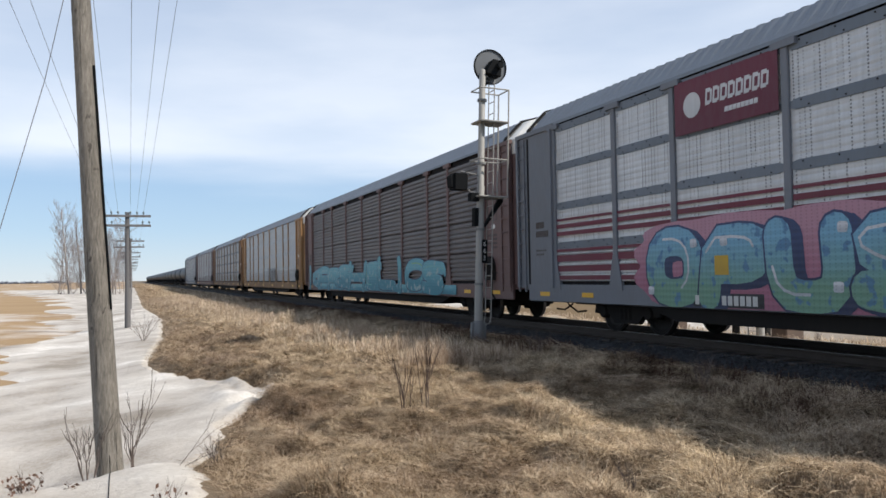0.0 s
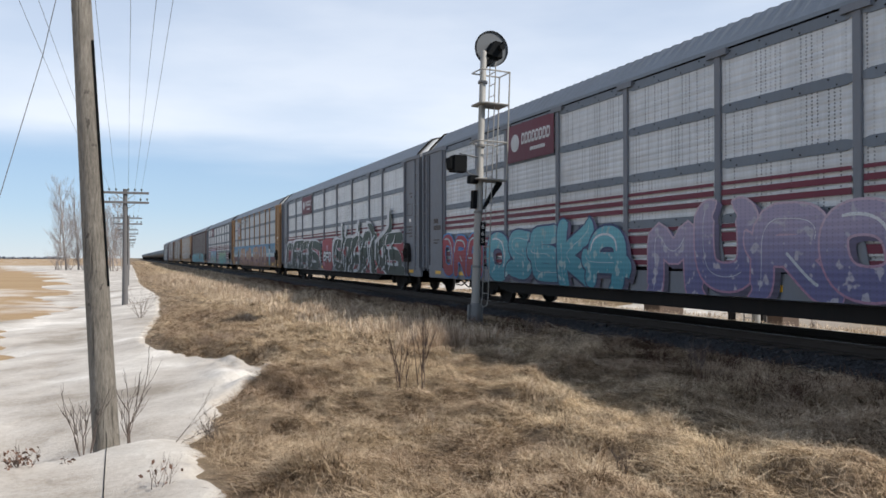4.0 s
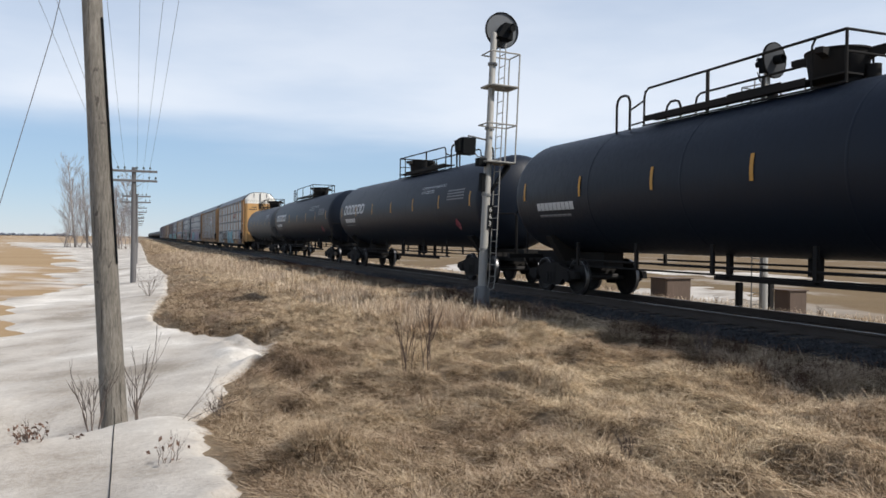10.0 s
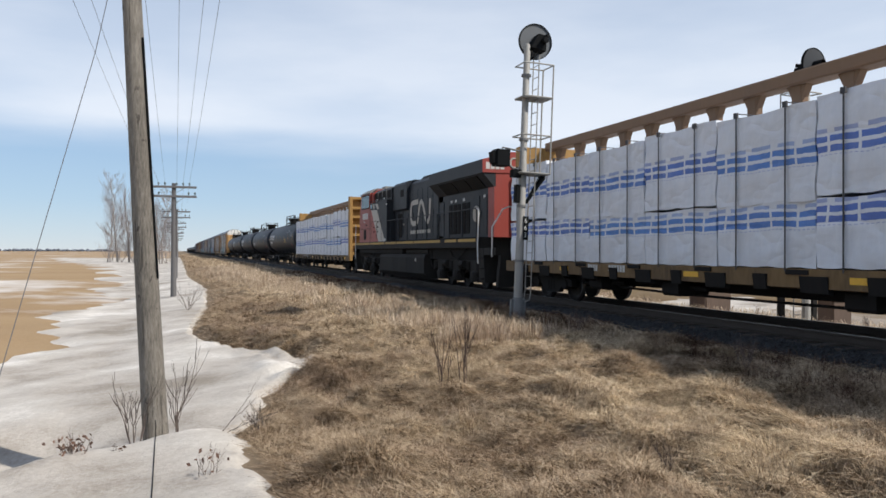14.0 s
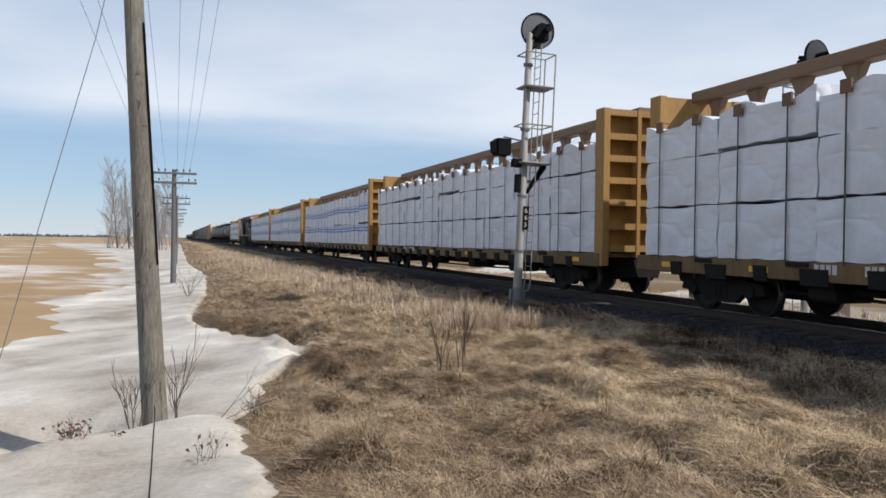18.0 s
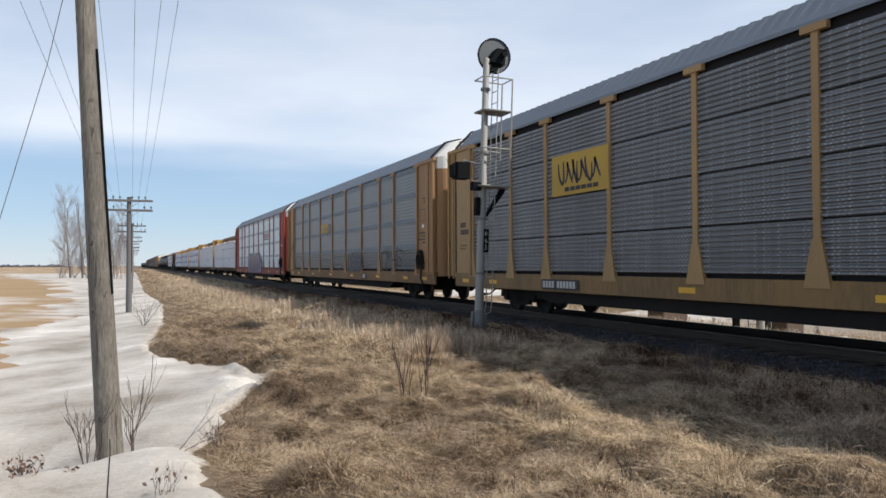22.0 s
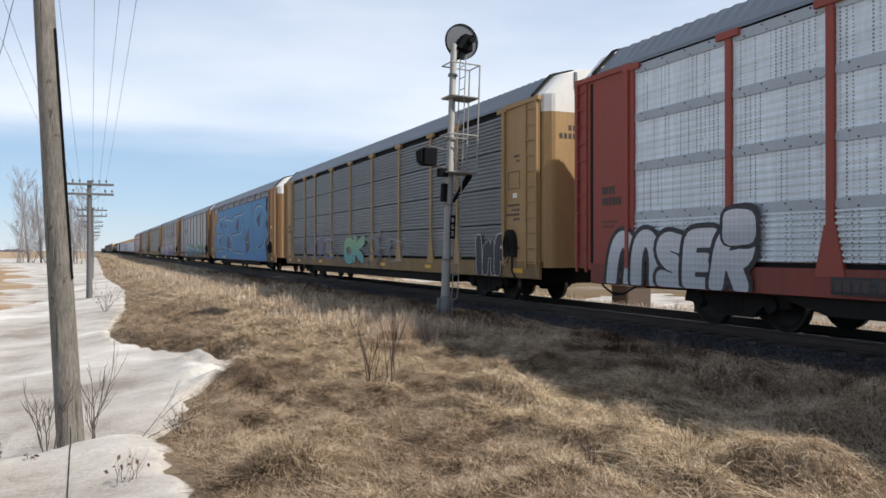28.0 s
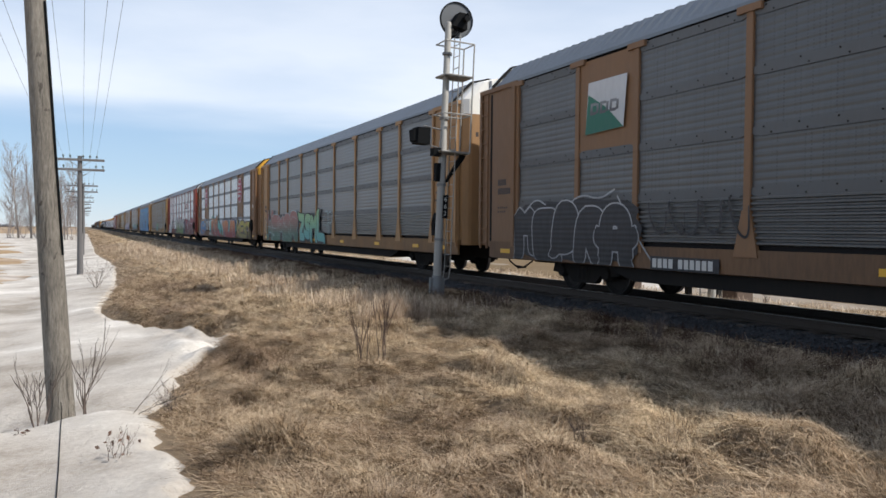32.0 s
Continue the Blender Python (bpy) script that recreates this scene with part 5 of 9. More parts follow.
def centerbeam(front, back, printed, label, frame="cb_yellow", beam="cb_brown"):
    car = enter(thing("centerbeam_car", label, "railcar", "cars of the train"), (front + back) / 2 + AHEAD)
    half = (front - back) / 2
    hb = half - 0.75
    part("deck", shared("cb_deck", lambda: deck_mesh(11.42)), M["cb_deck"], car)
    part("centre_sill", shared("cb_sill", lambda: MB().prism([(-0.3, 0.5), (0.3, 0.5), (0.45, 0.95), (-0.45, 0.95)], -11.4, 11.4).mesh("centre_sill")), M["dark"], car)
    part("top_beam", shared("cb_beam", lambda: beam_mesh(11.2)), M[beam], car)
    for s in (1, -1):
        bulkhead(car, 1.45 if s < 0 else 1.1, pose(0, s * 11.35, 0, 0, 0, 0 if s < 0 else 180), frame)
        add_truck(car, s * 9.0)
    add_couplers(car, half, -AHEAD)
    for k in range(18):
        y = -10.54 + 1.24 * k
        part("post", shared("cb_post", lambda: MB().cbox(-0.1, 0.1, -0.13, 0.13, 1.1, 4.6, 0.02, "z").prism([(-0.25, 4.6), (0.25, 4.6), (0.12, 4.35), (-0.12, 4.35)], -0.08, 0.08, "x").mesh("post")), M[beam], car, at=(0, y, 0))
    tiers = ((1.13, 1.0), (2.19, 0.97), (3.22, 0.72))
    if printed:
        tiers = ((1.13, 1.13), (2.29, 1.64))
    rng = random.Random(int(-front))
    for q, (z0, h) in enumerate(tiers):
        for k in range(9):
            y = -9.92 + 2.48 * k
            v = rng.randrange(3)
            saggy = q == len(tiers) - 1
            z = z0 + h / 2 + (rng.uniform(-0.05, 0.09) if saggy else rng.uniform(-0.01, 0.012))
            me = shared(("pack", q, printed, v), lambda: bundle_mesh(2.45, h, 7 * v + q + 3, saggy and not printed))
            wrap = M[("wrap_print" if q else "wrap_low") if printed else "wrap_plain"]
            part("lumber_pack", me, wrap, car, "lumber pack in white sheeting with blue print" if printed else "lumber pack in plain white sheeting", at=pose(-0.78 + rng.uniform(-0.012, 0.012), y, z, 0, 0, rng.uniform(-0.5, 0.5)))
            part("lumber_pack", me, wrap, car, at=pose(0.78, y, z, 0, 0, 180))
    top = tiers[-1][0] + tiers[-1][1]
    for k in range(18):
        y = -10.54 + 1.24 * k
        st = part("strap", shared(("strap", printed), lambda: MB().box(-1.508, -1.50, -0.016, 0.016, 1.05, top + 0.03).box(-1.508, -0.2, -0.016, 0.016, top + 0.03, top + 0.045).mesh("strap")), M["strap"], car, at=(0, y, 0))
        part("corner_guard", shared(("guard", printed), lambda: (MB().box(-1.525, -1.49, -0.05, 0.05, top - 0.05, top + 0.05) if printed else MB().box(-1.53, -1.49, -0.11, 0.11, top - 0.17, top + 0.05)).mesh("corner_guard")), M["strap" if printed else "card_guard"], st, "small black corner hook" if printed else "brown card corner guard")
    for k in range(8):
        part("deck_bracket", shared("cb_bracket", lambda: MB().prism([(-1.475, 0.70), (-1.36, 0.66), (-1.36, 0.98), (-1.51, 0.98)], -0.3, 0.3).box(-1.50, -1.44, 0.12, 0.62, 1.0, 1.085).mesh("deck_bracket")), M["dark"], car, at=(0, -8.68 + 2.48 * k, 0))
    for y in (-5.6, -1.9, 3.1, 6.3):
        part("under_box", shared("cb_under", lambda: MB().cbox(-1.2, -0.4, -0.3, 0.3, 0.42, 0.76, 0.06).cyl((-0.9, -0.9, 0.6), (-0.9, -0.35, 0.6), 0.05, n=8).mesh("under_box")), M["dark"], car, at=(0, y, 0))
    part("brake_rod", shared("cb_rod", lambda: MB().tube([(-0.75, -8.0, 0.52), (-0.75, -2.0, 0.44), (-0.75, 3.0, 0.44), (-0.75, 8.0, 0.52)], 0.03).mesh("brake_rod")), M["dark"], car)
    for k in range(9):
        part("stake_pocket", shared("cb_pocket", lambda: MB().prism([(-1.49, 0.72), (-1.40, 0.72), (-1.40, 1.0), (-1.53, 1.0)], -0.16, 0.16).mesh("stake_pocket")), M["dark"], car, at=(0, -9.92 + 2.48 * k, 0))
    stuff_part("road_mark", shared("cb_mark", beam_marks), M["lettering"], car, "white bars in place of the number", at=(-1.472, 0, 0))
    for y in (10.2, 7.5, 2.0, -2.2, -6.2, -10.2):
        part("reflector", shared("reflector", lambda: None), M["reflect"], car, "yellow reflector", at=(-1.475, y, 0.93))
    return car


CB = "yellow centre-beam flat car loaded with "
cbs = [centerbeam(-249.48, -273.08, True, CB + "printed lumber packs")]
for a, b, p in ((-295.85, -320.55, True), (-320.0, -345.0, True), (-345.0, -369.8, True), (-369.8, -394.4, False), (-394.4, -418.9, False)):
    cbs.append(centerbeam(a, b, p, CB + ("printed lumber packs" if p else "plain white lumber packs")))


# -- locomotive in the middle of the train, cab forwards --
M["loco_black"] = paint("loco_black_paint", (0.0145, 0.0185, 0.0245), 0.55, amount=0.4, dirt=(0.05, 0.05, 0.05), gloss=0.3)
M["loco_red"] = paint("loco_red_paint", (0.27, 0.038, 0.027), 0.5, amount=0.35, dirt=(0.13, 0.06, 0.05))
M["loco_stripe"] = paint("loco_pale_stripe", (0.40, 0.375, 0.33), 0.55, amount=0.5, dirt=(0.19, 0.15, 0.11))
M["loco_under"] = paint("loco_road_grime", (0.022, 0.021, 0.02), 0.8, amount=0.55, dirt=(0.055, 0.05, 0.044), gloss=0.2)
M["loco_roof"] = paint("dusty_cab_roof", (0.20, 0.20, 0.19), 0.7, amount=0.5)
M["loco_yellow"] = paint("worn_sill_yellow", (0.42, 0.26, 0.05), 0.6, amount=0.75, dirt=(0.12, 0.08, 0.04))
M["grab_white"] = paint("grab_rail_white", (0.6, 0.6, 0.58), 0.5, amount=0.3)
M["glass"] = plain("cab_glass", (0.05, 0.08, 0.09), 0.08)


def loco_side_frame():
    """Cast frame of a three-axle truck: arched top, hanging axle boxes, springs and brake cylinders."""
    prof = [(-2.75, 0.62), (-2.7, 0.92), (-2.3, 1.05), (2.3, 1.05), (2.7, 0.92), (2.75, 0.62)]
    for y in (1.88, 0.0, -1.88):
        prof += [(y + 0.62, 0.74), (y + 0.34, 0.70), (y + 0.30, 0.26), (y - 0.30, 0.26), (y - 0.34, 0.70), (y - 0.62, 0.74)]
    mb = MB().prism(prof, -0.09, 0.09, "x")
    for y in (1.88, 0.0, -1.88):
        mb.lathe([(0.12, -0.2), (0.19, -0.17), (0.2, -0.08)], 14, "x", (0, y, 0.47))
        mb.cbox(-0.14, -0.08, y - 0.26, y + 0.26, 0.30, 0.66, 0.05, "x")
        mb.cyl((-0.12, y - 0.47, 0.7), (-0.12, y - 0.47, 1.0), 0.09, n=8).cyl((-0.12, y + 0.47, 0.7), (-0.12, y + 0.47, 1.0), 0.09, n=8)
    for y in (0.95, -0.95):
        mb.cyl((-0.18, y - 0.2, 0.93), (-0.18, y + 0.24, 0.93), 0.12, n=10)
        mb.tube([(-0.15, y + 0.2, 0.93), (-0.14, y + 0.45, 0.6), (-0.05, y + 0.42, 0.4)], 0.035)
    return mb.mesh("side_frame", 40)


def band_of(mb, x, pts, half):
    """Flat bent band of one width on a side wall, through (y, z) points."""
    out = []
    for n, (d, z) in enumerate(pts):
        (a, b), (c, e) = pts[max(n - 1, 0)], pts[min(n + 1, len(pts) - 1)]
        tx, tz = c - a, e - b
        ln = math.hypot(tx, tz)
        out += [(x, d - tz / ln * q, z + tx / ln * q) for q in (-half, half)]
    return mb.add(out, [(2 * n, 2 * n + 1, 2 * n + 3, 2 * n + 2) for n in range(len(pts) - 1)])


def locomotive(front, back):
    car = enter(thing("locomotive", "black and red diesel locomotive within the train", "locomotive"), (front + back) / 2)
    K, R_, D_, U, P = M["loco_black"], M["loco_red"], M["dark"], M["loco_under"], M["loco_stripe"]
    F = (front - back) / 2            # local y = F - distance from the front coupling

    def yy(d):
        return F - d

    def slab(x0, x1, d0, d1, z0, z1, c=0.015):
        return MB().cbox(x0, x1, yy(d1), yy(d0), z0, z1, c, "x")
    part("frame", MB().cbox(-1.5, 1.5, yy(20.3), yy(0.85), 1.5, 1.86, 0.02), U, car)
    part("under_frame", MB().box(-1.25, 1.25, yy(20.3), yy(0.9), 1.06, 1.498), D_, car)
    for d0, d1 in ((0.9, 4.3), (4.42, 7.5), (7.7, 9.7), (9.85, 12.6), (12.7, 16.3), (16.9, 18.2), (18.4, 20.2)):
        part("sill_stripe", MB().box(-1.507, -1.49, yy(d1), yy(d0), 1.725, 1.83), M["loco_yellow"], car, "worn yellow sill stripe")
    part("walkway", MB().box(-1.49, 1.49, yy(20.3), yy(7.95), 1.862, 1.885), D_, car)
    # hood with its row of doors
    hood = MB().prism([(-1.05, 1.88), (1.05, 1.88), (1.05, 4.5), (0.85, 4.68), (-0.85, 4.68), (-1.05, 4.5)], yy(15.4), yy(7.8))
    hd = part("hood", hood, K, car)
    for k, d in enumerate((8.35, 10.75, 11.5, 12.25, 13.0, 13.75, 14.5)):
        part("hood_door", shared("hood_door", lambda: MB().cbox(-1.075, -1.045, -0.35, 0.35, 2.0, 4.2, 0.012, "x").box(-1.1, -1.07, 0.27, 0.31, 2.9, 3.15).box(-1.095, -1.07, -0.345, -0.3, 2.4, 2.5).box(-1.095, -1.07, -0.345, -0.3, 3.7, 3.8).mesh("hood_door")), K, hd, at=(0, yy(d), 0))
    # black slab on the wall, painting the shade of a set-back doorway
    part("door_recess", slab(-1.082, -1.06, 8.55, 9.25, 2.05, 3.2), D_, hd, "dark slab for the shade in a recessed doorway")
    part("hinge_rail", MB().tube([(-1.12, yy(9.6), 2.2), (-1.12, yy(9.6), 3.3)], 0.02), K, hd)
    hump = part("filter_box", MB().prism([(-1.22, 3.4), (-1.22, 4.56), (-1.1, 4.7), (1.1, 4.7), (1.22, 4.56), (1.22, 3.4), (1.05, 3.32), (-1.05, 3.32)], yy(10.55), yy(8.15)), K, car, "overhanging air filter box")
    part("intake_grille", slab(-1.235, -1.21, 9.55, 10.05, 3.98, 4.32), D_, hump)
    part("roof_lid", MB().cbox(-0.9, 0.9, yy(10.7), yy(9.9), 4.702, 4.75, 0.02), K, hump)
    # equipment room behind the cab, flush with it, and the grid box over it
    room = part("equipment_room", slab(-1.49, 1.49, 4.44, 7.92, 1.86, 3.96, 0.03), K, car)
    part("livery_red", MB().prism([(yy(4.46), 1.88), (yy(4.46), 3.66), (yy(4.7), 3.6), (yy(6.28), 1.88)], -1.502, -1.485, "x"), R_, room)
    part("livery_stripe", MB().prism([(yy(4.7), 3.58), (yy(5.95), 3.54), (yy(7.6), 1.88), (yy(6.28), 1.88)], -1.504, -1.485, "x"), P, room, "pale slanting stripe with rust runs")
    part("livery_patch", MB().prism([(yy(5.55), 3.88), (yy(6.1), 3.86), (yy(6.4), 3.58), (yy(6.0), 3.58)], -1.504, -1.485, "x"), P, room, "pale end of the slanting stripe")
    part("livery_patch", MB().prism([(yy(4.95), 3.88), (yy(5.4), 3.88), (yy(5.4), 3.64), (yy(5.15), 3.64)], -1.504, -1.485, "x"), P, room, "pale end of the slanting stripe")
    part("side_window", slab(-1.508, -1.48, 4.55, 4.85, 3.66, 3.88, 0.03), M["glass"], room)
    for d0, d1, z0, z1 in ((4.7, 5.9, 2.05, 2.95), (6.0, 6.9, 2.0, 2.9)):
        part("hatch_seam", MB().box(-1.51, -1.5, yy(d1), yy(d0), z1, z1 + 0.018).box(-1.51, -1.5, yy(d0 + 0.018), yy(d0), z0, z1).box(-1.51, -1.5, yy(d1), yy(d1 - 0.018), z0, z1), U, room, "dark seam of a hatch")
    for d, z in ((5.35, 2.35), (5.35, 2.6), (6.2, 2.35), (6.2, 2.6), (6.25, 2.85)):
        part("latch", MB().cbox(-1.525, -1.5, yy(d + 0.05), yy(d - 0.05), z, z + 0.09, 0.015, "x"), D_, room)
    part("notice", MB().box(-1.512, -1.5, yy(7.75), yy(7.5), 1.92, 2.02), M["lettering"], room, "small pale notice")
    grid = part("grid_box", MB().prism([(-1.3, 3.962), (1.3, 3.962), (1.3, 4.5), (1.1, 4.64), (-1.1, 4.64), (-1.3, 4.5)], yy(8.148), yy(4.5)), K, car)
    for d in (4.75, 5.6, 6.45, 7.3):
        part("grid_opening", shared("grid_opening", lambda: MB().box(-1.315, -1.29, -0.72, 0, 4.08, 4.46).mesh("grid_opening")), D_, grid, at=(0, yy(d), 0))
        part("grid_post", shared("grid_post", lambda: MB().box(-1.34, -1.29, 0.03, 0.07, 4.0, 4.52).mesh("grid_post")), M["loco_roof"], grid, at=(0, yy(d), 0))
    part("grid_rail", MB().tube([(-1.44, yy(8.1), 4.05), (-1.44, yy(4.5), 4.05)], 0.02), K, grid)
    for d, z in ((6.05, 4.02), (7.5, 4.02), (7.95, 3.7), (9.55, 2.62)):
        part("notice", MB().box(-1.512, -1.508, yy(d + 0.1), yy(d - 0.1), z, z + 0.07) if z > 3.5 else MB().box(-1.085, -1.08, yy(d + 0.1), yy(d - 0.1), z, z + 0.12), M["lettering"], room if z > 3.5 else hd, "small pale notice")
    # radiator end with overhanging wings
    rad = MB().prism([(-1.05, 1.88), (1.05, 1.88), (1.05, 3.62), (1.5, 4.1), (1.5, 4.56), (0.4, 4.84), (-0.4, 4.84), (-1.5, 4.56), (-1.5, 4.1), (-1.05, 3.62)], yy(20.3), yy(14.85))
    rad.prism([(-1.05, 3.62), (-1.0, 3.62), (-1.0, 4.66), (-1.5, 4.56), (-1.5, 4.1)], yy(20.835), yy(20.3))
    rd = part("radiator_section", rad, K, car, "overhanging radiator wings")
    for d0, d1 in ((16.0, 17.5), (17.62, 18.9), (19.02, 20.2)):
        part("radiator_screen", MB().prism([(-1.09, 3.64), (-1.46, 4.035), (-1.475, 4.02), (-1.105, 3.625)], yy(d1), yy(d0)), D_, rd)
    for d in (16.35, 16.85, 17.3, 17.85, 18.3):
        part("rear_louvre", shared("louvre", lambda: MB().cbox(-1.075, -1.045, -0.17, 0.17, 2.05, 3.22, 0.02, "x").mesh("rear_louvre")), D_, rd, at=(0, yy(d), 0))
    for d in (15.25, 19.2, 19.9):
        part("rear_door", shared("rear_door", lambda: MB().cbox(-1.07, -1.045, -0.28, 0.28, 2.0, 3.4, 0.012, "x").box(-1.09, -1.065, 0.2, 0.24, 2.6, 2.85).mesh("rear_door")), K, rd, at=(0, yy(d), 0))
    part("hose_reel", MB().lathe([(0.2, -1.1), (0.24, -1.12), (0.3, -1.1), (0.3, -1.07)], 16, "x", (0, yy(19.2), 2.75)).mesh("hose_reel", 40), P, rd, "pale round hose reel")
    for d in (16.5, 17.0, 17.9, 20.0):
        part("notice", MB().box(-1.082, -1.078, yy(d + 0.1), yy(d - 0.1), 3.3, 3.4), M["lettering"], rd, "small pale notice")
    # red rear end
    rear = part("rear_wall", MB().box(-1.06, 1.06, yy(20.85), yy(20.302), 1.88, 3.62).box(-0.998, 1.06, yy(20.84), yy(20.302), 3.62, 4.6).prism([(1.5, 4.1), (1.5, 4.56), (0.4, 4.84), (-0.4, 4.84), (-1.5, 4.56), (-1.5, 4.1)], yy(20.87), yy(20.838)), R_, car, "red rear end")
    part("lamp_housing", MB().cbox(-0.3, 0.3, yy(21.05), yy(20.85), 2.2, 4.05, 0.03, "z"), R_, rear)
    for z in (3.05, 3.28):
        part("head_lamp", MB().lathe([(0.1, yy(21.09)), (0.1, yy(21.05))], 14, "y", (0, 0, z)), M["glass"], rear)
    part("lamp_recess", MB().box(-0.22, 0.22, yy(21.056), yy(21.05), 3.55, 3.9).box(-0.22, 0.22, yy(21.056), yy(21.05), 2.92, 3.42), D_, rear)
    for x0, x1 in ((-1.38, -1.24), (-1.2, -1.06), (-1.02, -0.88), (-0.84, -0.7), (0.75, 0.9), (0.95, 1.1), (1.15, 1.3)):
        part("rear_number", MB().box(x0, x1, yy(20.876), yy(20.87), 4.22, 4.46), M["lettering"], rear, "white bar in place of the number")
    for pts in ([(-0.12, 4.62), (-0.38, 4.62), (-0.46, 4.55), (-0.46, 4.38), (-0.38, 4.3), (-0.1, 4.3)], [(-0.1, 4.3), (-0.02, 4.55), (0.06, 4.62), (0.16, 4.55), (0.28, 4.34), (0.36, 4.3), (0.42, 4.38), (0.42, 4.62)]):
        m = MB()
        for (x0, z0), (x1, z1) in zip(pts, pts[1:]):
            m.cyl((x0, yy(20.872), z0), (x1, yy(20.872), z1), 0.035, n=4)
        part("rear_emblem", m, P, rear, "pale bent band of the emblem")
    # cab: leaning windscreen, dusty roof, wide nose
    cb = part("cab", MB().prism([(yy(4.42), 1.86), (yy(2.0), 1.86), (yy(2.0), 3.6), (yy(2.32), 4.56), (yy(4.42), 4.56)], -1.5, 1.5, "x"), R_, car)
    part("cab_roof", MB().prism([(-1.54, 4.5), (-1.1, 4.74), (1.1, 4.74), (1.54, 4.5), (1.54, 4.562), (1.12, 4.8), (-1.12, 4.8), (-1.54, 4.562)], yy(4.44), yy(2.2)), M["loco_roof"], car, "dusty grey cab roof")
    part("roof_unit", MB().cbox(-0.6, 0.6, yy(4.2), yy(3.4), 4.8, 4.95, 0.04), M["loco_roof"], car)
    part("cab_rear", MB().prism([(-1.4, 3.97), (-1.4, 4.5), (-1.1, 4.72), (-0.6, 4.72), (-0.6, 3.97)], yy(4.78), yy(4.442)), R_, cb)
    for d0, d1 in ((2.45, 2.72), (2.88, 3.3), (3.38, 3.72), (3.82, 4.16)):
        part("window_frame", MB().cbox(-1.512, -1.49, yy(d1 + 0.05), yy(d0 - 0.05), 3.7, 4.46, 0.05, "x"), D_, cb)
        part("cab_window", MB().cbox(-1.518, -1.5, yy(d1), yy(d0), 3.75, 4.41, 0.04, "x"), M["glass"], cb)
    for k in range(4):
        part("cab_number", MB().cbox(-1.508, -1.49, yy(2.68 + 0.32 * k + 0.24), yy(2.68 + 0.32 * k), 3.14, 3.48, 0.03, "x"), M["lettering"], cb, "pale bar in place of the number")
    part("cab_mark", MB().box(-1.506, -1.49, yy(3.3), yy(2.95), 2.96, 3.02), M["lettering"], cb, "small pale bar in place of lettering")
    part("cab_grille", MB().cbox(-1.512, -1.49, yy(3.52), yy(2.98), 2.02, 2.56, 0.02, "x"), D_, cb)
    part("door_handle", MB().cbox(-1.53, -1.5, yy(3.72), yy(3.5), 2.78, 2.84, 0.01, "x"), D_, cb)
    part("cab_seam", MB().box(-1.506, -1.49, yy(4.43), yy(4.4), 1.88, 4.5).box(-1.506, -1.49, yy(4.4), yy(2.1), 2.6, 2.618), U, cb, "dark panel seam")
    nose = MB().prism([(-1.5, yy(2.0)), (1.5, yy(2.0)), (1.25, yy(0.8)), (-1.25, yy(0.8))], 1.86, 3.3, "z")
    nose.add([(-1.5, yy(2.0), 3.3), (1.5, yy(2.0), 3.3), (1.25, yy(0.8), 3.3), (-1.25, yy(0.8), 3.3), (-1.4, yy(2.0), 3.6), (1.4, yy(2.0), 3.6), (1.1, yy(0.9), 3.42), (-1.1, yy(0.9), 3.42)],
             [(0, 3, 7, 4), (1, 5, 6, 2), (3, 2, 6, 7), (4, 7, 6, 5), (0, 4, 5, 1), (0, 1, 2, 3)])
    part("nose", nose, R_, car)
    part("platform", MB().cbox(-1.45, 1.45, yy(0.85), yy(0.3), 1.3, 1.5, 0.02), U, car)
    for d in (0.35, 20.35):
        part("step_well", MB().prism([(-1.48, 1.5), (-0.9, 1.5), (-0.9, 0.3), (-1.4, 0.3)], yy(d + 0.5), yy(d)), U, car)
        for z in (0.42, 0.78, 1.14):
            part("step", shared("loco_step", lambda: MB().box(-1.5, -1.2, -0.46, -0.04, 0, 0.03).mesh("step")), D_, car, at=(0, yy(d), z))
    part("rear_platform", MB().cbox(-1.45, 1.45, yy(21.9), yy(20.3), 1.25, 1.5, 0.02), U, car)
    part("snow_plough", MB().prism([(-1.4, 0.2), (1.4, 0.2), (1.3, 1.25), (-1.3, 1.25)], yy(22.0), yy(21.8)), U, car)
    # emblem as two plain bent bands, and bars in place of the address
    bands = ([(12.05, 3.62), (11.2, 3.62), (10.98, 3.54), (10.88, 3.34), (10.88, 2.95), (10.98, 2.74), (11.2, 2.66), (11.75, 2.66), (11.95, 2.74), (12.05, 2.92)],
             [(12.05, 2.92), (12.2, 3.36), (12.34, 3.56), (12.55, 3.6), (12.75, 3.46), (13.1, 2.88), (13.28, 2.7), (13.5, 2.68), (13.66, 2.82), (13.72, 3.05), (13.78, 3.66)])
    for k, pts in enumerate(bands):
        part("emblem", band_of(MB(), -1.1 - 0.002 * k, [(yy(d), z) for d, z in pts], 0.115), P, hd, "pale bent band of the emblem")
    x = 10.8
    for w in (0.34, 0.34, 0.34, 0.08, 0.24, 0.26, 0.08, 0.24, 0.26):
        part("address_bar", MB().cbox(-1.1, -1.04, yy(x + w), yy(x), 2.18, 2.34, 0.03, "x"), P, hd, "pale bar in place of lettering")
        x += w + 0.1
    for d in (11.4, 11.9, 12.6):
        part("roof_gear", shared("roof_gear", lambda: MB().lathe([(0.2, 4.66), (0.22, 4.76), (0.14, 4.84), (0.04, 4.87)], 12, "z").mesh("roof_gear", 40)), D_, car, at=(-0.5, yy(d), 0))
    # rails along the walkway
    part("hand_rail", MB().tube([(-1.46, yy(20.2), 2.9), (-1.46, yy(8.0), 2.9)], 0.022), K, car)
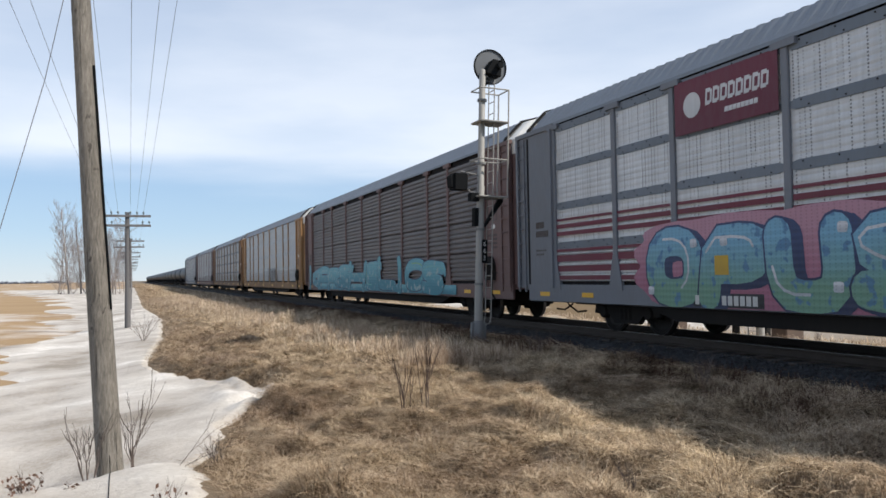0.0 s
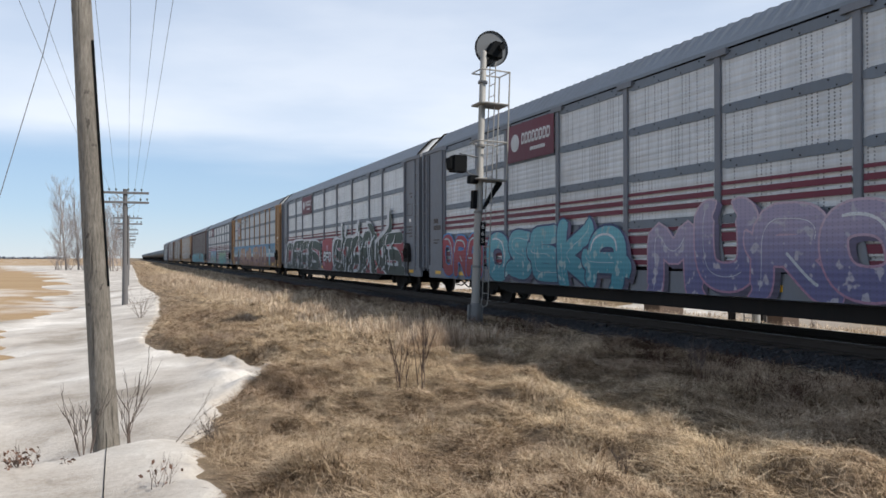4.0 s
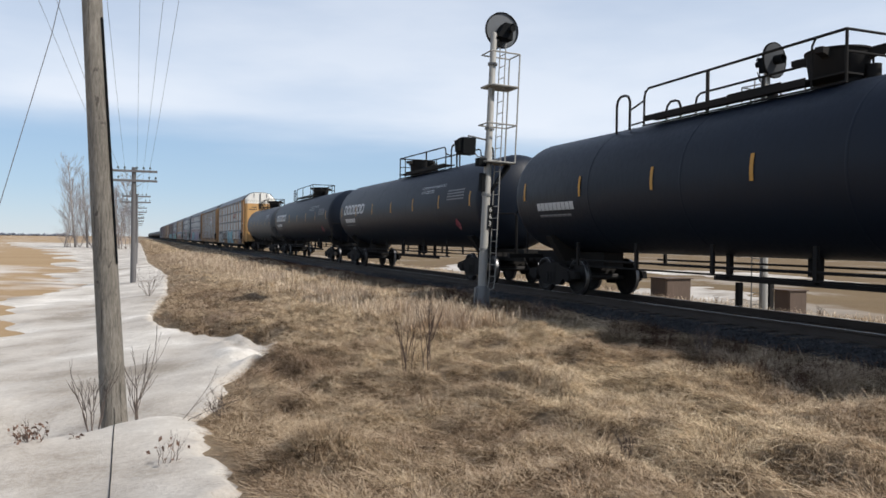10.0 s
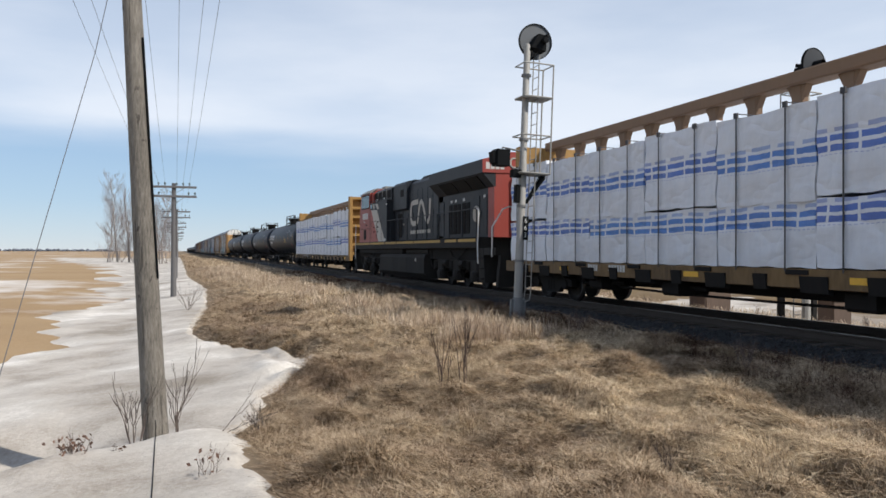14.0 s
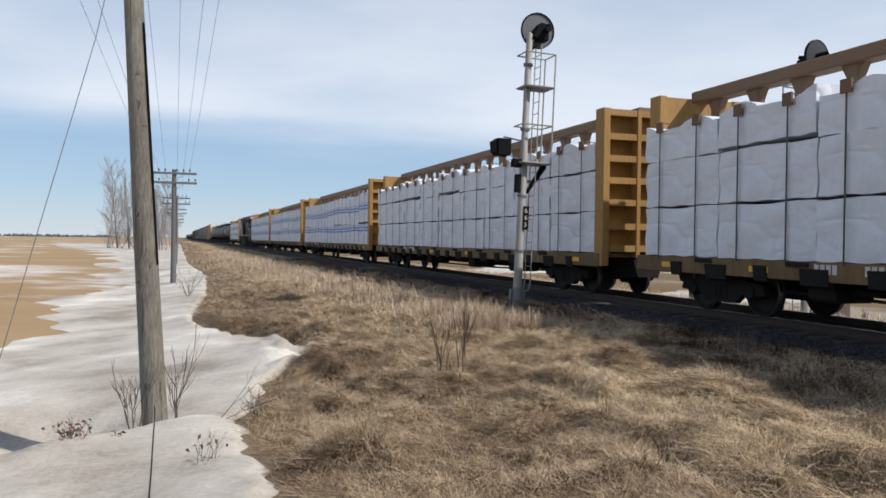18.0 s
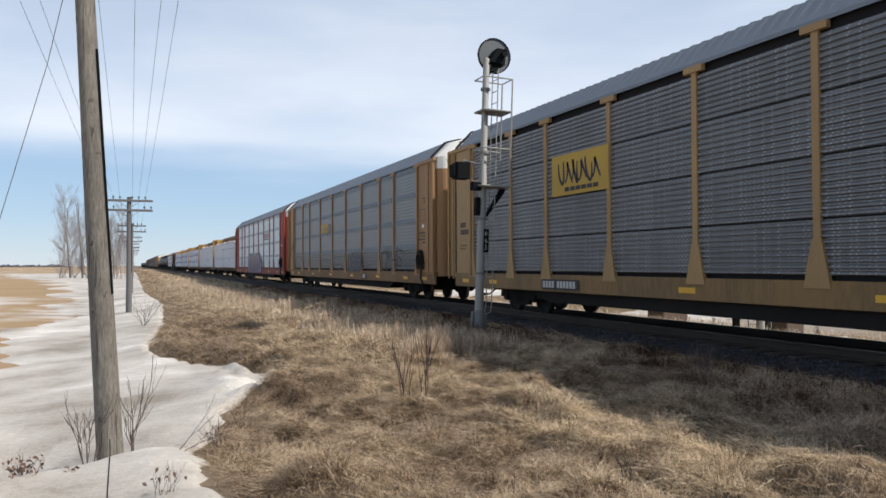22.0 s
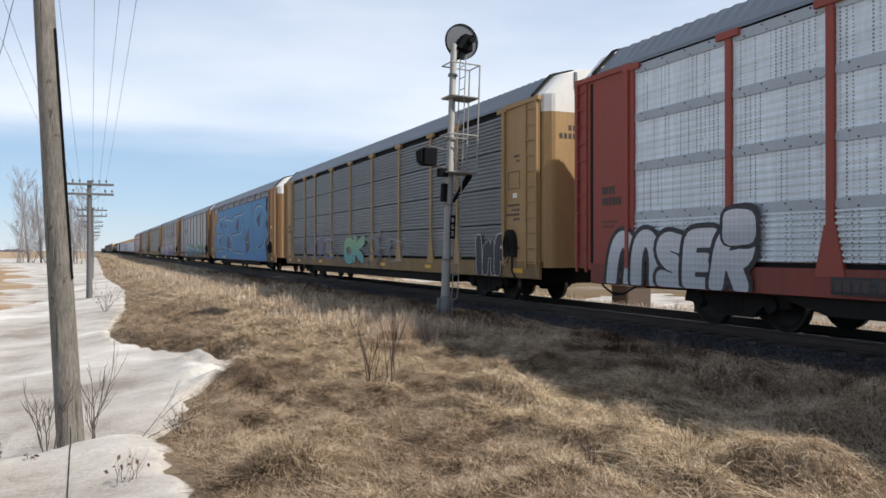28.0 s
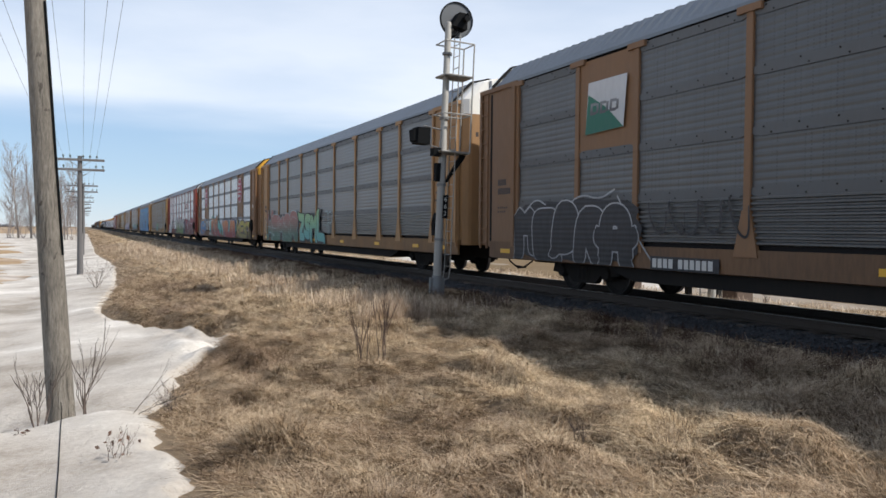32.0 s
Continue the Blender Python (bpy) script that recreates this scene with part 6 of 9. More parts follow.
    for d in np.arange(8.6, 20.3, 1.45):
        part("stanchion", shared("stanchion", lambda: MB().tube([(-1.46, 0, 1.6), (-1.46, 0, 2.9)], 0.024).mesh("stanchion")), K, car, at=(0, yy(float(d)), 0))
    for d in (20.45, 0.85):
        part("grab_rail", shared("grab", lambda: MB().tube([(-1.5, 0, 0.95), (-1.5, 0.05, 1.6), (-1.5, -0.06, 2.7), (-1.49, -0.02, 2.84), (-1.47, 0.2, 2.88)], 0.026).mesh("grab_rail", 40)), M["grab_white"], car, "white grab rail", at=(0, yy(d), 0))
    part("grab_rail", MB().tube([(-1.45, yy(21.6), 1.2), (-1.45, yy(21.6), 2.2), (-1.1, yy(21.7), 2.8), (-0.9, yy(21.75), 2.88), (0.4, yy(21.75), 2.88)], 0.026).mesh("grab_rail", 40), M["grab_white"], car, "white grab rail")
    # below the frame
    tank = part("fuel_tank", MB().prism([(-1.5, 0.42), (-1.5, 1.1), (-1.42, 1.24), (1.42, 1.24), (1.5, 1.1), (1.5, 0.42), (1.2, 0.2), (-1.2, 0.2)], yy(14.2), yy(6.6)), U, car)
    for d in (9.2, 11.6):
        part("tank_seam", MB().box(-1.508, -1.495, yy(d + 0.03), yy(d), 0.45, 1.08), U, tank)
    part("fill_cap", MB().lathe([(0.04, -1.54), (0.09, -1.51)], 12, "x", (0, yy(13.0), 1.0)), P, tank)
    part("air_tank", MB().cyl((-1.2, yy(14.1), 1.37), (-1.2, yy(10.9), 1.37), 0.12, n=12).mesh("air_tank", 40), U, car)
    part("cable_duct", MB().cbox(-1.42, -1.2, yy(10.6), yy(1.6), 1.26, 1.48, 0.02), D_, car)
    add_couplers(car, F)
    lt = shared("loco_frame", loco_side_frame)
    for d in (4.15, 17.55):
        t = part("truck", MB().box(-0.9, 0.9, -2.2, 2.2, 0.75, 1.25), D_, car, at=(0, yy(d), 0))
        for x in (-1.16, 1.16):
            part("side_frame", lt, U, t, at=pose(x, 0, 0, 0, 0, 0 if x < 0 else 180))
        for dy in (-1.88, 0, 1.88):
            part("wheelset", shared("wheelset", wheelset), M["steel"], t, at=pose(0, dy, 0.457))
        part("sand_pipe", MB().tube([(-1.3, 2.95, 1.4), (-1.3, 2.9, 0.8), (-0.9, 2.6, 0.25)], 0.025), U, t)
        part("air_hose", MB().tube([(-1.3, -1.2, 1.45), (-1.38, -0.6, 1.1), (-1.3, 0.2, 1.15), (-1.3, 0.6, 1.4)], 0.03), D_, t)
    return car


locomotive(-272.9, -295.3)

# ---- signals, poles, wires ----
def glyph(ch, off=0.0, size=1.0):
    """Flat outline of one character of the built-in font: corners, faces."""
    key = ("glyph", ch, round(off, 3))
    if key not in SHARED:
        cu = bpy.data.curves.new("glyph", "FONT")
        cu.body, cu.size, cu.offset, cu.resolution_u = ch, 1.0, off, 3
        ob = bpy.data.objects.new("glyph", cu)
        me = bpy.data.meshes.new_from_object(ob)
        vs = [(v.co.x, v.co.y) for v in me.vertices]
        fs = [tuple(p.vertices) for p in me.polygons]
        bpy.data.objects.remove(ob)
        bpy.data.meshes.remove(me)
        bpy.data.curves.remove(cu)
        SHARED[key] = (vs, fs)
    return SHARED[key]


def text_on(mb, text, put, height, gap=0.12, off=0.0, fit=None):
    """Adds a line of text; put(u, v) turns text metres into a place. Returns its width."""
    sets, x = [], 0.0
    for ch in text:
        if ch == " ":
            x += 0.35
            continue
        vs, fs = glyph(ch, off)
        if not vs:
            continue
        lo, hi = min(v[0] for v in vs), max(v[0] for v in vs)
        sets.append(([(v[0] - lo + x, v[1]) for v in vs], fs))
        x += hi - lo + gap
    x = max(0.01, x - gap)
    sc = height / 0.72
    sx = fit / x if fit else sc
    for vs, fs in sets:
        mb.add([put(a * sx, b * sc) for a, b in vs], fs)
    return x * sx


def signal_mast(name, base, lean, turn, label, lamp=True, ox=0.32, face="disc_back"):
    """Old searchlight signal: tubular mast, round target, ladder in a cage of bars."""
    s = thing(name, label, "signal", "railway signals", at=pose(*base, 0, lean, turn))
    mast = part("mast", MB().lathe([(0.11, 0.1), (0.11, 1.4), (0.104, 1.42), (0.10, 4.0), (0.088, 4.02), (0.082, 7.0), (0.05, 7.05)], 16, "z"), M["mast"], s, smooth=35)
    part("foot", MB().lathe([(0.24, 0.0), (0.24, 0.05), (0.16, 0.08), (0.14, 0.5), (0.115, 0.55)], 14, "z").box(-0.2, -0.1, -0.05, 0.05, 0.04, 0.5).box(0.1, 0.2, -0.05, 0.05, 0.04, 0.5), M["galv"], mast, smooth=35)
    part("footing", MB().cbox(-0.34, 0.34, -0.34, 0.34, -0.35, 0.03, 0.03, "z"), M["concrete"], s, "low concrete footing")
    # target with the lamp case behind it
    disc = MB().lathe([(0.02, 0.0), (0.425, 0.0), (0.455, -0.03), (0.455, 0.02), (0.43, 0.03), (0.02, 0.03)], 40, "y", (0.32, 0.22, 7.2))
    d = part("target", disc, M[face], s, "round grey target", smooth=35, at=(ox - 0.32, 0, 0))
    part("target_rim", MB().lathe([(0.447, -0.032), (0.468, -0.032), (0.468, 0.034), (0.447, 0.034)], 40, "y", (0.32, 0.22, 7.2), True), M["signal_black"], d, "black rim", smooth=35)
    part("lamp_case", MB().prism([(0.06, 6.95), (0.48, 6.89), (0.48, 7.3), (0.26, 7.32)], -0.12, 0.2).cyl((0.40, -0.12, 7.15), (0.42, -0.24, 7.15), 0.08, n=12).cyl((0.44, -0.1, 7.25), (0.49, -0.18, 7.28), 0.05, n=8), M["signal_black"], d)
    part("hood", MB().lathe([(0.10, 0.25), (0.12, 0.26), (0.125, 0.5), (0.115, 0.5)], 18, "y", (0.32, 0, 7.2), True), M["signal_black"], d, "lamp hood", smooth=40)
    part("yoke", MB().tube([(0.0, 0.0, 6.9), (0.06, 0.08, 6.82), (0.16, 0.05, 6.9)], 0.025), M["mast"], s)
    for a in (0.25, 0.33):
        part("cable", MB().tube([(0.05, -0.02, 6.6), (a * 0.5, -0.1, 6.7), (a, -0.05, 6.9)], 0.014), M["signal_black"], s)
    # platforms
    for z, w in ((3.72, 0.62), (5.66, 0.6)):
        p = part("platform", MB().cbox(-0.16, 0.62, -0.3, 0.3, z - 0.03, z + 0.01, 0.008), M["mast"], s)
        part("platform_rim", MB().tube([(-0.16, -0.3, z), (0.62, -0.3, z), (0.62, 0.3, z), (-0.16, 0.3, z), (-0.16, -0.3, z)], 0.02), M["mast"], p)
    for z in (4.68, 6.5):
        part("guard_ring", MB().tube([(-0.18, -0.3, z), (0.62, -0.3, z), (0.62, 0.3, z), (-0.18, 0.3, z), (-0.18, -0.3, z)], 0.02), M["mast"], s)
    for x, y in ((0.62, -0.3), (0.62, 0.3)):
        part("guard_post", MB().tube([(x, y, 3.72), (x, y, 6.5)], 0.02), M["mast"], s)
    part("bracket", MB().prism([(0.08, 2.95), (0.14, 2.95), (0.62, 3.62), (0.62, 3.7), (0.5, 3.7)], -0.05, 0.05), M["signal_black"], s, "dark slanting bracket")
    lad = None
    for y in (-0.17, 0.17):
        lad = part("ladder_rail", MB().tube([(0.12, y, 0.45), (0.24, y, 0.5), (0.27, y, 0.7), (0.27, y, 6.75)], 0.016), M["mast"], s)
    z = 0.8
    while z < 6.7:
        part("rung", shared("rung", lambda: MB().tube([(0.27, -0.17, 0), (0.27, 0.17, 0)], 0.011).mesh("rung")), M["mast"], s, at=(0, 0, z))
        z += 0.3
    if lamp:
        b = part("marker_lamp", MB().cbox(-0.80, -0.44, -0.2, 0.18, 3.86, 4.27, 0.02, "z"), M["signal_black"], s, "small black marker lamp")
        part("lamp_visor", MB().prism([(-0.90, 4.2), (-0.80, 4.25), (-0.80, 3.9), (-0.86, 3.92)], -0.15, 0.15), M["signal_black"], b)
        part("lamp_arm", MB().tube([(-0.6, 0, 4.26), (-0.58, 0, 4.34), (-0.06, 0, 4.28)], 0.022), M["galv"], s)
        part("lamp_stay", MB().tube([(-0.46, 0, 4.0), (-0.3, 0, 3.84), (-0.06, 0, 3.82)], 0.016), M["galv"], s)
        part("terminal_box", MB().cbox(-0.32, -0.07, -0.1, 0.1, 3.6, 3.8, 0.02, "z"), M["signal_black"], s)
        part("lower_box", MB().cbox(-0.2, -0.085, -0.1, 0.08, 2.96, 3.42, 0.01, "z"), M["signal_black"], s)
    for z in (1.45, 2.85, 4.55, 6.2):
        part("clamp", MB().lathe([(0.08, z), (0.125, z), (0.125, z + 0.06), (0.08, z + 0.06)], 12, "z", (0, 0, 0), True), M["galv"], mast)
    return s


SIG = (8.2, 18.1, -0.34)
signal = signal_mast("signal", SIG, 2.2, 0, "weathered grey railway signal seen from behind, beside the track")
plate = part("number_plate", MB().box(0.02, 0.16, -0.125, -0.105, 2.02, 2.62), M["signal_black"], signal, "black plate with white figures")
fig = MB()
for k, ch in enumerate("663"):
    text_on(fig, ch, lambda u, v, k=k: (0.045 + u, -0.128, 2.45 - 0.18 * k + v), 0.125)
part("figures", fig, M["lettering"], plate, "white figures 6 6 3")
signal_mast("signal", (15.45, 16.0, -1.03), 0.0, 190, "grey railway signal beyond the track, facing this way", lamp=False, ox=0.02, face="disc_front")

# relay cabinets and stumps at the far signal
for x, y, w, h, key, lab in ((17.0, 16.6, 0.66, 0.86, "rust_box", "low rusty brown relay cabinet"), (17.2, 22.1, 1.05, 0.9, "rust_box", "wide rusty brown relay cabinet"), (15.0, 16.4, 0.17, 0.78, "dark", "dark stubby post"), (20.2, 20.6, 0.2, 1.0, "dark", "dark stubby post")):
    z = float(lie(x, y))
    c = thing("relay_cabinet" if w > 0.3 else "stub_post", lab + " beside the track", "cabinet" if w > 0.3 else "post", at=(x, y, z))
    part("case", MB().cbox(-w / 2, w / 2, -w * 0.4, w * 0.4, -0.1, h, 0.015, "z"), M[key], c)
    if w > 0.3:
        part("door", MB().cbox(-w * 0.45, w * 0.45, -w * 0.4 - 0.02, -w * 0.4, 0.05, h - 0.05, 0.005), M[key], c)
        part("lid", MB().cbox(-w * 0.55, w * 0.55, -w * 0.47, w * 0.45, h, h + 0.03, 0.01), M["rust_box"], c)


# -- pole line --
POLES = [(-0.24, 9.9, -0.055), (-0.18, 41.0, 0.0), (-0.12, 67.0, 0.004), (-0.1, 95.0, 0.0), (-0.1, 124.0, -0.01), (0.0, 153.0, 0.0), (0.0, 183.0, 0.0), (0.0, 214.0, 0.0), (-0.3, -22.0, 0.0)]
PINS = (-1.02, -0.72, -0.42, 0.14, 0.44, 0.74)


def pole_top(x, lean, z):
    return x + lean * (z + 0.85)


def telegraph_pole(x, y, lean, r, near):
    top = 7.0 if y < 20 else 5.1
    z0 = float(lie(x, y)) - 0.3
    p = thing("telegraph_pole", "weathered grey wooden telegraph pole standing in the snow", "pole", "telegraph poles")
    zs = np.linspace(z0, top if y < 20 else top - 0.36, 26 if near else 5)
    rng = random.Random(int(y * 3))
    rings, n = [], 18 if near else 8
    vs, fs = [], []
    ph = [rng.uniform(0, 6.28) for _ in range(4)]
    for k, z in enumerate(zs):
        rr = r * (1.12 - 0.055 * (z - z0))
        for j in range(n):
            a = 2 * math.pi * j / n
            q = rr * (1 + 0.02 * math.sin(3 * a + ph[0] + z) + 0.018 * math.sin(7 * a + ph[1]))
            vs.append((pole_top(x, lean, z) + q * math.cos(a), y + q * math.sin(a), z))
    for k in range(len(zs) - 1):
        for j in range(n):
            fs.append((k * n + j, k * n + (j + 1) % n, (k + 1) * n + (j + 1) % n, (k + 1) * n + j))
    fs.append(tuple(range((len(zs) - 1) * n, len(zs) * n)))
    part("shaft", MB().add(vs, fs), M["wood" if y < 20 else "wood_old"], p, smooth=60)
    for z in (top - 0.55, top - 1.02):
        xc = pole_top(x, lean, z)
        wide = 1.45 if y < 20 else 1.08
        arm = part("crossarm", MB().cbox(xc - wide, xc + wide, y - 0.17, y - 0.06, z - 0.055, z + 0.055, 0.01, "x"), M["wood" if y < 20 else "wood_old"], p)
        for dx in PINS if z > top - 0.6 else (-1.0, -0.7, 0.7, 1.0):
            part("insulator", shared("insulator", lambda: MB().lathe([(0.015, 0.05), (0.015, 0.12), (0.045, 0.12), (0.05, 0.17), (0.03, 0.22)], 8, "z").mesh("insulator", 40)), M["glass_pin"], arm, at=(xc + dx, y - 0.115, z))
        for sx in (-1, 1):
            part("brace", MB().tube([(xc + sx * 0.5, y - 0.18, z - 0.04), (xc, y - 0.18, z - 0.38)], 0.012, 5), M["galv"], arm)
    if near:
        part("lead_cable", MB().tube([(pole_top(x, lean, z) + r * (1.12 - 0.055 * (z - z0)) * 0.93, y - 0.07, z) for z in np.linspace(1.05, 3.9, 9)], 0.014, 6), M["signal_black"], p, "black cable down the side")
    return p


for x, y, lean in POLES:
    telegraph_pole(x, y, lean, 0.135 if y < 20 else 0.13, 0 < y < 50)


def wires():
    order = sorted(POLES, key=lambda q: q[1])
    for dx, near_x in zip(PINS, (-2.1, -1.75, -0.6, 0.03, 0.51, 0.8)):
        pts = []
        for (x0, y0, l0), (x1, y1, l1) in zip(order, order[1:]):
            a, b = (Vector((near_x if v < 20 else u + dx, v - 0.11, 6.66 if v < 20 else 4.76)) for u, v in ((x0, y0), (x1, y1)))
            for k in range(12):
                t = k / 12
                q = a.lerp(b, t)
                q.z -= 4 * 0.14 * t * (1 - t)
                pts.append(q)
        tagged(part("wire", MB().tube(pts, 0.0045, 5), M["wire"]), "thin overhead telegraph wire between the poles", "wire", "telegraph wires")


wires()
tagged(part("guy_wire", MB().tube([(-0.45, 9.8, 5.9), (-0.72, 9.8, 4.61), (-0.91, 9.8, 3.67), (-1.32, 9.4, 1.87), (-1.95, 8.8, -0.9)], 0.005, 5), M["wire"]), "slanting guy wire from the pole to the ground", "wire")
tagged(part("ground_cable", MB().tube([(-0.24, 9.68, -0.6)] + [(-0.225 + 0.012 * (9.5 - y), y, float(lie(-0.225 + 0.012 * (9.5 - y), y) - 0.05 + snow_deep(-0.225 + 0.012 * (9.5 - y), y)) + 0.006) for y in np.arange(9.55, 3.9, -0.15)], 0.0045, 5), M["signal_black"]), "thin cable running from the pole over the snow", "cable")
mk = thing("marker_post", "cream marker post sticking out of the snow", "post", at=(-0.21, 5.45, float(lie(-0.21, 5.45)) + 0.02))
part("post", MB().cbox(-0.035, 0.035, -0.03, 0.03, -0.2, 0.15, 0.01, "z"), M["white"], mk)
part("cap", MB().cbox(-0.03, 0.03, -0.035, -0.028, 0.09, 0.14, 0.005, "x"), M["letter_dark"], mk)


# ---- plants ----
def branches(mb, p, d, length, r, depth, rng, spread=0.5, thin=0.6, seg=5, up=0.15):
    """A limb and all that forks from it."""
    q = p + d * length
    mid = p.lerp(q, 0.5) + Vector((rng.uniform(-1, 1), rng.uniform(-1, 1), rng.uniform(-0.3, 0.6))) * length * 0.06
    mb.tube([p, mid, q], [r, r * 0.85, r * 0.68], seg)
    if depth <= 0:
        return
    n = 2 if rng.random() < 0.55 else 3
    for k in range(n):
        e = (d + Vector((rng.uniform(-1, 1), rng.uniform(-1, 1), rng.uniform(-0.5, 0.9) + up)) * spread).normalized()
        s = p.lerp(q, rng.uniform(0.45, 0.8)) if k else q
        branches(mb, s, e, length * rng.uniform(0.6, 0.85), r * thin, depth - 1, rng, spread, thin, max(3, seg - 1), up)


def bare_tree(x, y, h, seed, stems=1):
    rng = random.Random(seed)
    z = float(lie(x, y)) - 0.2
    t = thing("bare_tree", "leafless grey-brown prairie tree at the field's edge", "tree", "bare trees", at=(x, y, z))
    tr, cr = MB(), MB()
    for k in range(stems):
        lean = Vector((rng.uniform(-0.12, 0.12), rng.uniform(-0.1, 0.1), 1)).normalized()
        a = Vector((rng.uniform(-0.6, 0.6) * (stems > 1), rng.uniform(-0.6, 0.6) * (stems > 1), 0))
        hk = h * (1.0 if k == 0 else rng.uniform(0.6, 0.95))
        sway = Vector((rng.uniform(-1, 1), rng.uniform(-1, 1), 0)) * hk * 0.03
        b = a + lean * hk * 0.93
        tr.tube([a, a.lerp(b, 0.35) + sway, a.lerp(b, 0.7) - sway * 0.5, b], [hk * 0.0095, hk * 0.0075, hk * 0.0042, hk * 0.0012], 7)
        # limbs climb steeply from the stem, shorter towards the top
        for j in range(34):
            f = 0.13 + 0.82 * (j + rng.random()) / 34
            out = rng.uniform(0, 6.28)
            e = Vector((math.cos(out) * 0.62, math.sin(out) * 0.62, rng.uniform(0.7, 1.1))).normalized()
            s0 = a.lerp(b, f) + sway * (1 - abs(f - 0.35) * 2.5 if f < 0.7 else 0)
            branches(cr, s0, e, hk * (0.055 + 0.12 * (1 - f)) * rng.uniform(0.7, 1.2), hk * 0.0021, 4, rng, 0.48, 0.66, 4, 0.3)
    part("trunk", tr, M["bark"], t)
    part("crown", cr, M["twig_pale"], t, "bare forking twigs")


for x, y, h, sd, st in ((-11.1, 165, 18.5, 1, 1), (-13.2, 167, 14.0, 2, 1), (-8.8, 163, 15.5, 3, 2), (-6.6, 160, 10.5, 4, 2), (-4.4, 158, 13, 5, 2), (-2.7, 156, 14.5, 6, 2), (-1.6, 172, 10, 7, 2), (-12, 172, 7, 8, 3)):
    bare_tree(x, y, h, sd, st)


def shrub(x, y, h, n, seed, label, key="twig", spread=0.45, tilt=0.35, depth=3, r=0.007, leaves=0):
    rng = random.Random(seed)
    z = float(lie(x, y))
    s = thing("shrub", label, "shrub", "bare shrubs", at=(x, y, z))
    for k in range(n):
        d = Vector((rng.uniform(-1, 1) * tilt, rng.uniform(-1, 1) * tilt, 1)).normalized()
        mb = MB()
        branches(mb, Vector((rng.uniform(-0.06, 0.06), rng.uniform(-0.06, 0.06), -0.03)), d, h * rng.uniform(0.3, 0.5), r, depth, rng, spread, 0.62, 5)
        part("stem", mb, M[key], s)
    if leaves:
        lf = MB()
        for _ in range(leaves):
            c = Vector((rng.gauss(0, 0.3) * h, rng.gauss(0, 0.26) * h, rng.uniform(0.2, 0.8) * h))
            u = Vector((rng.uniform(-1, 1), rng.uniform(-1, 1), rng.uniform(-1, 1))).normalized() * rng.uniform(0.018, 0.032)
            w = u.cross(Vector((rng.uniform(-1, 1), rng.uniform(-1, 1), 0.3))).normalized() * 0.014
            lf.add([tuple(c - u), tuple(c + w), tuple(c + u), tuple(c - w + Vector((0, 0, 0.008)))], [(0, 1, 2, 3)])
        tagged(part("withered_leaf", lf, M["weed_leaf"], s), "curled brown leaves", kind="stuff")


shrub(-0.52, 9.75, 1.05, 3, 11, "bare twiggy shrub beside the pole in the snow", tilt=0.3, r=0.011)
shrub(-0.02, 9.95, 1.2, 3, 12, "bare twiggy shrub beside the pole in the snow", tilt=0.2, r=0.011)
shrub(3.50, 10.2, 0.85, 5, 13, "thin dark brown weed stems in the grass", key="weed", tilt=0.22, r=0.007, spread=0.3)
shrub(3.75, 10.12, 1.15, 4, 33, "thin dark brown weed stems in the grass", key="weed", tilt=0.12, r=0.008, spread=0.3)
shrub(0.98, 9.6, 0.5, 6, 14, "low reddish twigs at the snow's edge", tilt=0.8, r=0.005)
shrub(0.45, 9.2, 0.75, 2, 15, "single low twig over the snow", tilt=1.3, r=0.004)
shrub(0.35, 30, 1.3, 7, 16, "reddish brush in the snow by the poles", tilt=0.8, r=0.008)
shrub(7.6, 9.0, 0.55, 7, 17, "low brown weeds at the bank", tilt=0.7, r=0.005)
shrub(7.2, 13.2, 0.55, 6, 18, "low brown weeds at the bank", tilt=0.6, r=0.005)
shrub(4.0, 5.7, 0.4, 6, 19, "low dry weed tuft", tilt=0.9, r=0.004)
shrub(0.25, 7.1, 0.45, 4, 20, "thin reddish stems in the snow", tilt=0.5, r=0.004, leaves=14)
shrub(-0.98, 8.55, 0.3, 6, 21, "withered leafy weed in the snow", tilt=0.9, r=0.006, leaves=75)
shrub(-0.55, 8.6, 0.16, 4, 22, "withered leafy weed in the snow", tilt=0.9, r=0.004, leaves=16)
for k, (sx, sy) in enumerate(((-12.4, 163), (-10.2, 162), (-8.0, 161), (-5.6, 158), (-3.6, 156), (-2.0, 155))):
    shrub(sx, sy, 4.2, 9, 80 + k, "tangled bare brush at the foot of the trees", key="twig_pale", tilt=0.75, r=0.03, spread=0.6, depth=4)
for k in range(9):
    shrub(17.5 + 3 * random.random(), 12 + 4.5 * k, 0.6, 5, 60 + k, "dry brush beyond the track", tilt=0.7, r=0.006)


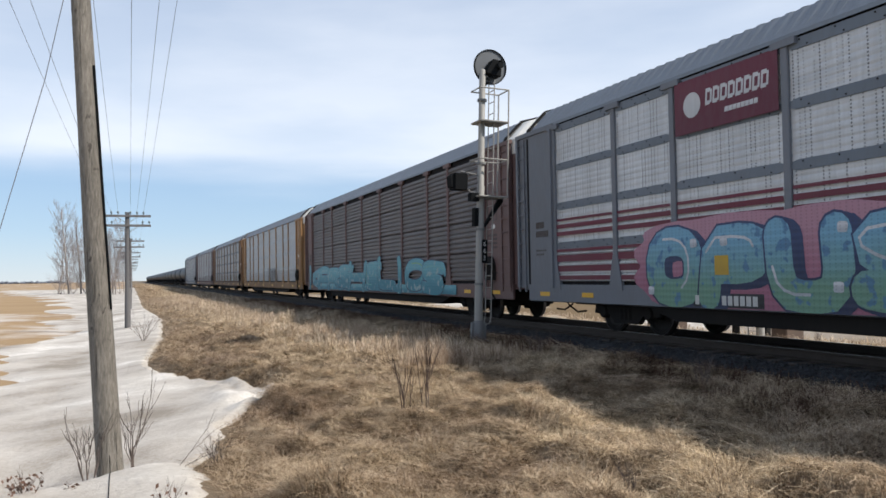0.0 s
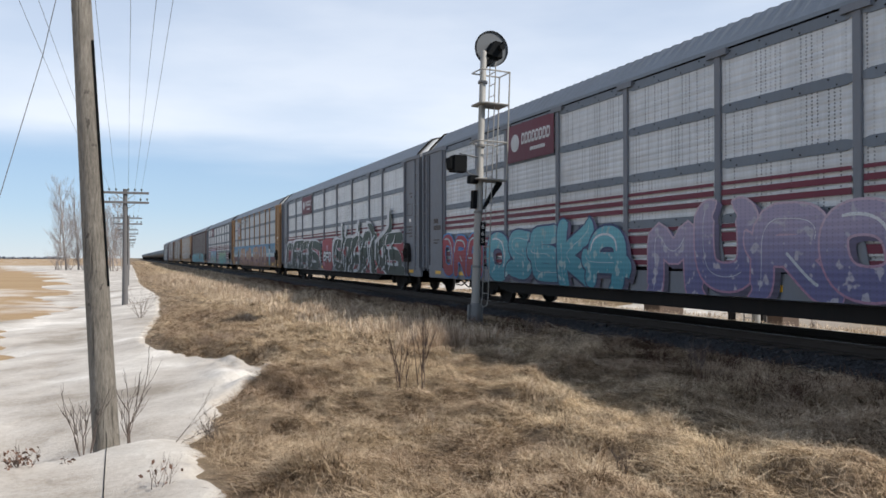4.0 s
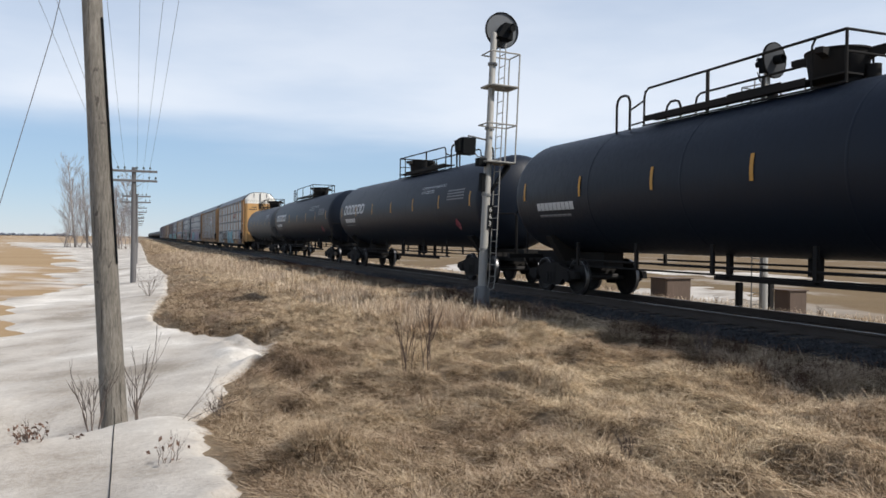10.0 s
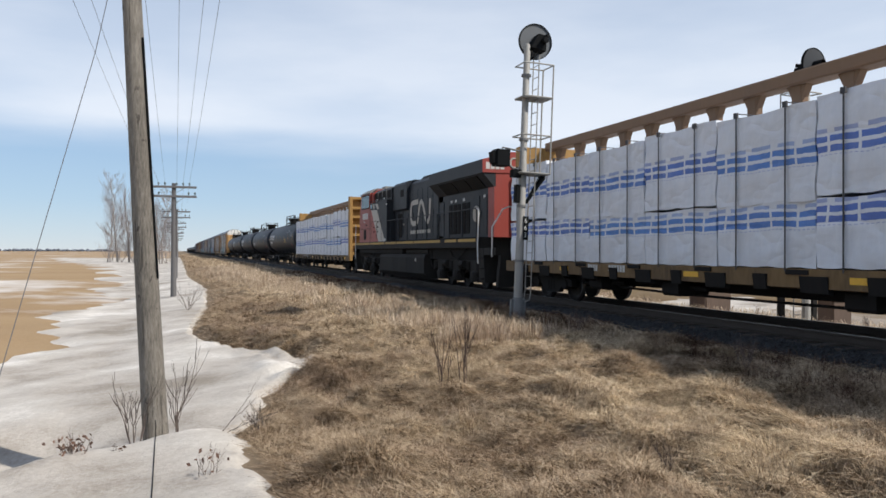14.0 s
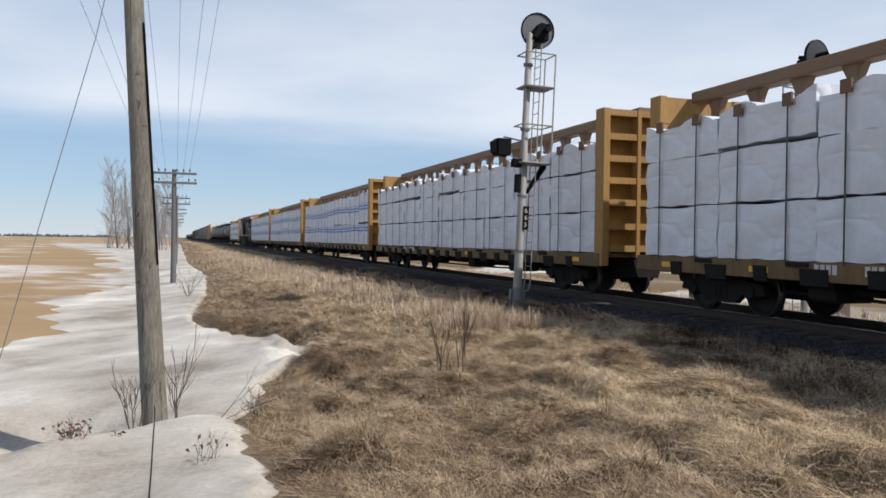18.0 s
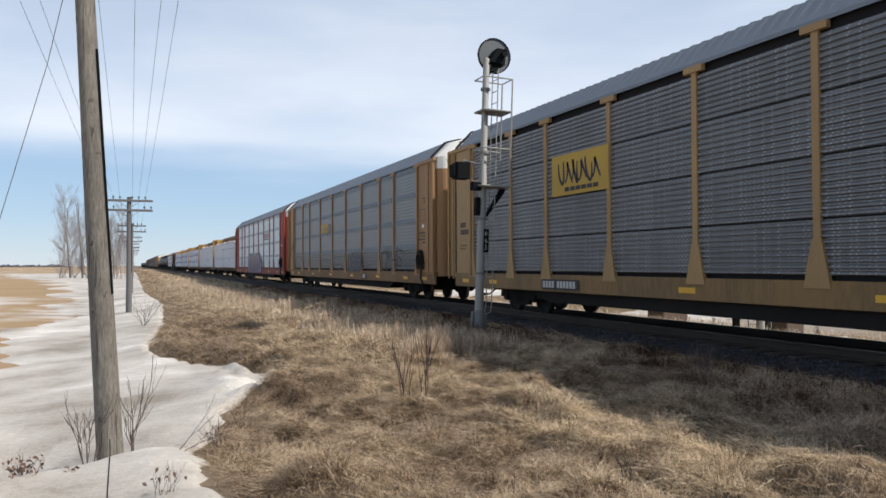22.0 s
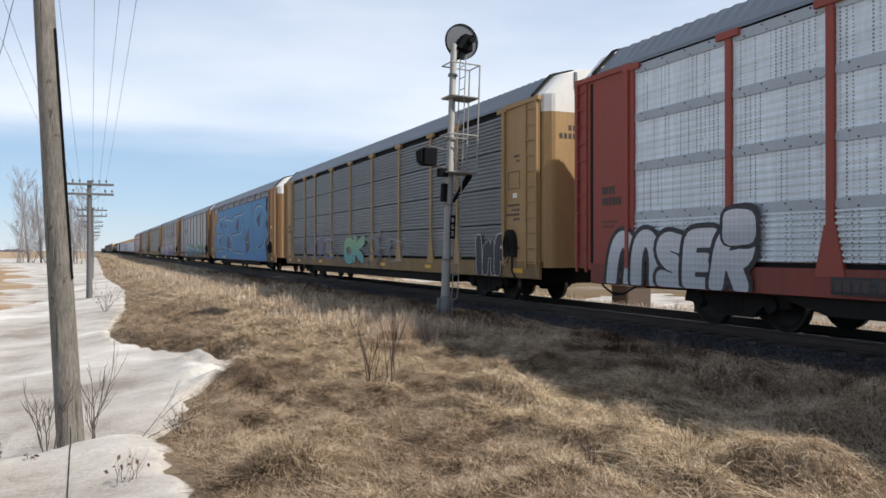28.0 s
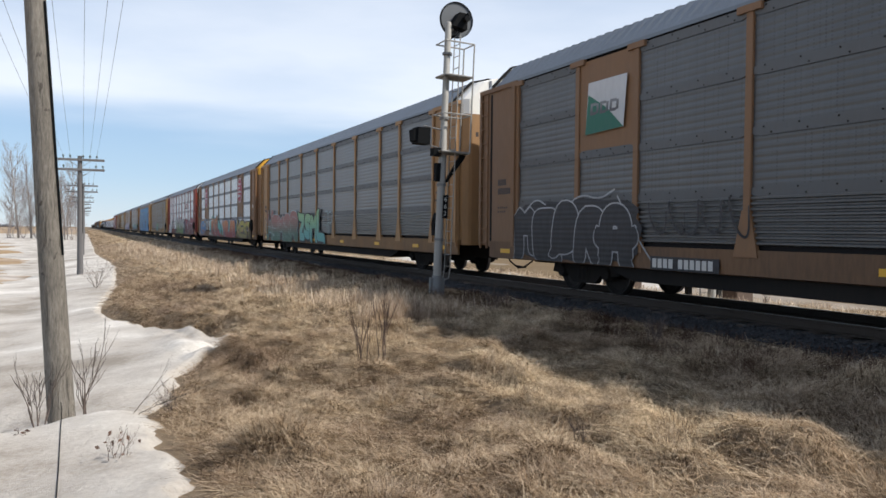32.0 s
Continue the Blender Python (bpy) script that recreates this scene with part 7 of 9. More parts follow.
def blades(name, x, y, length, width, lean, head, rng, key, label, droop=0.5, lift=0.0):
    """Grass blades of two bent pieces, many in one mesh."""
    n = len(x)
    z = lie(x, y) + lift
    c, s = np.cos(head), np.sin(head)
    out1 = length * 0.55 * np.sin(lean)
    up1 = length * 0.55 * np.cos(lean)
    l2 = np.clip(lean + droop, 0, 2.3)
    out2 = out1 + length * 0.45 * np.sin(l2)
    up2 = up1 + length * 0.45 * np.cos(l2)
    # sideways bend of the tip
    bend = rng.normal(0, 0.16, n) * length
    slant = rng.normal(0, 0.3, n)
    floor1 = lie(x + c * out1, y + s * out1) + 0.016 + 0.75 * lift
    floor2 = lie(x + c * out2, y + s * out2) + 0.014 + 0.6 * lift
    px, py = -s, c
    w = width / 2
    v = np.zeros((n, 5, 3))
    for k, (o, zz, ww, side) in enumerate(((0, z - 0.01, 1.0, 0), (0, z - 0.01, -1.0, 0), (out1, np.maximum(z + up1, floor1), -0.8, 0), (out1, np.maximum(z + up1, floor1), 0.8, 0), (out2, np.maximum(z + up2, floor2), 0.0, 1))):
        v[:, k, 0] = x + c * o + px * (w * ww + side * bend)
        v[:, k, 1] = y + s * o + py * (w * ww + side * bend)
        v[:, k, 2] = zz + (slant * w * ww if k < 4 else 0)
    i = 5 * np.arange(n)[:, None]
    f = np.concatenate([i + np.array([[0, 1, 2]]), i + np.array([[0, 2, 3]]), i + np.array([[3, 2, 4]])])
    ob = part(name, quads(name, v.reshape(-1, 3), f, False), M[key])
    return tagged(ob, label, "grass", kind="stuff")


def sow(rng, n, x0, x1, y0, y1, power=1.0):
    x = rng.uniform(x0, x1, n)
    y = y0 + (y1 - y0) * rng.rand(n) ** power
    keep = x > np.interp(y, *zip(*SNOW_R)) - 0.05 + 0.3 * rng.rand(n)
    return x[keep], y[keep]


def clumps(rng, name, cx, cy, per, size, tall, lean, droop, wide, key, label):
    """Blades that spring from many single roots and fall outwards."""
    k = len(cx)
    q = np.repeat(size, per)
    ex, ey = rng.normal(0, 0.055, k * per) * q, rng.normal(0, 0.055, k * per) * q
    comb = np.repeat(rng.uniform(0, 6.28, k), per)
    head = np.where(rng.rand(k * per) < 0.6, np.arctan2(ey, ex), comb) + rng.normal(0, 0.5, k * per)
    x, y = np.repeat(cx, per) + ex, np.repeat(cy, per) + ey
    blades(name, x, y, rng.uniform(0.5, 1.0, k * per) * tall * q, rng.uniform(0.0025, 0.0055, k * per) * wide * (1 + np.maximum(0, y - 6) / 14), rng.uniform(*lean, k * per), head, rng, key, label, droop)


def turf():
    rng = np.random.RandomState(77)
    lab = "matted dead grass lying over the bank"
    for n, y0, y1, pw, wd, big in ((45000, -14.0, 3.0, 1.0, 2.2, 1.3), (250000, 3.0, 13.0, 0.8, 1.0, 1.0), (110000, 13.0, 30.0, 1.1, 1.8, 1.2), (50000, 30.0, 95.0, 1.3, 3.4, 1.6), (26000, 95.0, 420.0, 1.5, 11.0, 2.4)):
        x, y = sow(rng, n, 0.4, 9.35, y0, y1, pw)
        # strands lie in hanks: each takes its heading and shade from a cell of the turf
        flow = 2.6 * waves(x, y, 52, 0.9, 3) + 1.3 * waves(x, y, 53, 4.2, 2) + 2.4
        tuft = waves(x, y, 51, 3.4, 3)
        thin = ((waves(x, y, 58, 5.5, 2) < -0.42) | (np.hypot(x - 1.35, (y - 6.1) * 1.3) < 0.26)) & (rng.rand(len(x)) < 0.75)
        x, y, flow, tuft = x[~thin], y[~thin], flow[~thin], tuft[~thin]
        m = len(x)
        length = rng.gamma(6.0, 0.036, m) * big * (1 + 0.2 * tuft)
        lean = np.clip(rng.normal(1.50, 0.15, m) - 0.2 * np.maximum(tuft - 0.2, 0), 0.9, 1.66)
        lift = 0.008 + 0.055 * rng.rand(m) ** 1.3 + 0.04 * np.maximum(tuft, 0)
        blades("grass", x, y, length, rng.uniform(0.0025, 0.006, m) * wd, lean, flow + rng.normal(0, 1.05, m), rng, "straw", lab, 0.12, lift)
    cx, cy = sow(rng, 3200, 1.0, 9.0, 3.2, 30.0, 1.1)
    clumps(rng, "grass_tufts", cx, cy, 70, rng.uniform(0.6, 1.5, len(cx)), 0.22, (0.6, 1.25), 0.8, 0.9, "straw", "drooping tufts of dead grass")
    # a few big tussocks with dark hollows under them
    cx = np.array([1.4, 1.62, 1.5, 1.75, 2.4, 5.3, 3.2, 4.3, 6.4, 7.1, 2.9, 5.9, 4.9, 6.8, 2.2])
    cy = np.array([6.6, 6.62, 6.85, 7.55, 6.5, 6.6, 8.4, 7.2, 8.1, 9.8, 5.6, 10.6, 5.4, 7.0, 11.5])
    clumps(rng, "grass_tufts", cx, cy, 330, rng.uniform(1.9, 2.8, len(cx)), 0.17, (0.35, 1.3), 0.9, 0.9, "straw", "big drooping tussocks of dead grass")
    # straw-pale tufts, taller and fewer
    cx, cy = sow(rng, 200, 1.4, 8.6, 3.6, 26.0, 1.1)
    clumps(rng, "grass_tufts", cx, cy, 80, rng.uniform(0.7, 1.5, len(cx)), 0.28, (0.25, 1.0), 0.9, 0.8, "stalk", "pale straw tufts standing in the mat")
    # broken pale stalks along the crown of the bank
    m = 24000
    y = 13.6 + 76 * rng.rand(m) ** 1.8
    crown = np.interp(y, (13, 19, 24, 36, 60, 90), (5.6, 5.5, 5.2, 4.9, 4.4, 4.0))
    x = crown + rng.normal(0, 0.62, m) * (0.6 + y / 50)
    ok = (x > np.interp(y, *zip(*SNOW_R)) + 0.3) & (waves(x, y, 57, 1.6, 3) > -0.25)
    x, y = x[ok], y[ok]
    m = len(x)
    blades("grass_stalks", x, y, rng.uniform(0.14, 0.46, m), rng.uniform(0.006, 0.012, m) * (1 + y / 26), np.abs(rng.normal(0.2, 0.2, m)), rng.uniform(0, 6.28, m), rng, "stalk", "pale broken stalks standing on the crown of the bank", 0.25)
    # weeds where the turf meets the stones, their colour deepened for the train's shade
    m = 42000
    y = 3.5 + 60 * rng.rand(m) ** 1.4
    x = 8.8 + rng.normal(0, 0.55, m)
    ok = (waves(x, y, 59, 2.1, 3) > -0.15) & (x < 9.75)
    x, y = x[ok], y[ok]
    m = len(x)
    blades("grass_weeds", x, y, rng.uniform(0.08, 0.3, m), rng.uniform(0.004, 0.008, m) * (1 + y / 22), np.abs(rng.normal(0.75, 0.4, m)), rng.uniform(0, 6.28, m), rng, "weed_grass", "brown weeds along the edge of the ballast, darkened for the train's shade", 0.6)
    # more of them further out, to darken the strip where the train's shade lies
    m = 46000
    y = 4.0 + 40 * rng.rand(m) ** 1.5
    x = 8.1 + rng.normal(0, 0.62, m)
    ok = waves(x, y, 61, 1.5, 3) > 0.02
    x, y = x[ok], y[ok]
    m = len(x)
    blades("grass_weeds", x, y, rng.uniform(0.08, 0.26, m), rng.uniform(0.004, 0.008, m) * (1 + y / 22), np.abs(rng.normal(0.9, 0.4, m)), rng.uniform(0, 6.28, m), rng, "weed_grass", "matted weeds below the ballast, darkened for the train's shade", 0.7)
    cx, cy = sow(rng, 34, 7.0, 9.0, 6.0, 24.0, 1.1)
    clumps(rng, "grass_weeds", cx, cy, 60, rng.uniform(0.8, 1.5, len(cx)), 0.34, (0.1, 0.8), 0.5, 0.9, "weed_grass", "dead weeds standing in clumps, darkened for the train's shade")
    # growth beyond the track
    m = 16000
    x = 13.9 + 9 * rng.rand(m) ** 1.3
    y = 2 + 70 * rng.rand(m)
    blades("grass_far", x, y, rng.uniform(0.15, 0.4, m), rng.uniform(0.008, 0.016, m) * (1 + y / 30), np.abs(rng.normal(0.6, 0.3, m)), rng.uniform(0, 6.28, m), rng, "stalk", "pale dead grass beyond the track", 0.5)


turf()


# far tree line and farmstead belts at the horizon
def tree_belt(x0, x1, y, h, seed):
    rng = random.Random(seed)
    mb = MB()
    n = int(abs(x1 - x0) / 4)
    for k in range(n):
        x = x0 + (x1 - x0) * k / n + rng.uniform(-3, 3)
        hh = h * rng.uniform(0.35, 0.8)
        yy = y + rng.uniform(-15, 15)
        mb.lathe([(0.5, -1.5), (rng.uniform(3, 5.5), hh * 0.3), (rng.uniform(2.5, 4.5), hh * 0.7), (0.4, hh)], 6, "z", (x, yy, -1.0))
    tagged(part("tree_belt", mb, M["far_woods"]), "low dark line of distant woods on the horizon", "trees", kind="stuff")


tree_belt(-1500, -560, 1750, 9, 1)
tree_belt(-500, -130, 1800, 8, 2)
tree_belt(100, 1500, 1900, 9, 3)
tree_belt(900, 1900, 800, 7, 4)

# ---- painted signs and graffiti on the cars ----
def spray(name, low, high, fleck=None, scale=2.2, screen=True):
    """Sprayed paint: one colour fading into another, with flecks."""
    m, nt, b, N, L = nodes(name)
    tc = N("ShaderNodeTexCoord")
    sep = N("ShaderNodeSeparateXYZ")
    L(tc.outputs["Generated"], sep.inputs[0])
    n = noise_tex(N, L, scale, 4, 0.6)
    f = calc(N, L, "ADD", calc(N, L, "SUBTRACT", calc(N, L, "MULTIPLY", sep.outputs["Z"], 1.9), 0.5), calc(N, L, "MULTIPLY", calc(N, L, "SUBTRACT", n, 0.5), 0.55), clamp=True)
    base = mixc(N, L, f, low, high)
    if fleck:
        r = ramp(N, [(0.58, (0, 0, 0)), (0.62, (1, 1, 1))])
        L(noise_tex(N, L, scale * 1.7, 2, 0.5), r.inputs[0])
        base = mixc(N, L, calc(N, L, "MULTIPLY", r.outputs[0], 0.8), base, fleck)
    worn = ramp(N, [(0.4, (0, 0, 0)), (0.9, (1, 1, 1))])
    L(noise_tex(N, L, 9, 6, 0.7, stretch=(1, 1, 0.3)), worn.inputs[0])
    base = mixc(N, L, calc(N, L, "MULTIPLY", worn.outputs[0], 0.22), base, (0.12, 0.12, 0.125))
    if screen:
        # the punched sheet shows through the paint
        ob = N("ShaderNodeSeparateXYZ")
        L(tc.outputs["Object"], ob.inputs[0])

        def cell(v, size, share):
            return calc(N, L, "LESS_THAN", calc(N, L, "FRACT", calc(N, L, "DIVIDE", calc(N, L, "ADD", v, 40.0), size)), share)
        hole = calc(N, L, "MULTIPLY", cell(ob.outputs["Y"], 0.105, 0.3), cell(ob.outputs["Z"], 0.056, 0.5))
        base = mixc(N, L, calc(N, L, "MULTIPLY", hole, 0.22), base, (0.04, 0.04, 0.045))
        rib = calc(N, L, "SINE", calc(N, L, "MULTIPLY", ob.outputs["Z"], 57.0))
        low_part = calc(N, L, "LESS_THAN", ob.outputs["Z"], 2.05)
        bump(N, L, b, calc(N, L, "MULTIPLY", rib, low_part), 0.12, 0.02)
    L(base, b.inputs["Base Color"])
    b.inputs["Roughness"].default_value = 0.6
    return m


INK = {}


def ink(key):
    table = {
        "black": ((0.012, 0.012, 0.016), (0.02, 0.02, 0.025)), "white": ((0.40, 0.43, 0.46), (0.58, 0.60, 0.62)),
        "pale": ((0.30, 0.37, 0.40), (0.42, 0.50, 0.52)), "board_red": ((0.30, 0.016, 0.05), (0.37, 0.028, 0.075)), "red": ((0.19, 0.012, 0.02), (0.30, 0.03, 0.05)), "crimson": ((0.14, 0.012, 0.03), (0.22, 0.03, 0.06), (0.42, 0.12, 0.15)),
        "mint": ((0.10, 0.34, 0.32), (0.22, 0.42, 0.22)),
        "teal": ((0.03, 0.20, 0.26), (0.12, 0.36, 0.42), (0.30, 0.40, 0.40)), "navy": ((0.015, 0.025, 0.07), (0.03, 0.05, 0.13)),
        "dkgreen": ((0.008, 0.024, 0.02), (0.012, 0.04, 0.03)), "tan": ((0.20, 0.10, 0.06), (0.36, 0.23, 0.14)),
        "maroon": ((0.07, 0.008, 0.015), (0.10, 0.012, 0.02)), "sky": ((0.17, 0.30, 0.38), (0.06, 0.20, 0.34)),
        "violet": ((0.10, 0.10, 0.22), (0.30, 0.26, 0.36), (0.40, 0.38, 0.42)), "pink": ((0.30, 0.16, 0.24), (0.45, 0.34, 0.40)),
        "green": ((0.03, 0.14, 0.09), (0.08, 0.24, 0.16)), 
        "blue": ((0.02, 0.13, 0.34), (0.05, 0.22, 0.48), (0.03, 0.24, 0.34)), "ltblue": ((0.22, 0.42, 0.55), (0.30, 0.50, 0.62)),
        "orange": ((0.28, 0.03, 0.02), (0.46, 0.17, 0.03)), "yellow": ((0.30, 0.24, 0.02), (0.44, 0.36, 0.04), (0.45, 0.16, 0.06)), 
        "letter": ((0.03, 0.025, 0.02), (0.04, 0.03, 0.025)), "straw": ((0.36, 0.24, 0.06), (0.46, 0.33, 0.12)), "ash": ((0.10, 0.10, 0.11), (0.22, 0.23, 0.24)), "signred": ((0.22, 0.012, 0.012), (0.26, 0.016, 0.014)),
        "opus": ((0.14, 0.28, 0.20), (0.16, 0.36, 0.50), (0.06, 0.16, 0.30)), "rosy": ((0.32, 0.12, 0.18), (0.42, 0.22, 0.28)), "mauve": ((0.15, 0.10, 0.11), (0.27, 0.19, 0.20), (0.30, 0.06, 0.12)),
        "periwinkle": ((0.14, 0.15, 0.30), (0.22, 0.24, 0.40)), "emerald": ((0.012, 0.08, 0.075), (0.02, 0.12, 0.11)), "blush": ((0.36, 0.22, 0.29), (0.54, 0.45, 0.51), (0.20, 0.07, 0.11)),
        "dusk": ((0.05, 0.045, 0.08), (0.11, 0.095, 0.17)), "lilac": ((0.10, 0.10, 0.22), (0.44, 0.40, 0.46)), "azure": ((0.03, 0.10, 0.22), (0.30, 0.44, 0.52)), "olive": ((0.07, 0.11, 0.03), (0.15, 0.22, 0.07), (0.26, 0.30, 0.26)),
        "limewhite": ((0.13, 0.22, 0.07), (0.44, 0.46, 0.46)), "brick": ((0.10, 0.010, 0.018), (0.23, 0.035, 0.06)), "ember": ((0.19, 0.010, 0.014), (0.44, 0.15, 0.04)), "aqua": ((0.06, 0.30, 0.30), (0.12, 0.40, 0.39)),
        "bluegreen": ((0.02, 0.16, 0.20), (0.05, 0.26, 0.27)), "mustard": ((0.18, 0.15, 0.03), (0.37, 0.33, 0.06)), "peach": ((0.45, 0.18, 0.07), (0.50, 0.30, 0.16)), "salmon": ((0.045, 0.12, 0.085), (0.30, 0.13, 0.115)), "icy": ((0.28, 0.42, 0.44), (0.38, 0.52, 0.54)),
        "pewter": ((0.30, 0.31, 0.31), (0.44, 0.45, 0.45)), "soot": ((0.052, 0.055, 0.058), (0.072, 0.077, 0.081)), "silver": ((0.26, 0.27, 0.28), (0.36, 0.37, 0.38)), "flame": ((0.20, 0.17, 0.02), (0.40, 0.13, 0.02), (0.36, 0.28, 0.03)), "ocean": ((0.025, 0.17, 0.40), (0.04, 0.22, 0.46), (0.035, 0.25, 0.40)), "plumdark": ((0.03, 0.012, 0.05), (0.05, 0.02, 0.08)),
        "signwhite": ((0.48, 0.50, 0.51), (0.54, 0.55, 0.56)), "plum": ((0.10, 0.012, 0.03), (0.12, 0.015, 0.035)), "signgreen": ((0.015, 0.13, 0.09), (0.02, 0.15, 0.10)), "signyellow": ((0.44, 0.28, 0.03), (0.48, 0.31, 0.03))}
    if key not in INK:
        INK[key] = spray("spray_" + key, *table[key], screen=not key.startswith(("sign", "plum")))
    return INK[key]


FACE = -1.592


def at_side(d, z, lift=0.0):
    """A place on the near side; paint ends at the sill's lower edge."""
    return (FACE - lift, MID - d, max(z, 0.69))


# letters as strokes on a grid of eight by eight, each point two figures
ALPHABET = {
    "A": "00 06 28 68 86 80|03 83", "B": "00 08 58 76 65 44 14|44 75 82 60 00", "C": "86 68 28 06 02 20 60 82", "D": "00 08 48 86 82 40 00",
    "E": "80 10 01 07 18 88|04 64", "F": "00 07 18 88|04 64", "G": "86 68 28 06 02 20 60 82 84 54", "H": "00 08|80 88|04 84", "I": "40 48",
    "K": "00 08|88 04 80", "L": "08 01 10 80", "M": "00 08 43 88 80", "N": "00 08 80 88", "O": "20 60 82 86 68 28 06 02 20",
    "P": "00 08 68 87 85 64 04", "R": "00 08 68 87 85 64 04|44 80", "S": "87 28 06 34 54 82 60 01", "T": "08 88|48 40",
    "U": "08 02 20 60 82 88", "V": "08 40 88", "W": "08 20 46 60 88", "X": "00 88|08 80", "Y": "08 44 88|44 40", "Z": "08 88 00 80",
    "a": "84 65 25 04 01 20 60 82|85 80", "e": "03 83 85 66 26 04 02 20 60 81", "h": "08 00|03 25 65 83 80", "i": "40 45", "l": "48 40",
    "n": "00 05|03 25 65 83 80", "o": "20 60 82 84 66 26 04 02 20", "r": "00 05|03 25 75", "v": "05 40 85", "w": "05 20 44 60 85", "^": "00 05 28 68 85 80"}


def bent(pts, rounds):
    """Cuts the corners of a line; a line that ends where it began stays closed."""
    loop = pts[0] == pts[-1] and len(pts) > 2
    for _ in range(rounds):
        out = [] if loop else [pts[0]]
        for (a, b), (c, d) in zip(pts, pts[1:]):
            out += [(0.75 * a + 0.25 * c, 0.75 * b + 0.25 * d), (0.25 * a + 0.75 * c, 0.25 * b + 0.75 * d)]
        pts = out + [out[0]] if loop else out + [pts[-1]]
    return pts


def ribbon(mb, pts, width, lift, climb=0.0004):
    """A flat band along a line on the car's side, with round ends; width is one number or one for each point."""
    n = len(pts)
    ws = width if isinstance(width, list) else [width] * n
    vs, ends = [], []
    for k, (a, b) in enumerate(pts):
        (p, q), (r, t) = pts[max(k - 1, 0)], pts[min(k + 1, n - 1)]
        if pts[0] == pts[-1] and k in (0, n - 1):
            (p, q), (r, t) = pts[-2], pts[1]
        tx, tz = r - p, t - q
        ln = math.hypot(tx, tz) or 1.0
        h, up = ws[k] / 2, lift + climb * k / n
        vs += [at_side(a - tz / ln * h, b + tx / ln * h, up), at_side(a + tz / ln * h, b - tx / ln * h, up)]
        ends.append((a, b, tx / ln, tz / ln, h, up))
    mb.add(vs, [(2 * k, 2 * k + 1, 2 * k + 3, 2 * k + 2) for k in range(n - 1)])
    if pts[0] != pts[-1]:
        for (a, b, tx, tz, h, up), sg in ((ends[0], -1), (ends[-1], 1)):
            fan = [at_side(a + h * (-tz * math.cos(w) + sg * tx * math.sin(w)), b + h * (tx * math.cos(w) + sg * tz * math.sin(w)), up) for w in (math.pi * q / 6 for q in range(7))]
            mb.add(fan, [tuple(range(7))])
    return mb


def letter_lines(text, d0, d1, z0, z1, width, seed, curve=2, lap=0.12, curl=0.0, jump=0.06, lean=0.08):
    """For each letter its strokes: lines of places on the side, with a width at each point."""
    rng = random.Random(seed)
    n = len(text)
    w, h = (d1 - d0) / n, z1 - z0
    fat = width * min(w, h)
    done = []
    for k, ch in enumerate(text):
        tilt, drop, tall = rng.uniform(-lean, lean), rng.uniform(-jump, jump) * h, rng.uniform(1 - jump, 1 + jump)
        if ch == " ":
            continue
        cx, bw = d0 + w * (k + 0.5), max(w * (1 + lap) - fat, 0.2 * w)
        bow = rng.uniform(-0.07, 0.07)
        strokes = []
        for code in ALPHABET[ch].split("|"):
            pts = [(int(q[0]) / 8 - 0.5, int(q[1]) / 8 - 0.5) for q in code.split()]
            pts = [(cx + bw * (u + bow * math.sin(3 * v)) + tilt * v * h, (z0 + z1) / 2 + drop + (h - fat) * tall * v) for u, v in pts]
            tips = [0.0, 0.0]
            if curl and pts[0] != pts[-1]:
                # loose ends run out into hooked tips
                for e in (0, 1):
                    if rng.random() < 0.75:
                        (a, b), (c, d) = (pts[0], pts[1]) if e == 0 else (pts[-1], pts[-2])
                        ln = math.hypot(a - c, b - d) or 1.0
                        tx, tz, sd = (a - c) / ln, (b - d) / ln, rng.choice((-1, 1)) * curl * h
                        add = [(a + tx * 0.16 * h - tz * 0.10 * sd, b + tz * 0.16 * h + tx * 0.10 * sd), (a + tx * 0.24 * h - tz * 0.42 * sd, b + tz * 0.24 * h + tx * 0.42 * sd)]
                        pts = add[::-1] + pts if e == 0 else pts + add
                        tips[e] = 1.0
            pts = bent(pts, curve)
            m = len(pts)
            ws = [fat * min(1.0, 0.12 + 4.5 * q / m if tips[0] else 1.0, 0.12 + 4.5 * (m - 1 - q) / m if tips[1] else 1.0) for q in range(m)]
            strokes.append((pts, ws))
        done.append(strokes)
    return done


def letters(mb, text, d0, d1, z0, z1, seed, width=0.05, curl=0.4):
    """Quick thin letters in single strokes."""
    for k, strokes in enumerate(letter_lines(text, d0, d1, z0, z1, 0.1, seed, 2, 0.2, curl)):
        for q, (pts, ws) in enumerate(strokes):
            ribbon(mb, pts, width, 0.001 * k + 0.0004 * q)
    return mb


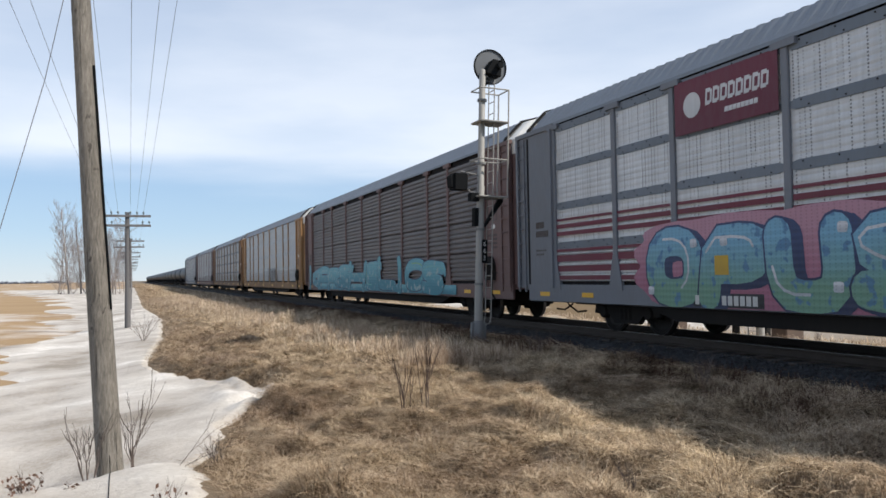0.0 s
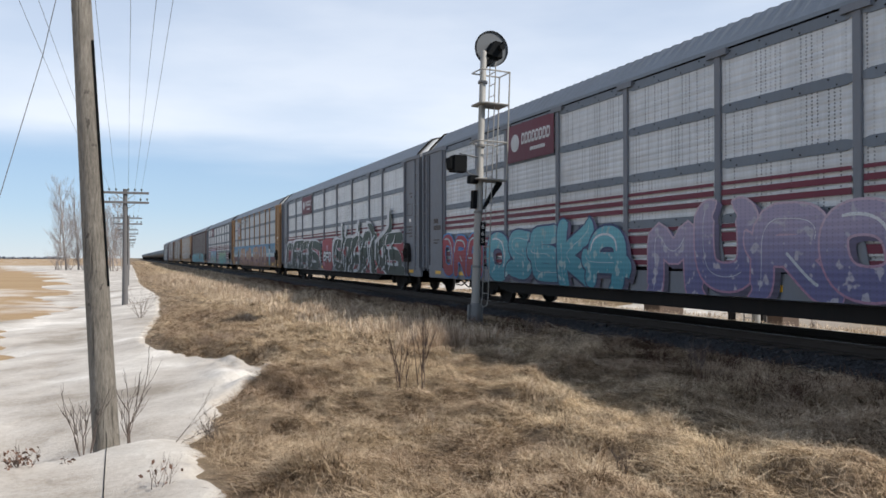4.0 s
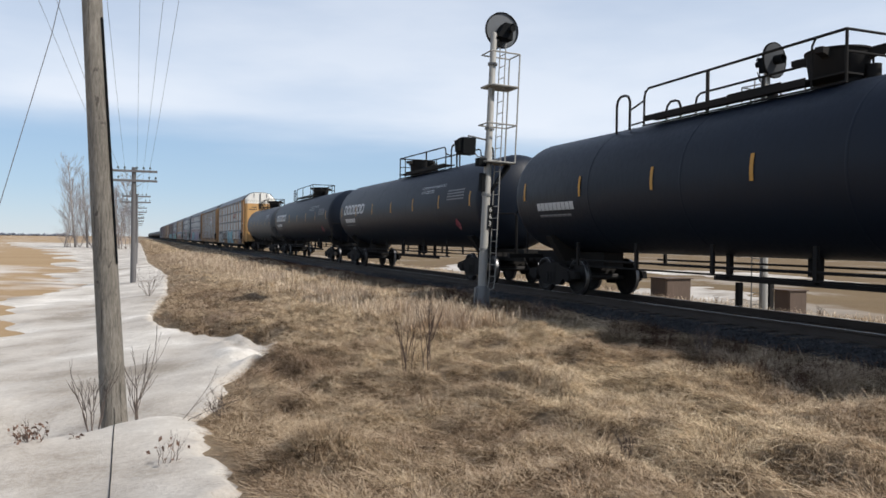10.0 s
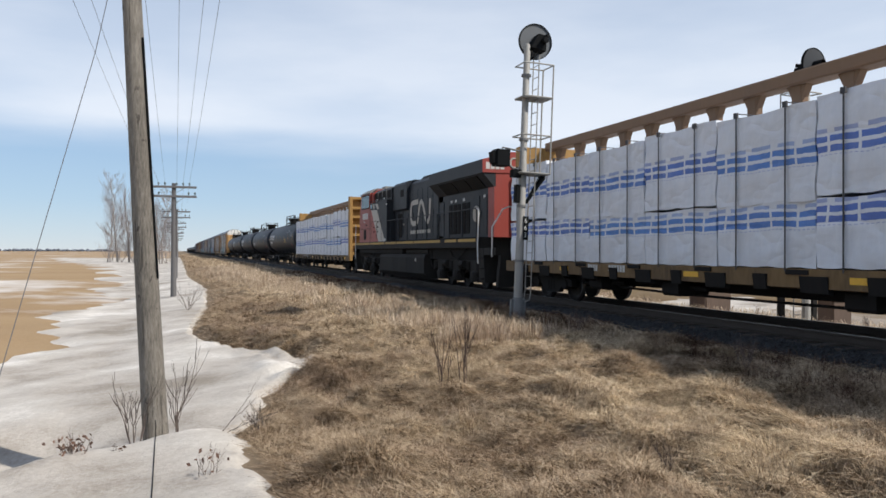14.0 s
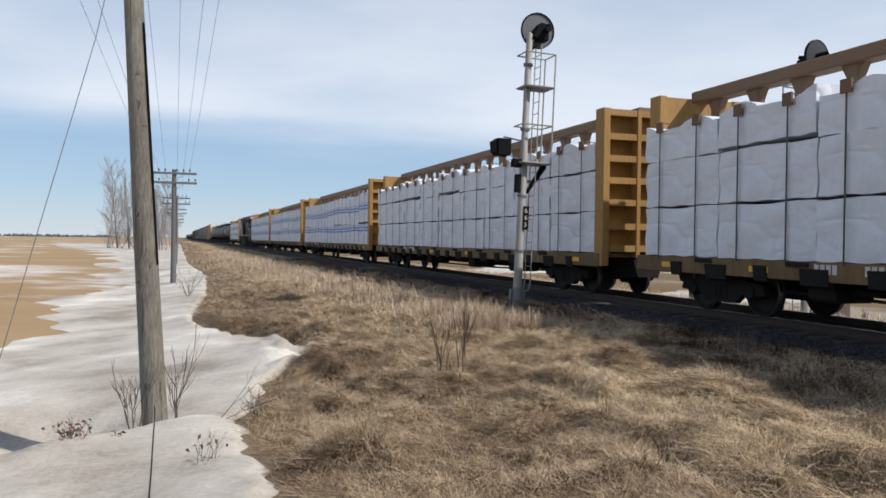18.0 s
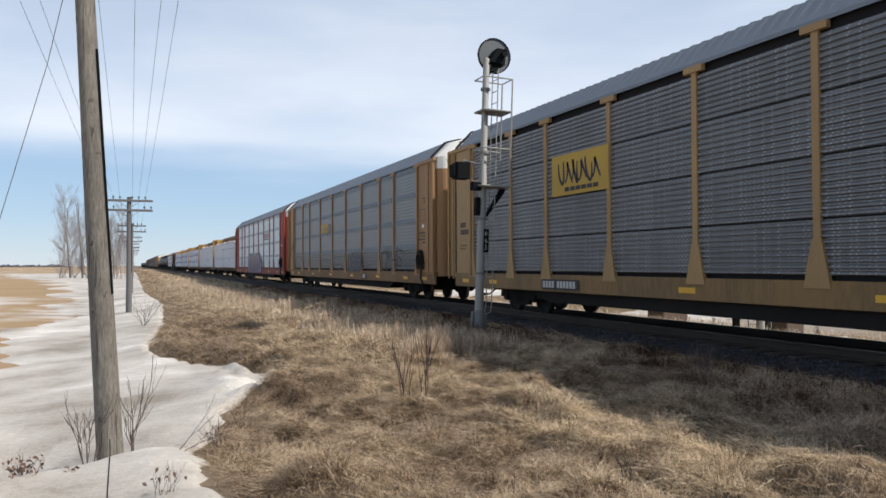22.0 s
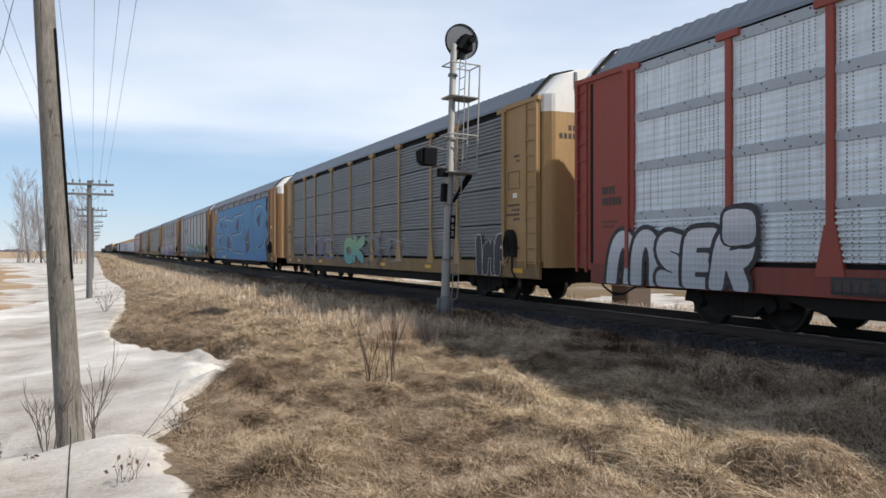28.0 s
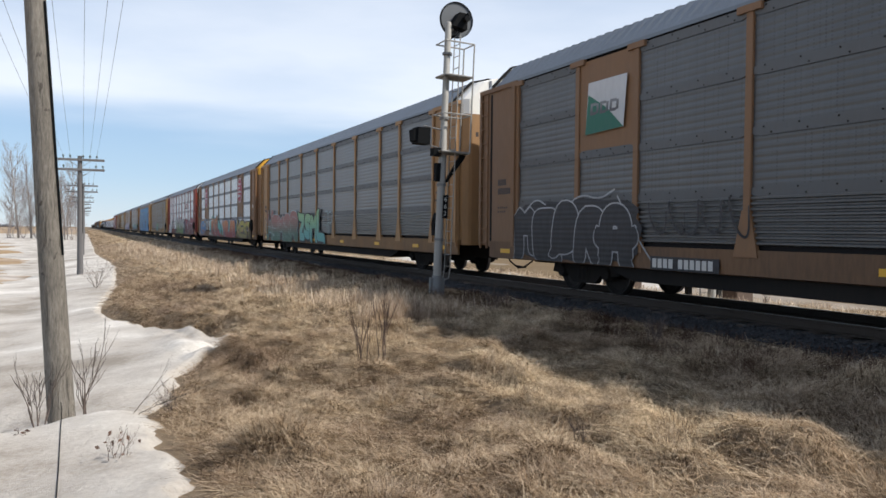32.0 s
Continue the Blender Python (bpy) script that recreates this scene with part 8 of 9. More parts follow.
def lettering(car, text, d0, d1, z0, z1, fill, line, seed, edge, label, shade=None, halo=None, shine=None, drop=(0.12, -0.07), width=0.34, base=0.002, **style):
    """Fat sprayed letters: outline, fill upon it, and a cast shade, an outer line and light strokes where they are asked for."""
    for k, strokes in enumerate(letter_lines(text, d0, d1, z0, z1, width, seed, **style)):
        up = base + 0.0032 * k
        rim, core, cast, outer, light = MB(), MB(), MB(), MB(), MB()
        for q, (pts, ws) in enumerate(strokes):
            ribbon(rim, pts, [w + 2 * edge for w in ws], up + 0.0003 * q)
            ribbon(core, pts, ws, up + 0.0016 + 0.0003 * q)
            if shade:
                for step in (0.5, 1.0):
                    ribbon(cast, [(a + drop[0] * step, b + drop[1] * step) for a, b in pts], [w + 2 * edge for w in ws], up - 0.0014 + 0.0003 * q - 0.0004 * step)
            if halo:
                ribbon(outer, pts, [w + 2 * edge + 0.09 for w in ws], up - 0.0012 + 0.0002 * q)
            if shine:
                m = len(pts)
                cut = pts[m // 6:max(m // 6 + 3, 3 * m // 5)]
                ribbon(light, [(a - 0.27 * ws[0], b + 0.1 * ws[0]) for a, b in cut], min(0.05, 0.2 * ws[0]), up + 0.0031)
        ob = part("graffiti_letter", rim, ink(line), car, label)
        part("letter_fill", core, ink(fill), ob)
        for name, mb, key in (("letter_shade", cast, shade), ("letter_halo", outer, halo), ("letter_light", light, shine)):
            if key:
                part(name, mb, ink(key), ob)


def cloud(mb, d0, d1, z0, z1, lift, seed, bumps=9):
    """Bubbly outline behind a piece."""
    rng = random.Random(seed)
    n = bumps * 8
    ph = rng.uniform(0, 6)
    pts = []
    for k in range(n):
        a = 2 * math.pi * k / n
        c, s = math.cos(a), math.sin(a)
        r = 1 / max(abs(c) ** 4 + abs(s) ** 4, 0.2) ** 0.25
        r *= 1 + 0.07 * abs(math.sin(bumps * a / 2 + ph)) + rng.uniform(-0.012, 0.012)
        pts.append(at_side((d0 + d1) / 2 + (d1 - d0) / 2 * c * r, max(0.7, (z0 + z1) / 2 + (z1 - z0) / 2 * s * r), lift))
    mid = at_side((d0 + d1) / 2, (z0 + z1) / 2, lift)
    return mb.add(pts + [mid], [(k, (k + 1) % n, n) for k in range(n)])


def scrawl(mb, d0, d1, z0, z1, width, lift, seed, strokes=8, loops=2.5):
    """Quick ribbon strokes of a spray can."""
    rng = random.Random(seed)
    for s in range(strokes):
        c0 = d0 + (d1 - d0) * (s + 0.1) / strokes
        c1 = d0 + (d1 - d0) * (s + 1.15) / strokes
        m = 26
        ph, am, fr = rng.uniform(0, 6), rng.uniform(0.7, 1.0), rng.uniform(0.8, 1.3) * loops
        path = []
        for k in range(m):
            t = k / (m - 1)
            path.append((c0 + (c1 - c0) * (t + 0.16 * math.sin(fr * 6.28 * t + ph + 1.3)), (z0 + z1) / 2 + (z1 - z0) / 2 * am * math.sin(fr * 6.28 * t * 0.75 + ph)))
        vs, fs = [], []
        for k, (a, b) in enumerate(path):
            p, q = path[max(k - 1, 0)], path[min(k + 1, m - 1)]
            tx, tz = q[0] - p[0], q[1] - p[1]
            ln = math.hypot(tx, tz) or 1
            w = width * (0.55 + 0.45 * math.sin(math.pi * k / (m - 1)))
            vs += [at_side(a - tz / ln * w / 2, b + tx / ln * w / 2, lift), at_side(a + tz / ln * w / 2, b - tx / ln * w / 2, lift)]
        fs = [(2 * k, 2 * k + 1, 2 * k + 3, 2 * k + 2) for k in range(m - 1)]
        mb.add(vs, fs)
    return mb


def drips(mb, d0, d1, z, n, lift, seed):
    rng = random.Random(seed)
    for _ in range(n):
        d, l, w = rng.uniform(d0, d1), rng.uniform(0.08, 0.35), rng.uniform(0.012, 0.03)
        zz = max(0.72, z - l)
        mb.add([at_side(d, z + 0.1, lift), at_side(d + w, z + 0.1, lift), at_side(d + w, zz, lift), at_side(d, zz, lift)], [(0, 1, 2, 3)])
    return mb


def piece(car, text, d0, d1, z0, z1, fill, line, back=None, shine=None, seed=1, edge=0.05, label="sprayed graffiti letters", **style):
    """A graffiti piece: backing cloud, outlined letters, light strokes."""
    if back:
        part("graffiti_cloud", cloud(MB(), d0 - 0.12, d1 + 0.12, max(z0, 0.72), z1, 0.0, seed), ink(back), car, "sprayed background of the graffiti")
    lettering(car, text, d0, d1, z0, z1, fill, line, seed, edge, label, shine=shine, **style)


def blob(car, d, z, rd, rz, key, seed, lift=0.001, bumps=5, name="graffiti_patch", label="sprayed patch of colour"):
    part(name, cloud(MB(), d - rd, d + rd, z - rz, z + rz, lift, seed, bumps), ink(key), car, label)


def curve(car, pts, width, key, lift, name="graffiti_line", label="", rounds=2, taper=False):
    """One sprayed line through a few points."""
    pts = bent(pts, rounds)
    m = len(pts) - 1
    ws = [width * (1.0 if not taper else max(0.08, math.sin(math.pi * (0.12 + 0.88 * k / m)))) for k in range(m + 1)]
    part(name, ribbon(MB(), pts, ws, lift), ink(key), car, label)


def shard(car, pts, key, lift, edge=None, name="graffiti_shard", label="jagged sprayed shape"):
    """A flat jagged shape, with a drawn edge if one is asked for."""
    ob = part(name, MB().add([at_side(d, z, lift) for d, z in pts], [tuple(range(len(pts)))]), ink(key), car, label)
    if edge:
        part("shard_edge", ribbon(MB(), pts + pts[:1], 0.11, lift + 0.001), ink(edge), ob)
    return ob


def panel_paint(car, d0, d1, z0, z1, key, label, lift=0.0, name="painted_band"):
    return part(name, MB().box(FACE - lift - 0.002, FACE - lift, MID - d1, MID - d0, z0, z1), ink(key), car, label)


def blocks(mb, n, d0, d1, z0, z1, lift, slant=0.15, hollow=True):
    """Plain slanted blocks in place of a brand name."""
    w = (d1 - d0) / n
    h = z1 - z0
    for k in range(n):
        a, b = d0 + w * k + 0.06 * w, d0 + w * (k + 1) - 0.06 * w

        def quad(u0, u1, v0, v1):
            mb.add([at_side(u0 + slant * h * v0, z0 + h * v0, lift), at_side(u1 + slant * h * v0, z0 + h * v0, lift), at_side(u1 + slant * h * v1, z0 + h * v1, lift), at_side(u0 + slant * h * v1, z0 + h * v1, lift)], [(0, 1, 2, 3)])
        t = 0.27 * (b - a)
        if hollow:
            quad(a, a + t, 0, 1)
            quad(b - t, b, 0.1, 0.9)
            quad(a + t, b - t, 0.76, 1)
            quad(a + t, b - t, 0, 0.24)
        else:
            quad(a, b, 0, 1)
    return mb


def block_parts(parent, name, n, d0, d1, z0, z1, lift, slant, key, label):
    """The same blocks, each one a part of its own."""
    w = (d1 - d0) / n
    for k in range(n):
        part(name, blocks(MB(), 1, d0 + w * k, d0 + w * (k + 1), z0, z1, lift, slant), ink(key), parent, label)


def marks(car, d, z=0.86, n=(4, 6), key="lettering", h=0.17, w=0.11):
    """Bars in place of the reporting marks."""
    mb = MB()
    x = d
    for grp in n:
        for _ in range(grp):
            mb.box(FACE - 0.006, FACE - 0.003, MID - x - w, MID - x, z - h / 2, z + h / 2)
            x += w * 1.35
        x += w
    bk = part("marks_panel", MB().box(FACE - 0.003, FACE - 0.001, MID - x, MID - d + 0.06, z - h * 0.75, z + h * 0.75), ink("black"), car, "black panel")
    tagged(part("number_mark", mb, M[key], bk), "white bars in place of the number", kind="stuff")


def words(car, text, d, z, h, key, lift=0.003, fit=None, label=""):
    mb = MB()
    text_on(mb, text, lambda u, v: at_side(d + u, z + v, lift), h, fit=fit)
    return part("lettering", mb, ink(key), car, label or "stencilled words")


# grey cars with maroon stripes
for car in (fx1, fx2, fx3):
    for k in range(9):
        a, b = BAYS[k] + 0.1, BAYS[k + 1] - 0.1
        for z0, z1 in ((2.66, 2.72), (2.48, 2.58), (2.3, 2.4), (1.9, 1.97), (1.66, 1.82), (1.42, 1.56), (1.22, 1.32)):
            part("stripe", shared(("stripe", k, z0), lambda: MB().box(-1.562, -1.558, MID - b, MID - a, z0, z1).mesh("stripe")), M["maroon"], car, "maroon stripe")
    sg = panel_paint(car, 6.25, 8.85, 3.98, 5.0, "plum", "maroon name board", name="name_board")
    lg = MB().lathe([(0.02, -0.003), (0.24, -0.003), (0.24, 0)], 20, "x", at_side(6.75, 4.5, 0.004))
    part("board_emblem", lg, ink("signwhite"), sg, "white round emblem")
    block_parts(sg, "board_mark", 8, 7.1, 8.65, 4.42, 4.72, 0.005, 0.1, "signwhite", "white block in place of a letter of the name")
    stuff_part("board_line", blocks(MB(), 8, 7.6, 8.4, 4.2, 4.29, 0.005, 0.1, False).mesh("board_line"), ink("signwhite"), sg, "small white print that cannot be read")
blob(fx1, 8.4, 1.52, 3.35, 0.82, "rosy", 3, 0.0, 11)
piece(fx1, "OPUS", 5.3, 11.75, 0.66, 2.24, "opus", "navy", None, "white", 3, 0.04, shade="navy", drop=(0.2, -0.06), width=0.36, curve=1, lap=0.06, jump=0.02)
for k, (d, z) in enumerate(((5.4, 1.0), (6.7, 1.9), (7.5, 1.9), (9.9, 1.1), (10.0, 2.0))):
    blob(fx1, d, z, 0.09, 0.08, "white", 300 + k, 0.02, 4, "graffiti_bubble", "white sprayed bubble")
piece(fx1, "HZOND", 14.9, 21.9, 0.75, 2.0, "mint", "navy", None, "white", 4, 0.03, shade="teal", width=0.3, curl=0.5)
marks(fx1, 6.7, 0.84)
part("placard", MB().box(FACE - 0.012, FACE - 0.009, MID - 7.6, MID - 7.25, 1.3, 1.65), ink("signyellow"), fx1, "small pale yellow placard")
for k, (a, b) in enumerate(((1.4, 10.7), (11.6, 14.0), (14.2, 24.9))):
    part("graffiti_cloud", cloud(MB(), a, b, 0.72, 2.36, 0.0, 7 + k, 13), ink("red"), fx2, "sprayed red background")
    for q in range(int((b - a) * 1.4)):
        d = a + 0.4 + 0.71 * q
        blob(fx2, d, 1.1 + 1.25 * ((q * 0.618) % 1.0), 0.16 + 0.1 * ((q * 0.37) % 1.0), 0.15, "rosy", 310 + q, 0.0012)
for text, a, b, sd in (("DEAS", 1.6, 10.6, 7), ("STARKE", 14.4, 24.8, 9)):
    piece(fx2, text, a + 0.1, b, 0.6, 2.4, "dkgreen", "white", None, None, sd + 30, 0.022, width=0.25, curl=1.2, curve=1, lap=0.5, lean=0.35, shade="white", drop=(-0.26, 0.1), label="dark green wild graffiti letters with white edges")
    for k in range(int((b - a) * 1.1)):
        d, e = a + 0.3 + 0.9 * k, 0.35 * math.sin(2.4 * k)
        curve(fx2, [(d - 0.35, 0.85), (d + 0.2 + e, 1.15), (d - 0.1 + e, 1.75), (d + 0.3, 2.1 + 0.3 * math.sin(k)), (d + 0.55, 2.3)], 0.13, "white", 0.03 + 0.0006 * k, "graffiti_line", "white hooked stroke", 2, True)
        curve(fx2, [(d + 0.5, 0.8), (d - 0.1 - e, 1.3), (d + 0.35, 1.6), (d - 0.1, 2.0)], 0.15, "dkgreen", 0.042 + 0.0006 * k, "graffiti_line", "dark green hooked stroke", 2, True)
piece(fx2, "BFO", 11.9, 13.6, 1.15, 1.68, "white", "black", None, None, 8, 0.05, width=0.22)
marks(fx2, 5.8, 0.84)
piece(fx3, "OSEKA", 5.0, 11.8, 0.7, 2.1, "teal", "navy", None, "white", 10, 0.05, shade="dusk", curl=0.5)
piece(fx3, "MUROS", 12.7, 19.8, 0.7, 2.2, "violet", "pink", None, "white", 11, 0.04, shade="dusk", curl=0.5)
piece(fx3, "ORA", 1.4, 4.6, 0.75, 2.1, "red", "blue", None, "icy", 12, 0.05)

# the mural car
panel_paint(up, 1.56, 25.0, 1.70, 2.42, "sky", "sprayed pale blue band")
panel_paint(up, 1.56, 25.0, 1.43, 1.70, "pale", "sprayed white band")
panel_paint(up, 1.56, 25.0, 1.04, 1.43, "maroon", "sprayed maroon band")
blob(up, 4.65, 1.25, 0.62, 0.62, "black", 141, 0.003, 5, "mural_shape", "black bull's body of the mural")
blob(up, 4.85, 1.72, 0.42, 0.3, "black", 146, 0.004, 4, "mural_shape", "black bull's head of the mural")
blob(up, 5.05, 1.32, 0.16, 0.12, "ash", 147, 0.006, 4, "mural_shape", "grey muzzle of the mural's bull")
curve(up, [(4.62, 1.72), (4.66, 2.12), (4.95, 2.24), (5.2, 2.02), (5.5, 2.06)], 0.16, "straw", 0.007, "mural_horn", "straw-yellow horn", 2, True)
curve(up, [(4.95, 1.9), (5.12, 1.82), (5.3, 1.78), (5.58, 1.84)], 0.12, "straw", 0.008, "mural_horn", "straw-yellow horn", 2, True)
for k, d in enumerate((3.0, 3.3, 3.6)):
    blob(up, d, 0.86, 0.16, 0.12, "pale", 150 + k, 0.003, 4, "mural_puff", "pale sprayed puff")
part("mural_shape", cloud(MB(), 22.3, 22.9, 0.8, 1.7, 0.004, 143, 4), ink("teal"), up, "turquoise sprayed shape of the mural")
part("mural_shape", cloud(MB(), 22.35, 22.85, 1.65, 2.1, 0.006, 144, 4), ink("white"), up, "white sprayed shape of the mural")
part("mural_shape", cloud(MB(), 22.2, 22.95, 2.05, 2.35, 0.008, 145, 5), ink("black"), up, "dark sprayed shape of the mural")
piece(up, "PALMR", 6.2, 13.15, 0.62, 2.2, "tan", "pink", None, None, 14, 0.028, shade="maroon", drop=(-0.2, 0.05), width=0.32, curve=1, lap=0.1, jump=0.02)
piece(up, "REWILA", 14.4, 21.1, 0.62, 2.24, "tan", "pink", None, None, 16, 0.028, shade="maroon", drop=(-0.2, 0.05), width=0.34, curve=1, lap=0.12, jump=0.02)
for k, (txt, w) in enumerate((("DODGIN", 1.0), ("THE", 0.45), ("BULL!", 0.8))):
    words(up, txt, 13.15 + (1.0 - w) / 2, 1.88 - 0.2 * k, 0.16, "black", 0.004, w)
words(up, "LSD PHD", 2.2, 1.66, 0.22, "black", 0.006, 1.4)
words(up, "MEN326", 23.05, 1.78, 0.24, "black", 0.006, 1.5)
words(up, "BUILDING", 6.6, 4.5, 0.24, "black", 0.0, 1.95, "plain name letters")
words(up, "AMERICA", 9.1, 4.5, 0.24, "black", 0.0, 2.1, "plain name letters")
sh = MB()
prof = [(0, 1.5), (0.42, 1.38), (0.78, 1.5), (0.72, 1.0), (0.80, 0.6), (0.6, 0.2), (0, 0.0), (-0.6, 0.2), (-0.80, 0.6), (-0.72, 1.0), (-0.78, 1.5), (-0.42, 1.38)]
sh.add([at_side(5.1 + u, 3.3 + v, 0.0) for u, v in prof], [tuple(range(len(prof)))])
shield = part("shield", sh, ink("signwhite"), up, "white-edged shield emblem")
part("shield_top", MB().add([at_side(5.1 + u * 0.9, 3.3 + v, 0.003) for u, v in ((0, 1.44), (0.42, 1.33), (0.72, 1.42), (0.68, 0.95), (-0.68, 0.95), (-0.72, 1.42), (-0.42, 1.33))], [tuple(range(7))]), ink("navy"), shield)
blk = MB()
blocks(blk, 5, 4.6, 5.6, 4.38, 4.56, 0.006, 0.0)
blocks(blk, 7, 4.55, 5.65, 4.1 + 0.2, 4.34, 0.006, 0.0)
part("shield_blocks", blk, ink("signwhite"), shield, "white blocks in place of the name")
for k in range(4):
    u = -0.5 + 0.3 * k
    part("shield_bar", MB().box(FACE - 0.006, FACE - 0.003, MID - 5.1 - u - 0.13, MID - 5.1 - u, 3.55, 4.22), ink("signred"), shield)

# yellow-posted cars
sg = panel_paint(bn1, 17.62, 20.2, 3.0, 4.1, "signwhite", "white name board", name="name_board")
block_parts(sg, "board_mark", 4, 17.75, 19.9, 3.6, 3.95, 0.004, 0.25, "signred", "red slanted block in place of a letter of the name")
part("board_smudge", blocks(MB(), 5, 17.8, 19.9, 3.1, 3.3, 0.004, 0.0, False), ink("ash"), sg)
for txt, a, b in (("ENOC", 9.0, 13.8), ("BIOCH", 14.4, 18.5), ("SP", 18.9, 20.2), ("VIST", 1.6, 7.8)):
    mb = letters(MB(), txt, a, b, 0.95, 2.0, 20 + len(txt), 0.06)
    part("graffiti_tag", drips(mb, a, b, 1.0, 5, 0.0, 5), ink("black"), bn1, "thin black sprayed letters")
part("graffiti_cloud", cloud(MB(), 1.8, 7.2, 0.9, 1.98, 0.0, 31, 9), ink("black"), bn2, "black sprayed background")
for k in range(5):
    e = 0.12 * k
    curve(bn2, [(6.9 + 0.4 * e, 1.2), (7.5 - e, 1.55), (7.3 - 0.6 * e, 2.1 - 0.7 * e), (6.6 - 0.5 * e, 2.05 - 0.8 * e)], 0.035, "silver", 0.002 + 0.0005 * k)
    curve(bn2, [(1.75 + 0.1 * k, 0.95), (1.85 + 0.1 * k, 1.4), (1.7 + 0.12 * k, 1.9 - 0.05 * k)], 0.03, "silver", 0.002 + 0.0005 * k)
piece(bn2, "Nave", 2.3, 4.65, 0.70, 2.1, "pewter", "black", None, None, 31, 0.07, width=0.3, curve=1, lap=0.25)
piece(bn2, "Mine", 4.7, 7.0, 0.70, 2.16, "pewter", "black", None, None, 33, 0.07, width=0.3, curve=1, lap=0.2)
part("graffiti_tag", letters(MB(), "CORUS", 8.3, 12.3, 1.1, 1.9, 37, 0.06), ink("black"), bn2, "thin black sprayed letters")
piece(bn2, "HOPEL", 12.5, 18.3, 0.66, 1.95, "teal", "black", None, "white", 38, 0.045, shade="white", drop=(-0.16, 0.05), width=0.36, curve=1, lap=0.2, curl=0.6)
piece(bn2, "VRIA", 22.7, 25.0, 0.8, 2.1, "navy", "white", None, "white", 40, 0.03, curl=0.6, lap=0.3)
block_parts(bn2, "name_mark", 4, 17.9, 20.1, 3.5, 3.85, 0.0, 0.25, "signred", "red slanted block in place of a letter of the name")
panel_paint(bn2, 17.8, 20.2, 3.42, 3.48, "black", "black underline", 0.0)
marks(bn2, 7.4, 0.86)

# red cars
for car in (red1, red2):
    block_parts(car, "name_mark", 4, 18.0, 20.2, 3.52, 3.84, 0.0, 0.25, "signred", "red slanted block in place of a letter of the name")
    panel_paint(car, 17.9, 20.3, 3.36, 3.44, "black", "black underline")
part("graffiti_cloud", cloud(MB(), 8.6, 16.2, 0.72, 2.12, 0.0, 43, 15), ink("periwinkle"), red1, "periwinkle sprayed background")
for k, (d, z) in enumerate(((9.6, 2.2), (10.4, 2.25), (11.9, 2.5), (13.4, 2.62), (14.55, 2.55), (15.3, 2.2), (16.3, 1.5))):
    shard(red1, [(d - 0.28, z - 0.36), (d - 0.06, z - 0.16), (d, z + 0.05), (d + 0.06, z - 0.16), (d + 0.28, z - 0.36), (d, z - 0.6)], "periwinkle", 0.0006 + 0.0002 * k, None, "graffiti_spike", "pointed periwinkle spike")
piece(red1, "TA^^P", 9.1, 15.5, 0.58, 2.28, "mauve", "emerald", None, "pink", 43, 0.05, halo="dusk", width=0.42, lap=0.2, jump=0.05)
part("graffiti_tag", letters(MB(), "YESH", 16.2, 17.1, 1.55, 1.85, 44, 0.04), ink("black"), red1, "small black tag")
part("graffiti_tag", letters(MB(), "GANG", 16.25, 17.0, 1.2, 1.42, 45, 0.035), ink("black"), red1, "small black tag")
part("graffiti_tag", scrawl(MB(), 0.6, 1.4, 2.1, 2.4, 0.03, 0.0, 45, 3, 1.0), ink("ltblue"), red1)
piece(red2, "^^SER", 0.85, 4.6, 0.58, 1.78, "white", "black", None, None, 46, 0.05, halo="black", width=0.46, lap=0.22, jump=0.02)
blob(red2, 4.4, 1.78, 0.42, 0.36, "black", 401, 0.018, 3)
blob(red2, 4.38, 1.76, 0.35, 0.29, "white", 402, 0.019, 3)
part("graffiti_tag", letters(MB(), "ESC", 4.15, 4.65, 1.68, 1.85, 48, 0.03), ink("black"), red2, "small black tag")
blob(red2, 8.95, 1.0, 0.45, 0.36, "navy", 403, 0.0, 5)
blob(red2, 17.1, 1.25, 0.75, 0.7, "navy", 404, 0.0, 6)
piece(red2, "TINOUK", 8.7, 16.5, 0.58, 2.26, "limewhite", "black", None, None, 47, 0.05, shade="dusk", drop=(0.16, 0.07), width=0.36, lap=0.25, curl=0.4)
curve(red2, [(15.9, 0.8), (16.4, 1.0), (16.9, 1.6), (17.5, 1.7), (17.75, 1.35)], 0.3, "limewhite", 0.03, "graffiti_line", "lime sprayed tail")
piece(red2, "SINES", 18.6, 25.4, 0.66, 2.34, "brick", "white", None, "rosy", 49, 0.035, halo="black", width=0.36, lap=0.3, jump=0.03)
curve(red2, [(25.1, 1.6), (25.7, 1.5), (26.0, 1.1), (25.8, 0.74)], 0.16, "brick", 0.02)
blob(red2, 18.35, 1.95, 0.3, 0.3, "black", 405, 0.0, 4)
blob(red2, 18.45, 1.4, 0.2, 0.2, "black", 406, 0.0, 4)
marks(red2, 6.2, 0.86, key="letter_dark")

# dark and weathered cars
block_parts(cs1, "name_mark", 3, 9.3, 11.2, 3.1, 3.6, 0.0, 0.0, "signyellow", "yellow block in place of a letter of the name")
piece(cs1, "DEKO", 15.3, 17.6, 1.08, 1.95, "soot", "ash", None, None, 52, 0.02, width=0.44, lap=0.25, label="chalky outlined letters")
part("graffiti_tag", letters(MB(), "SOS", 18.1, 18.9, 1.2, 1.45, 51, 0.03), ink("ash"), cs1, "chalky small letters")
for k, (a, b) in enumerate(((9.0, 11.4), (11.9, 14.4), (20.5, 23.4), (23.6, 25.0))):
    part("graffiti_tag", scrawl(MB(), a, b, 1.1, 1.9, 0.03, 0.0, 53 + k, 6, 1.1), ink("ash"), cs1, "chalky scrawl")
